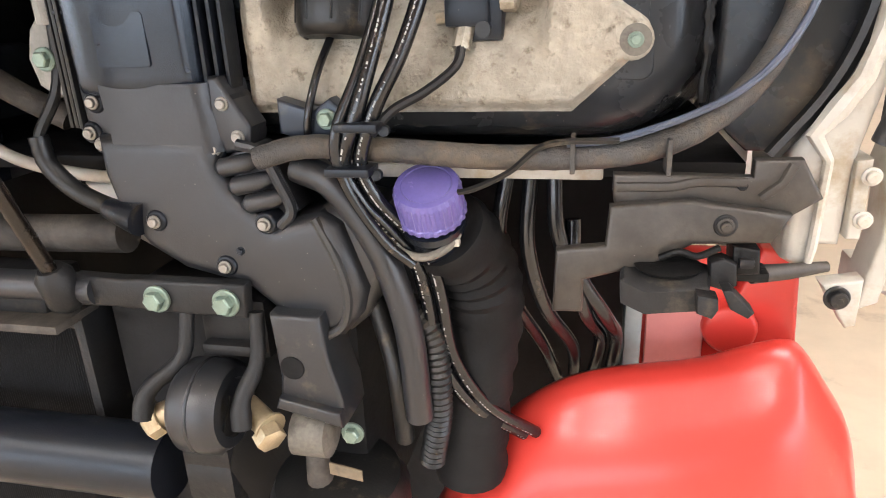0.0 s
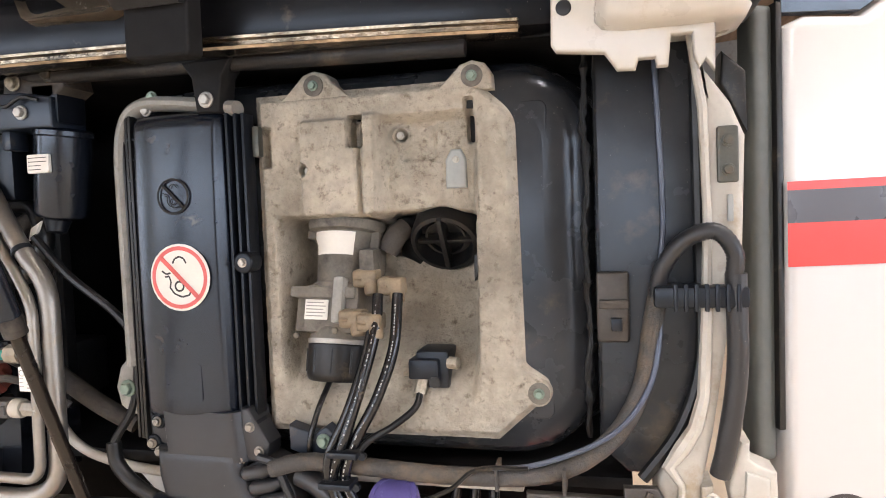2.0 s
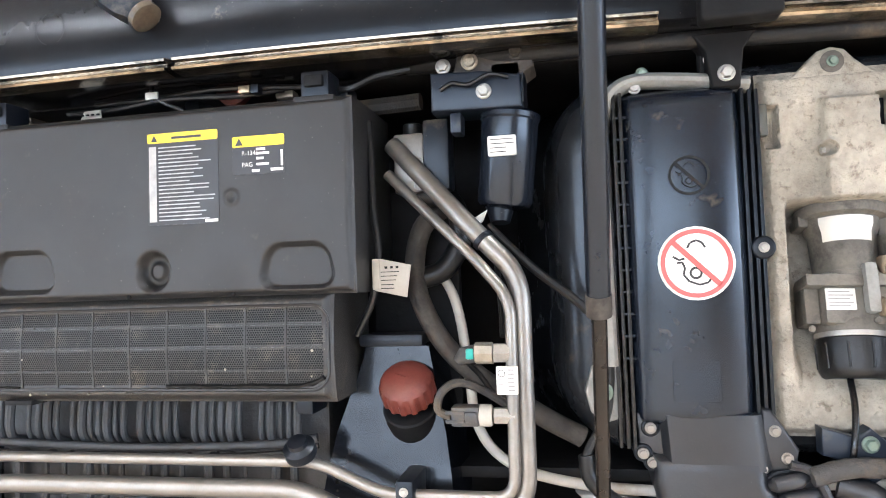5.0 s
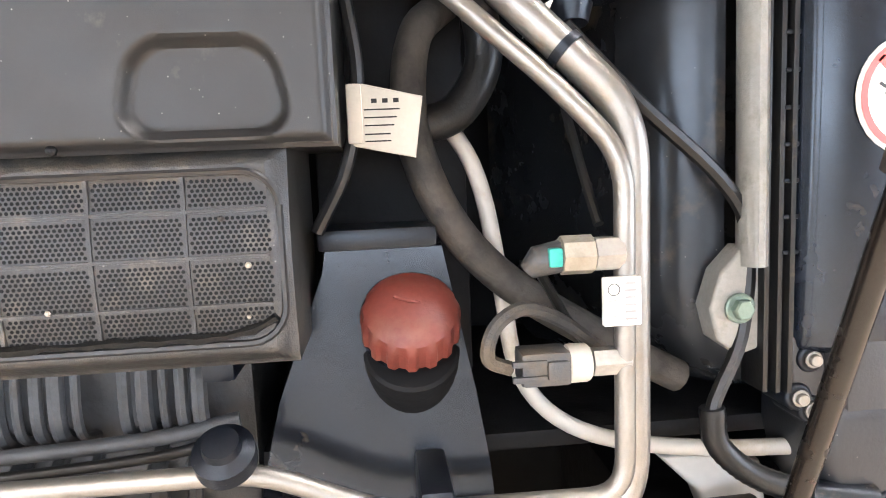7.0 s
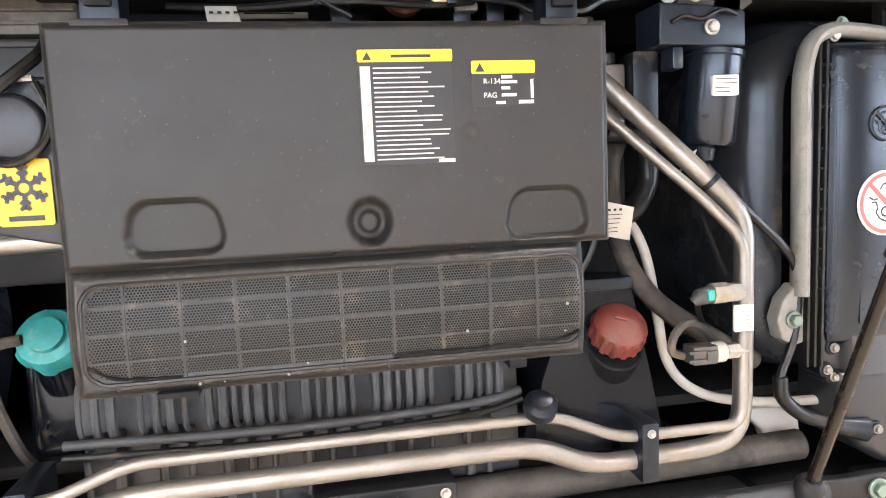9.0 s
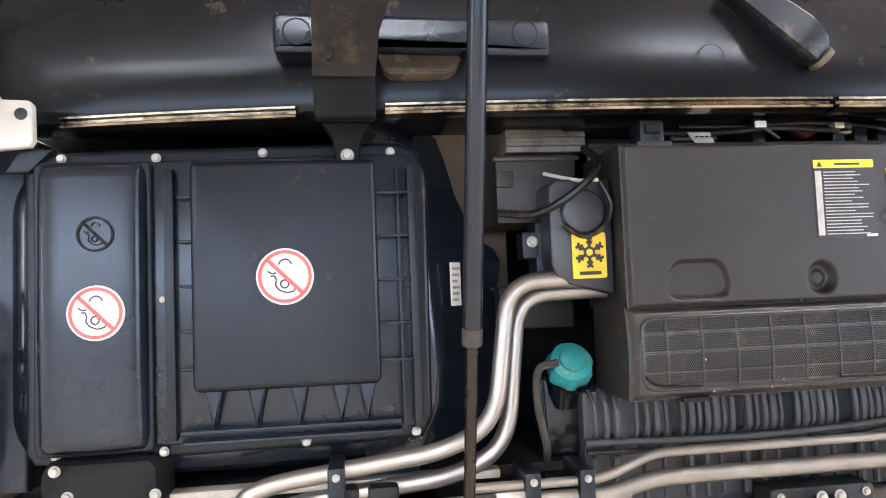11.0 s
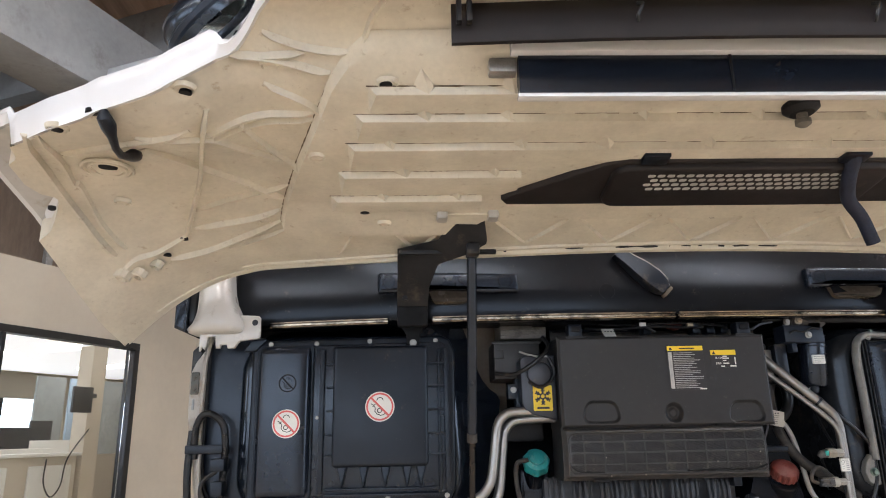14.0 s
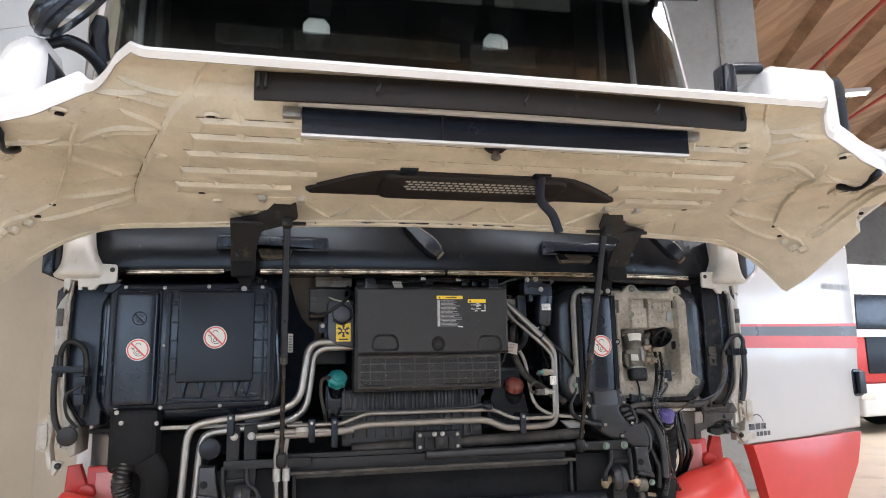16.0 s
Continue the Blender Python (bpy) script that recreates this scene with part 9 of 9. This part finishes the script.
# ---- red corner panels of the bumper ----
for s in (1, -1):
    bp = thing("bumper_corner", (s * 1.1, 0.1, 0.55), "glossy red bumper corner panel below the cab", "bumper panel", group="bumper corners")
    # crest line (x, z), then the section that hangs from it: rolled edge, valley, soft face
    top = [(0.845, 0.90), (0.878, 0.972), (0.922, 1.030), (0.960, 1.070), (1.003, 1.100), (1.045, 1.116), (1.092, 1.126), (1.144, 1.135), (1.190, 1.150), (1.225, 1.157), (1.244, 1.146), (1.276, 1.100), (1.306, 1.050), (1.326, 0.98), (1.336, 0.90)]
    sect = [(0.045, -0.060), (0.030, -0.026), (0.015, -0.006), (0.0, 0.0), (-0.016, -0.004), (-0.027, -0.015), (-0.034, -0.028), (-0.044, -0.040), (-0.062, -0.060), (-0.080, -0.095), (-0.092, -0.15), (-0.098, -0.22), (-0.098, -0.32), (-0.090, -0.50), (-0.075, -0.68)]
    path = smooth_path([(x, 0.0, z) for x, z in top], 4)
    fine = []
    for p in path:
        k = max(0.0, (p.x - 0.88) / 0.45)
        back = 0.11 + 0.02 * (1 - k) ** 2 + 0.06 * k ** 3
        fine.append([(s * (p.x + 0.10 * max(0.0, -dz - 0.02) * (k - 0.5)), back + dy * (1.0 - 0.35 * k ** 4), p.z + dz * (0.75 + 0.25 * min(1.0, (p.z - 0.88) / 0.2))) for dy, dz in sect])
    bm = bmesh.new()
    vs = [[bm.verts.new(p) for p in l_] for l_ in fine]
    for a, b in zip(vs, vs[1:]):
        for i in range(len(sect) - 1):
            bm.faces.new((a[i], a[i + 1], b[i + 1], b[i]))
    for _ in range(2):
        bmesh.ops.smooth_vert(bm, verts=[v for v in bm.verts if not v.is_boundary], factor=0.4, use_axis_x=True, use_axis_y=True, use_axis_z=True)
    bmesh.ops.solidify(bm, geom=bm.faces[:], thickness=0.004)
    part("panel", bm, RED, bp, sharp=60)
    part("inner_panel", box(*sorted((s * 1.085, s * 1.185)), 0.20, 0.23, 1.02, 1.225, 0.008), RED, bp, "red inner step panel")
    part("pale_pad", box(*sorted((s * 1.09, s * 1.155)), 0.193, 0.20, 1.06, 1.205, 0.004), PINK, bp, "pale pink protective film")
    part("inner_fin", plate([(s * 1.165, 1.12), (s * 1.205, 1.235), (s * 1.245, 1.23), (s * 1.255, 1.10)] if s < 0 else [(1.165, 1.12), (1.255, 1.10), (1.245, 1.23), (1.205, 1.235)], 0.19, 0.215, 0.006), RED, bp)
    part("lobe", plate(disc_xz(s * 1.18, 1.14, 0.030, 20), 0.178, 0.20, 0.006), RED, bp)
    part("grey_post", box(*sorted((s * 1.065, s * 1.085)), 0.18, 0.22, 0.95, 1.225, 0.004), GREYSEAL, bp, "grey step post")

# ---- open driver's door ----
DOOR = Matrix.Translation((1.33, 0.13, 0)) @ Matrix.Rotation(math.atan2(0.34, 0.94), 4, "Z")
door = thing("lorry_door", (1.6, 0.23, 0.75), "open white lorry door with a black and red stripe and red lower panel", "lorry door")


def door_part(name, bm, material, label="", parent=None):
    bmesh.ops.transform(bm, matrix=DOOR, verts=bm.verts)
    return part(name, bm, material, parent or door, label)


door_part("skin", plate([(0.0, 1.20), (0.0, 1.872), (0.03, 1.885), (0.10, 1.885), (0.17, 1.93), (0.22, 2.06), (0.96, 2.10), (0.955, 1.60), (0.93, 1.40), (0.90, 1.215), (0.45, 1.20)][::-1], 0.0, 0.05, 0.014, 4), DOORWHITE_DIM, "white outer door skin")
door_part("edge_strip", box(-0.032, -0.004, 0.012, 0.05, 1.36, 1.90, 0.010, 3), DOORSEAL, "dark grey rubber seal of the door edge")
door_part("edge_gasket", box(-0.008, 0.0, 0.004, 0.05, 1.40, 1.90, 0.002), RUBBER)
door_part("stripe_line", flat([(0.001, 1.683), (0.962, 1.699), (0.964, 1.713), (0.001, 1.693)], -0.0012), RED, "thin red line")
door_part("dark_stripe", flat([(0.001, 1.645), (0.958, 1.650), (0.962, 1.699), (0.001, 1.683)], -0.0012), DARKSTRIPE, "dark stripe")
door_part("red_stripe", flat([(0.001, 1.594), (0.952, 1.589), (0.958, 1.650), (0.001, 1.645)], -0.0012), RED, "red stripe")
door_part("quarter_glass", plate([(0.0, 1.887), (0.0, 2.2), (0.30, 2.2), (0.22, 2.06), (0.17, 1.935), (0.10, 1.890)][::-1], 0.008, 0.02, 0.002), BLACKPAINT, "dark quarter window")
door_part("window_glass", plate([(0.225, 2.06), (0.30, 2.75), (0.92, 2.75), (0.95, 2.10)], 0.015, 0.022, 0.002), BLACKPAINT, "dark side window")
door_part("window_frame", sweep(fillet([(0.955, 0.02, 2.05), (0.94, 0.02, 2.78), (0.30, 0.02, 2.80), (0.0, 0.02, 2.2)], 0.05), 0.018, 8), WHITE, "white window frame")
h = door_part("handle_recess", plate(rrect(0.865, 0.955, 1.36, 1.49, 0.02), -0.006, 0.0, 0.004), PLASTIC_SMOOTH, "black door handle")
door_part("grip", box(0.88, 0.94, -0.03, -0.008, 1.37, 1.48, 0.01), PLASTIC, parent=h)
bm = bmesh.new()
loops = []
for z, x0, x1, bulge in ((1.195, 0.035, 0.895, 0.0), (1.15, 0.055, 0.885, 0.010), (1.05, 0.09, 0.84, 0.02), (0.92, 0.13, 0.72, 0.02), (0.78, 0.17, 0.62, 0.0), (0.70, 0.19, 0.58, -0.02)):
    loops.append([(x0 + (x1 - x0) * i / 10, -bulge * math.sin(math.pi * i / 10) + 0.004, z) for i in range(11)] + [(x1, 0.05, z), (x0, 0.05, z)])
door_part("lower_panel", rings(loops), RED, "red glossy lower door panel")
# lettering and badge as plain shapes
bm = ring_xz(0.066, 1.268, 0.052, 0.047, -0.0015, 48)
for v in list(bm.verts):
    if v.co.z < 1.286:
        v.co.z = 1.286
door_part("badge_arc", bm, DARKSTRIPE, "dark half-ring badge")
bm = bmesh.new()
for x0, x1 in ((0.009, 0.049), (0.055, 0.089), (0.095, 0.128)):
    flat([(x0, 1.257), (x1, 1.257), (x1, 1.281), (x0, 1.281)], -0.0015, bm)
for x0, x1 in ((-0.004, 0.022), (0.028, 0.044), (0.060, 0.076), (0.081, 0.103), (0.108, 0.130), (0.135, 0.155)):
    flat([(max(0.002, x0), 1.229), (x1, 1.229), (x1, 1.247), (max(0.002, x0), 1.247)], -0.0015, bm)
door_part("badge_bars", bm, DARKSTRIPE, "dark lettering bars")
bm = bmesh.new()
for x0, x1 in ((0.685, 0.735), (0.74, 0.79), (0.80, 0.815), (0.82, 0.85), (0.86, 0.885), (0.89, 0.925)):
    flat([(x0, 1.872), (x1, 1.874), (x1, 1.903), (x0, 1.901)], -0.0015, bm)
door_part("model_bars", bm, GREYSEAL, "grey lettering bars")
part("check_strap", box(1.27, 1.36, 0.12, 0.16, 1.22, 1.25, 0.004), WHITE_DIRTY, door)


# ---- other lorries far off in the hall ----
def far_lorry(m, colour, label):
    t = thing("parked_lorry", m.translation, label, "lorry", group="lorries parked in the hall")

    def put(name, bm, material, lab=""):
        bmesh.ops.transform(bm, matrix=m, verts=bm.verts)
        return part(name, bm, material, t, lab)
    put("cab", plate([(-1.2, 1.0), (1.2, 1.0), (1.2, 2.9), (1.05, 3.5), (-1.05, 3.5), (-1.2, 2.9)], 0, 2.2, 0.12, 4), colour)
    put("windscreen", plate([(-1.05, 2.1), (1.05, 2.1), (1.0, 2.85), (-1.0, 2.85)], -0.02, 0.1, 0.04), BLACKPAINT)
    put("bumper", box(-1.25, 1.25, -0.15, 0.5, 0.35, 1.0, 0.08, 3), WHITE)
    put("lower_panel", box(-1.22, 1.22, -0.05, 2.0, 1.0, 1.95, 0.06, 3), RED, "red lower cab panel")
    put("side_glass", box(-1.215, 1.215, 0.5, 1.5, 2.15, 2.85, 0.03), BLACKPAINT, "dark side windows")
    put("grille", box(-0.9, 0.9, -0.08, 0.1, 1.2, 1.95, 0.03), PLASTIC)
    put("chassis", box(-0.5, 0.5, 2.2, 6, 0.7, 1.0, 0.02), CHASSIS)
    for x in (-1.22, 1.22):
        wh = put("wheel", lathe([(0.25, -0.16), (0.5, -0.15), (0.52, -0.1), (0.52, 0.1), (0.5, 0.15), (0.25, 0.16)], (x * 0.86, 1.3, 0.52), (1, 0, 0), 32), RUBBER)
        put("headlight", box(x * 0.92 - 0.2, x * 0.92 + 0.2, -0.18, -0.1, 0.7, 0.92, 0.03), PAPER, "pale headlight")
        put("mirror", box(x * 1.15 - 0.1, x * 1.15 + 0.1, -0.1, 0.1, 2.2, 2.8, 0.04), colour)
    return t


far_lorry(Matrix.Translation((11.9, 9.6, 0)) @ Matrix.Rotation(radians(8), 4, "Z"), WHITE, "white lorry with red lower panels parked further back in the hall")
far_lorry(Matrix.Translation((15.6, 9.0, 0)) @ Matrix.Rotation(radians(25), 4, "Z"), WHITE, "white lorry parked further back in the hall")
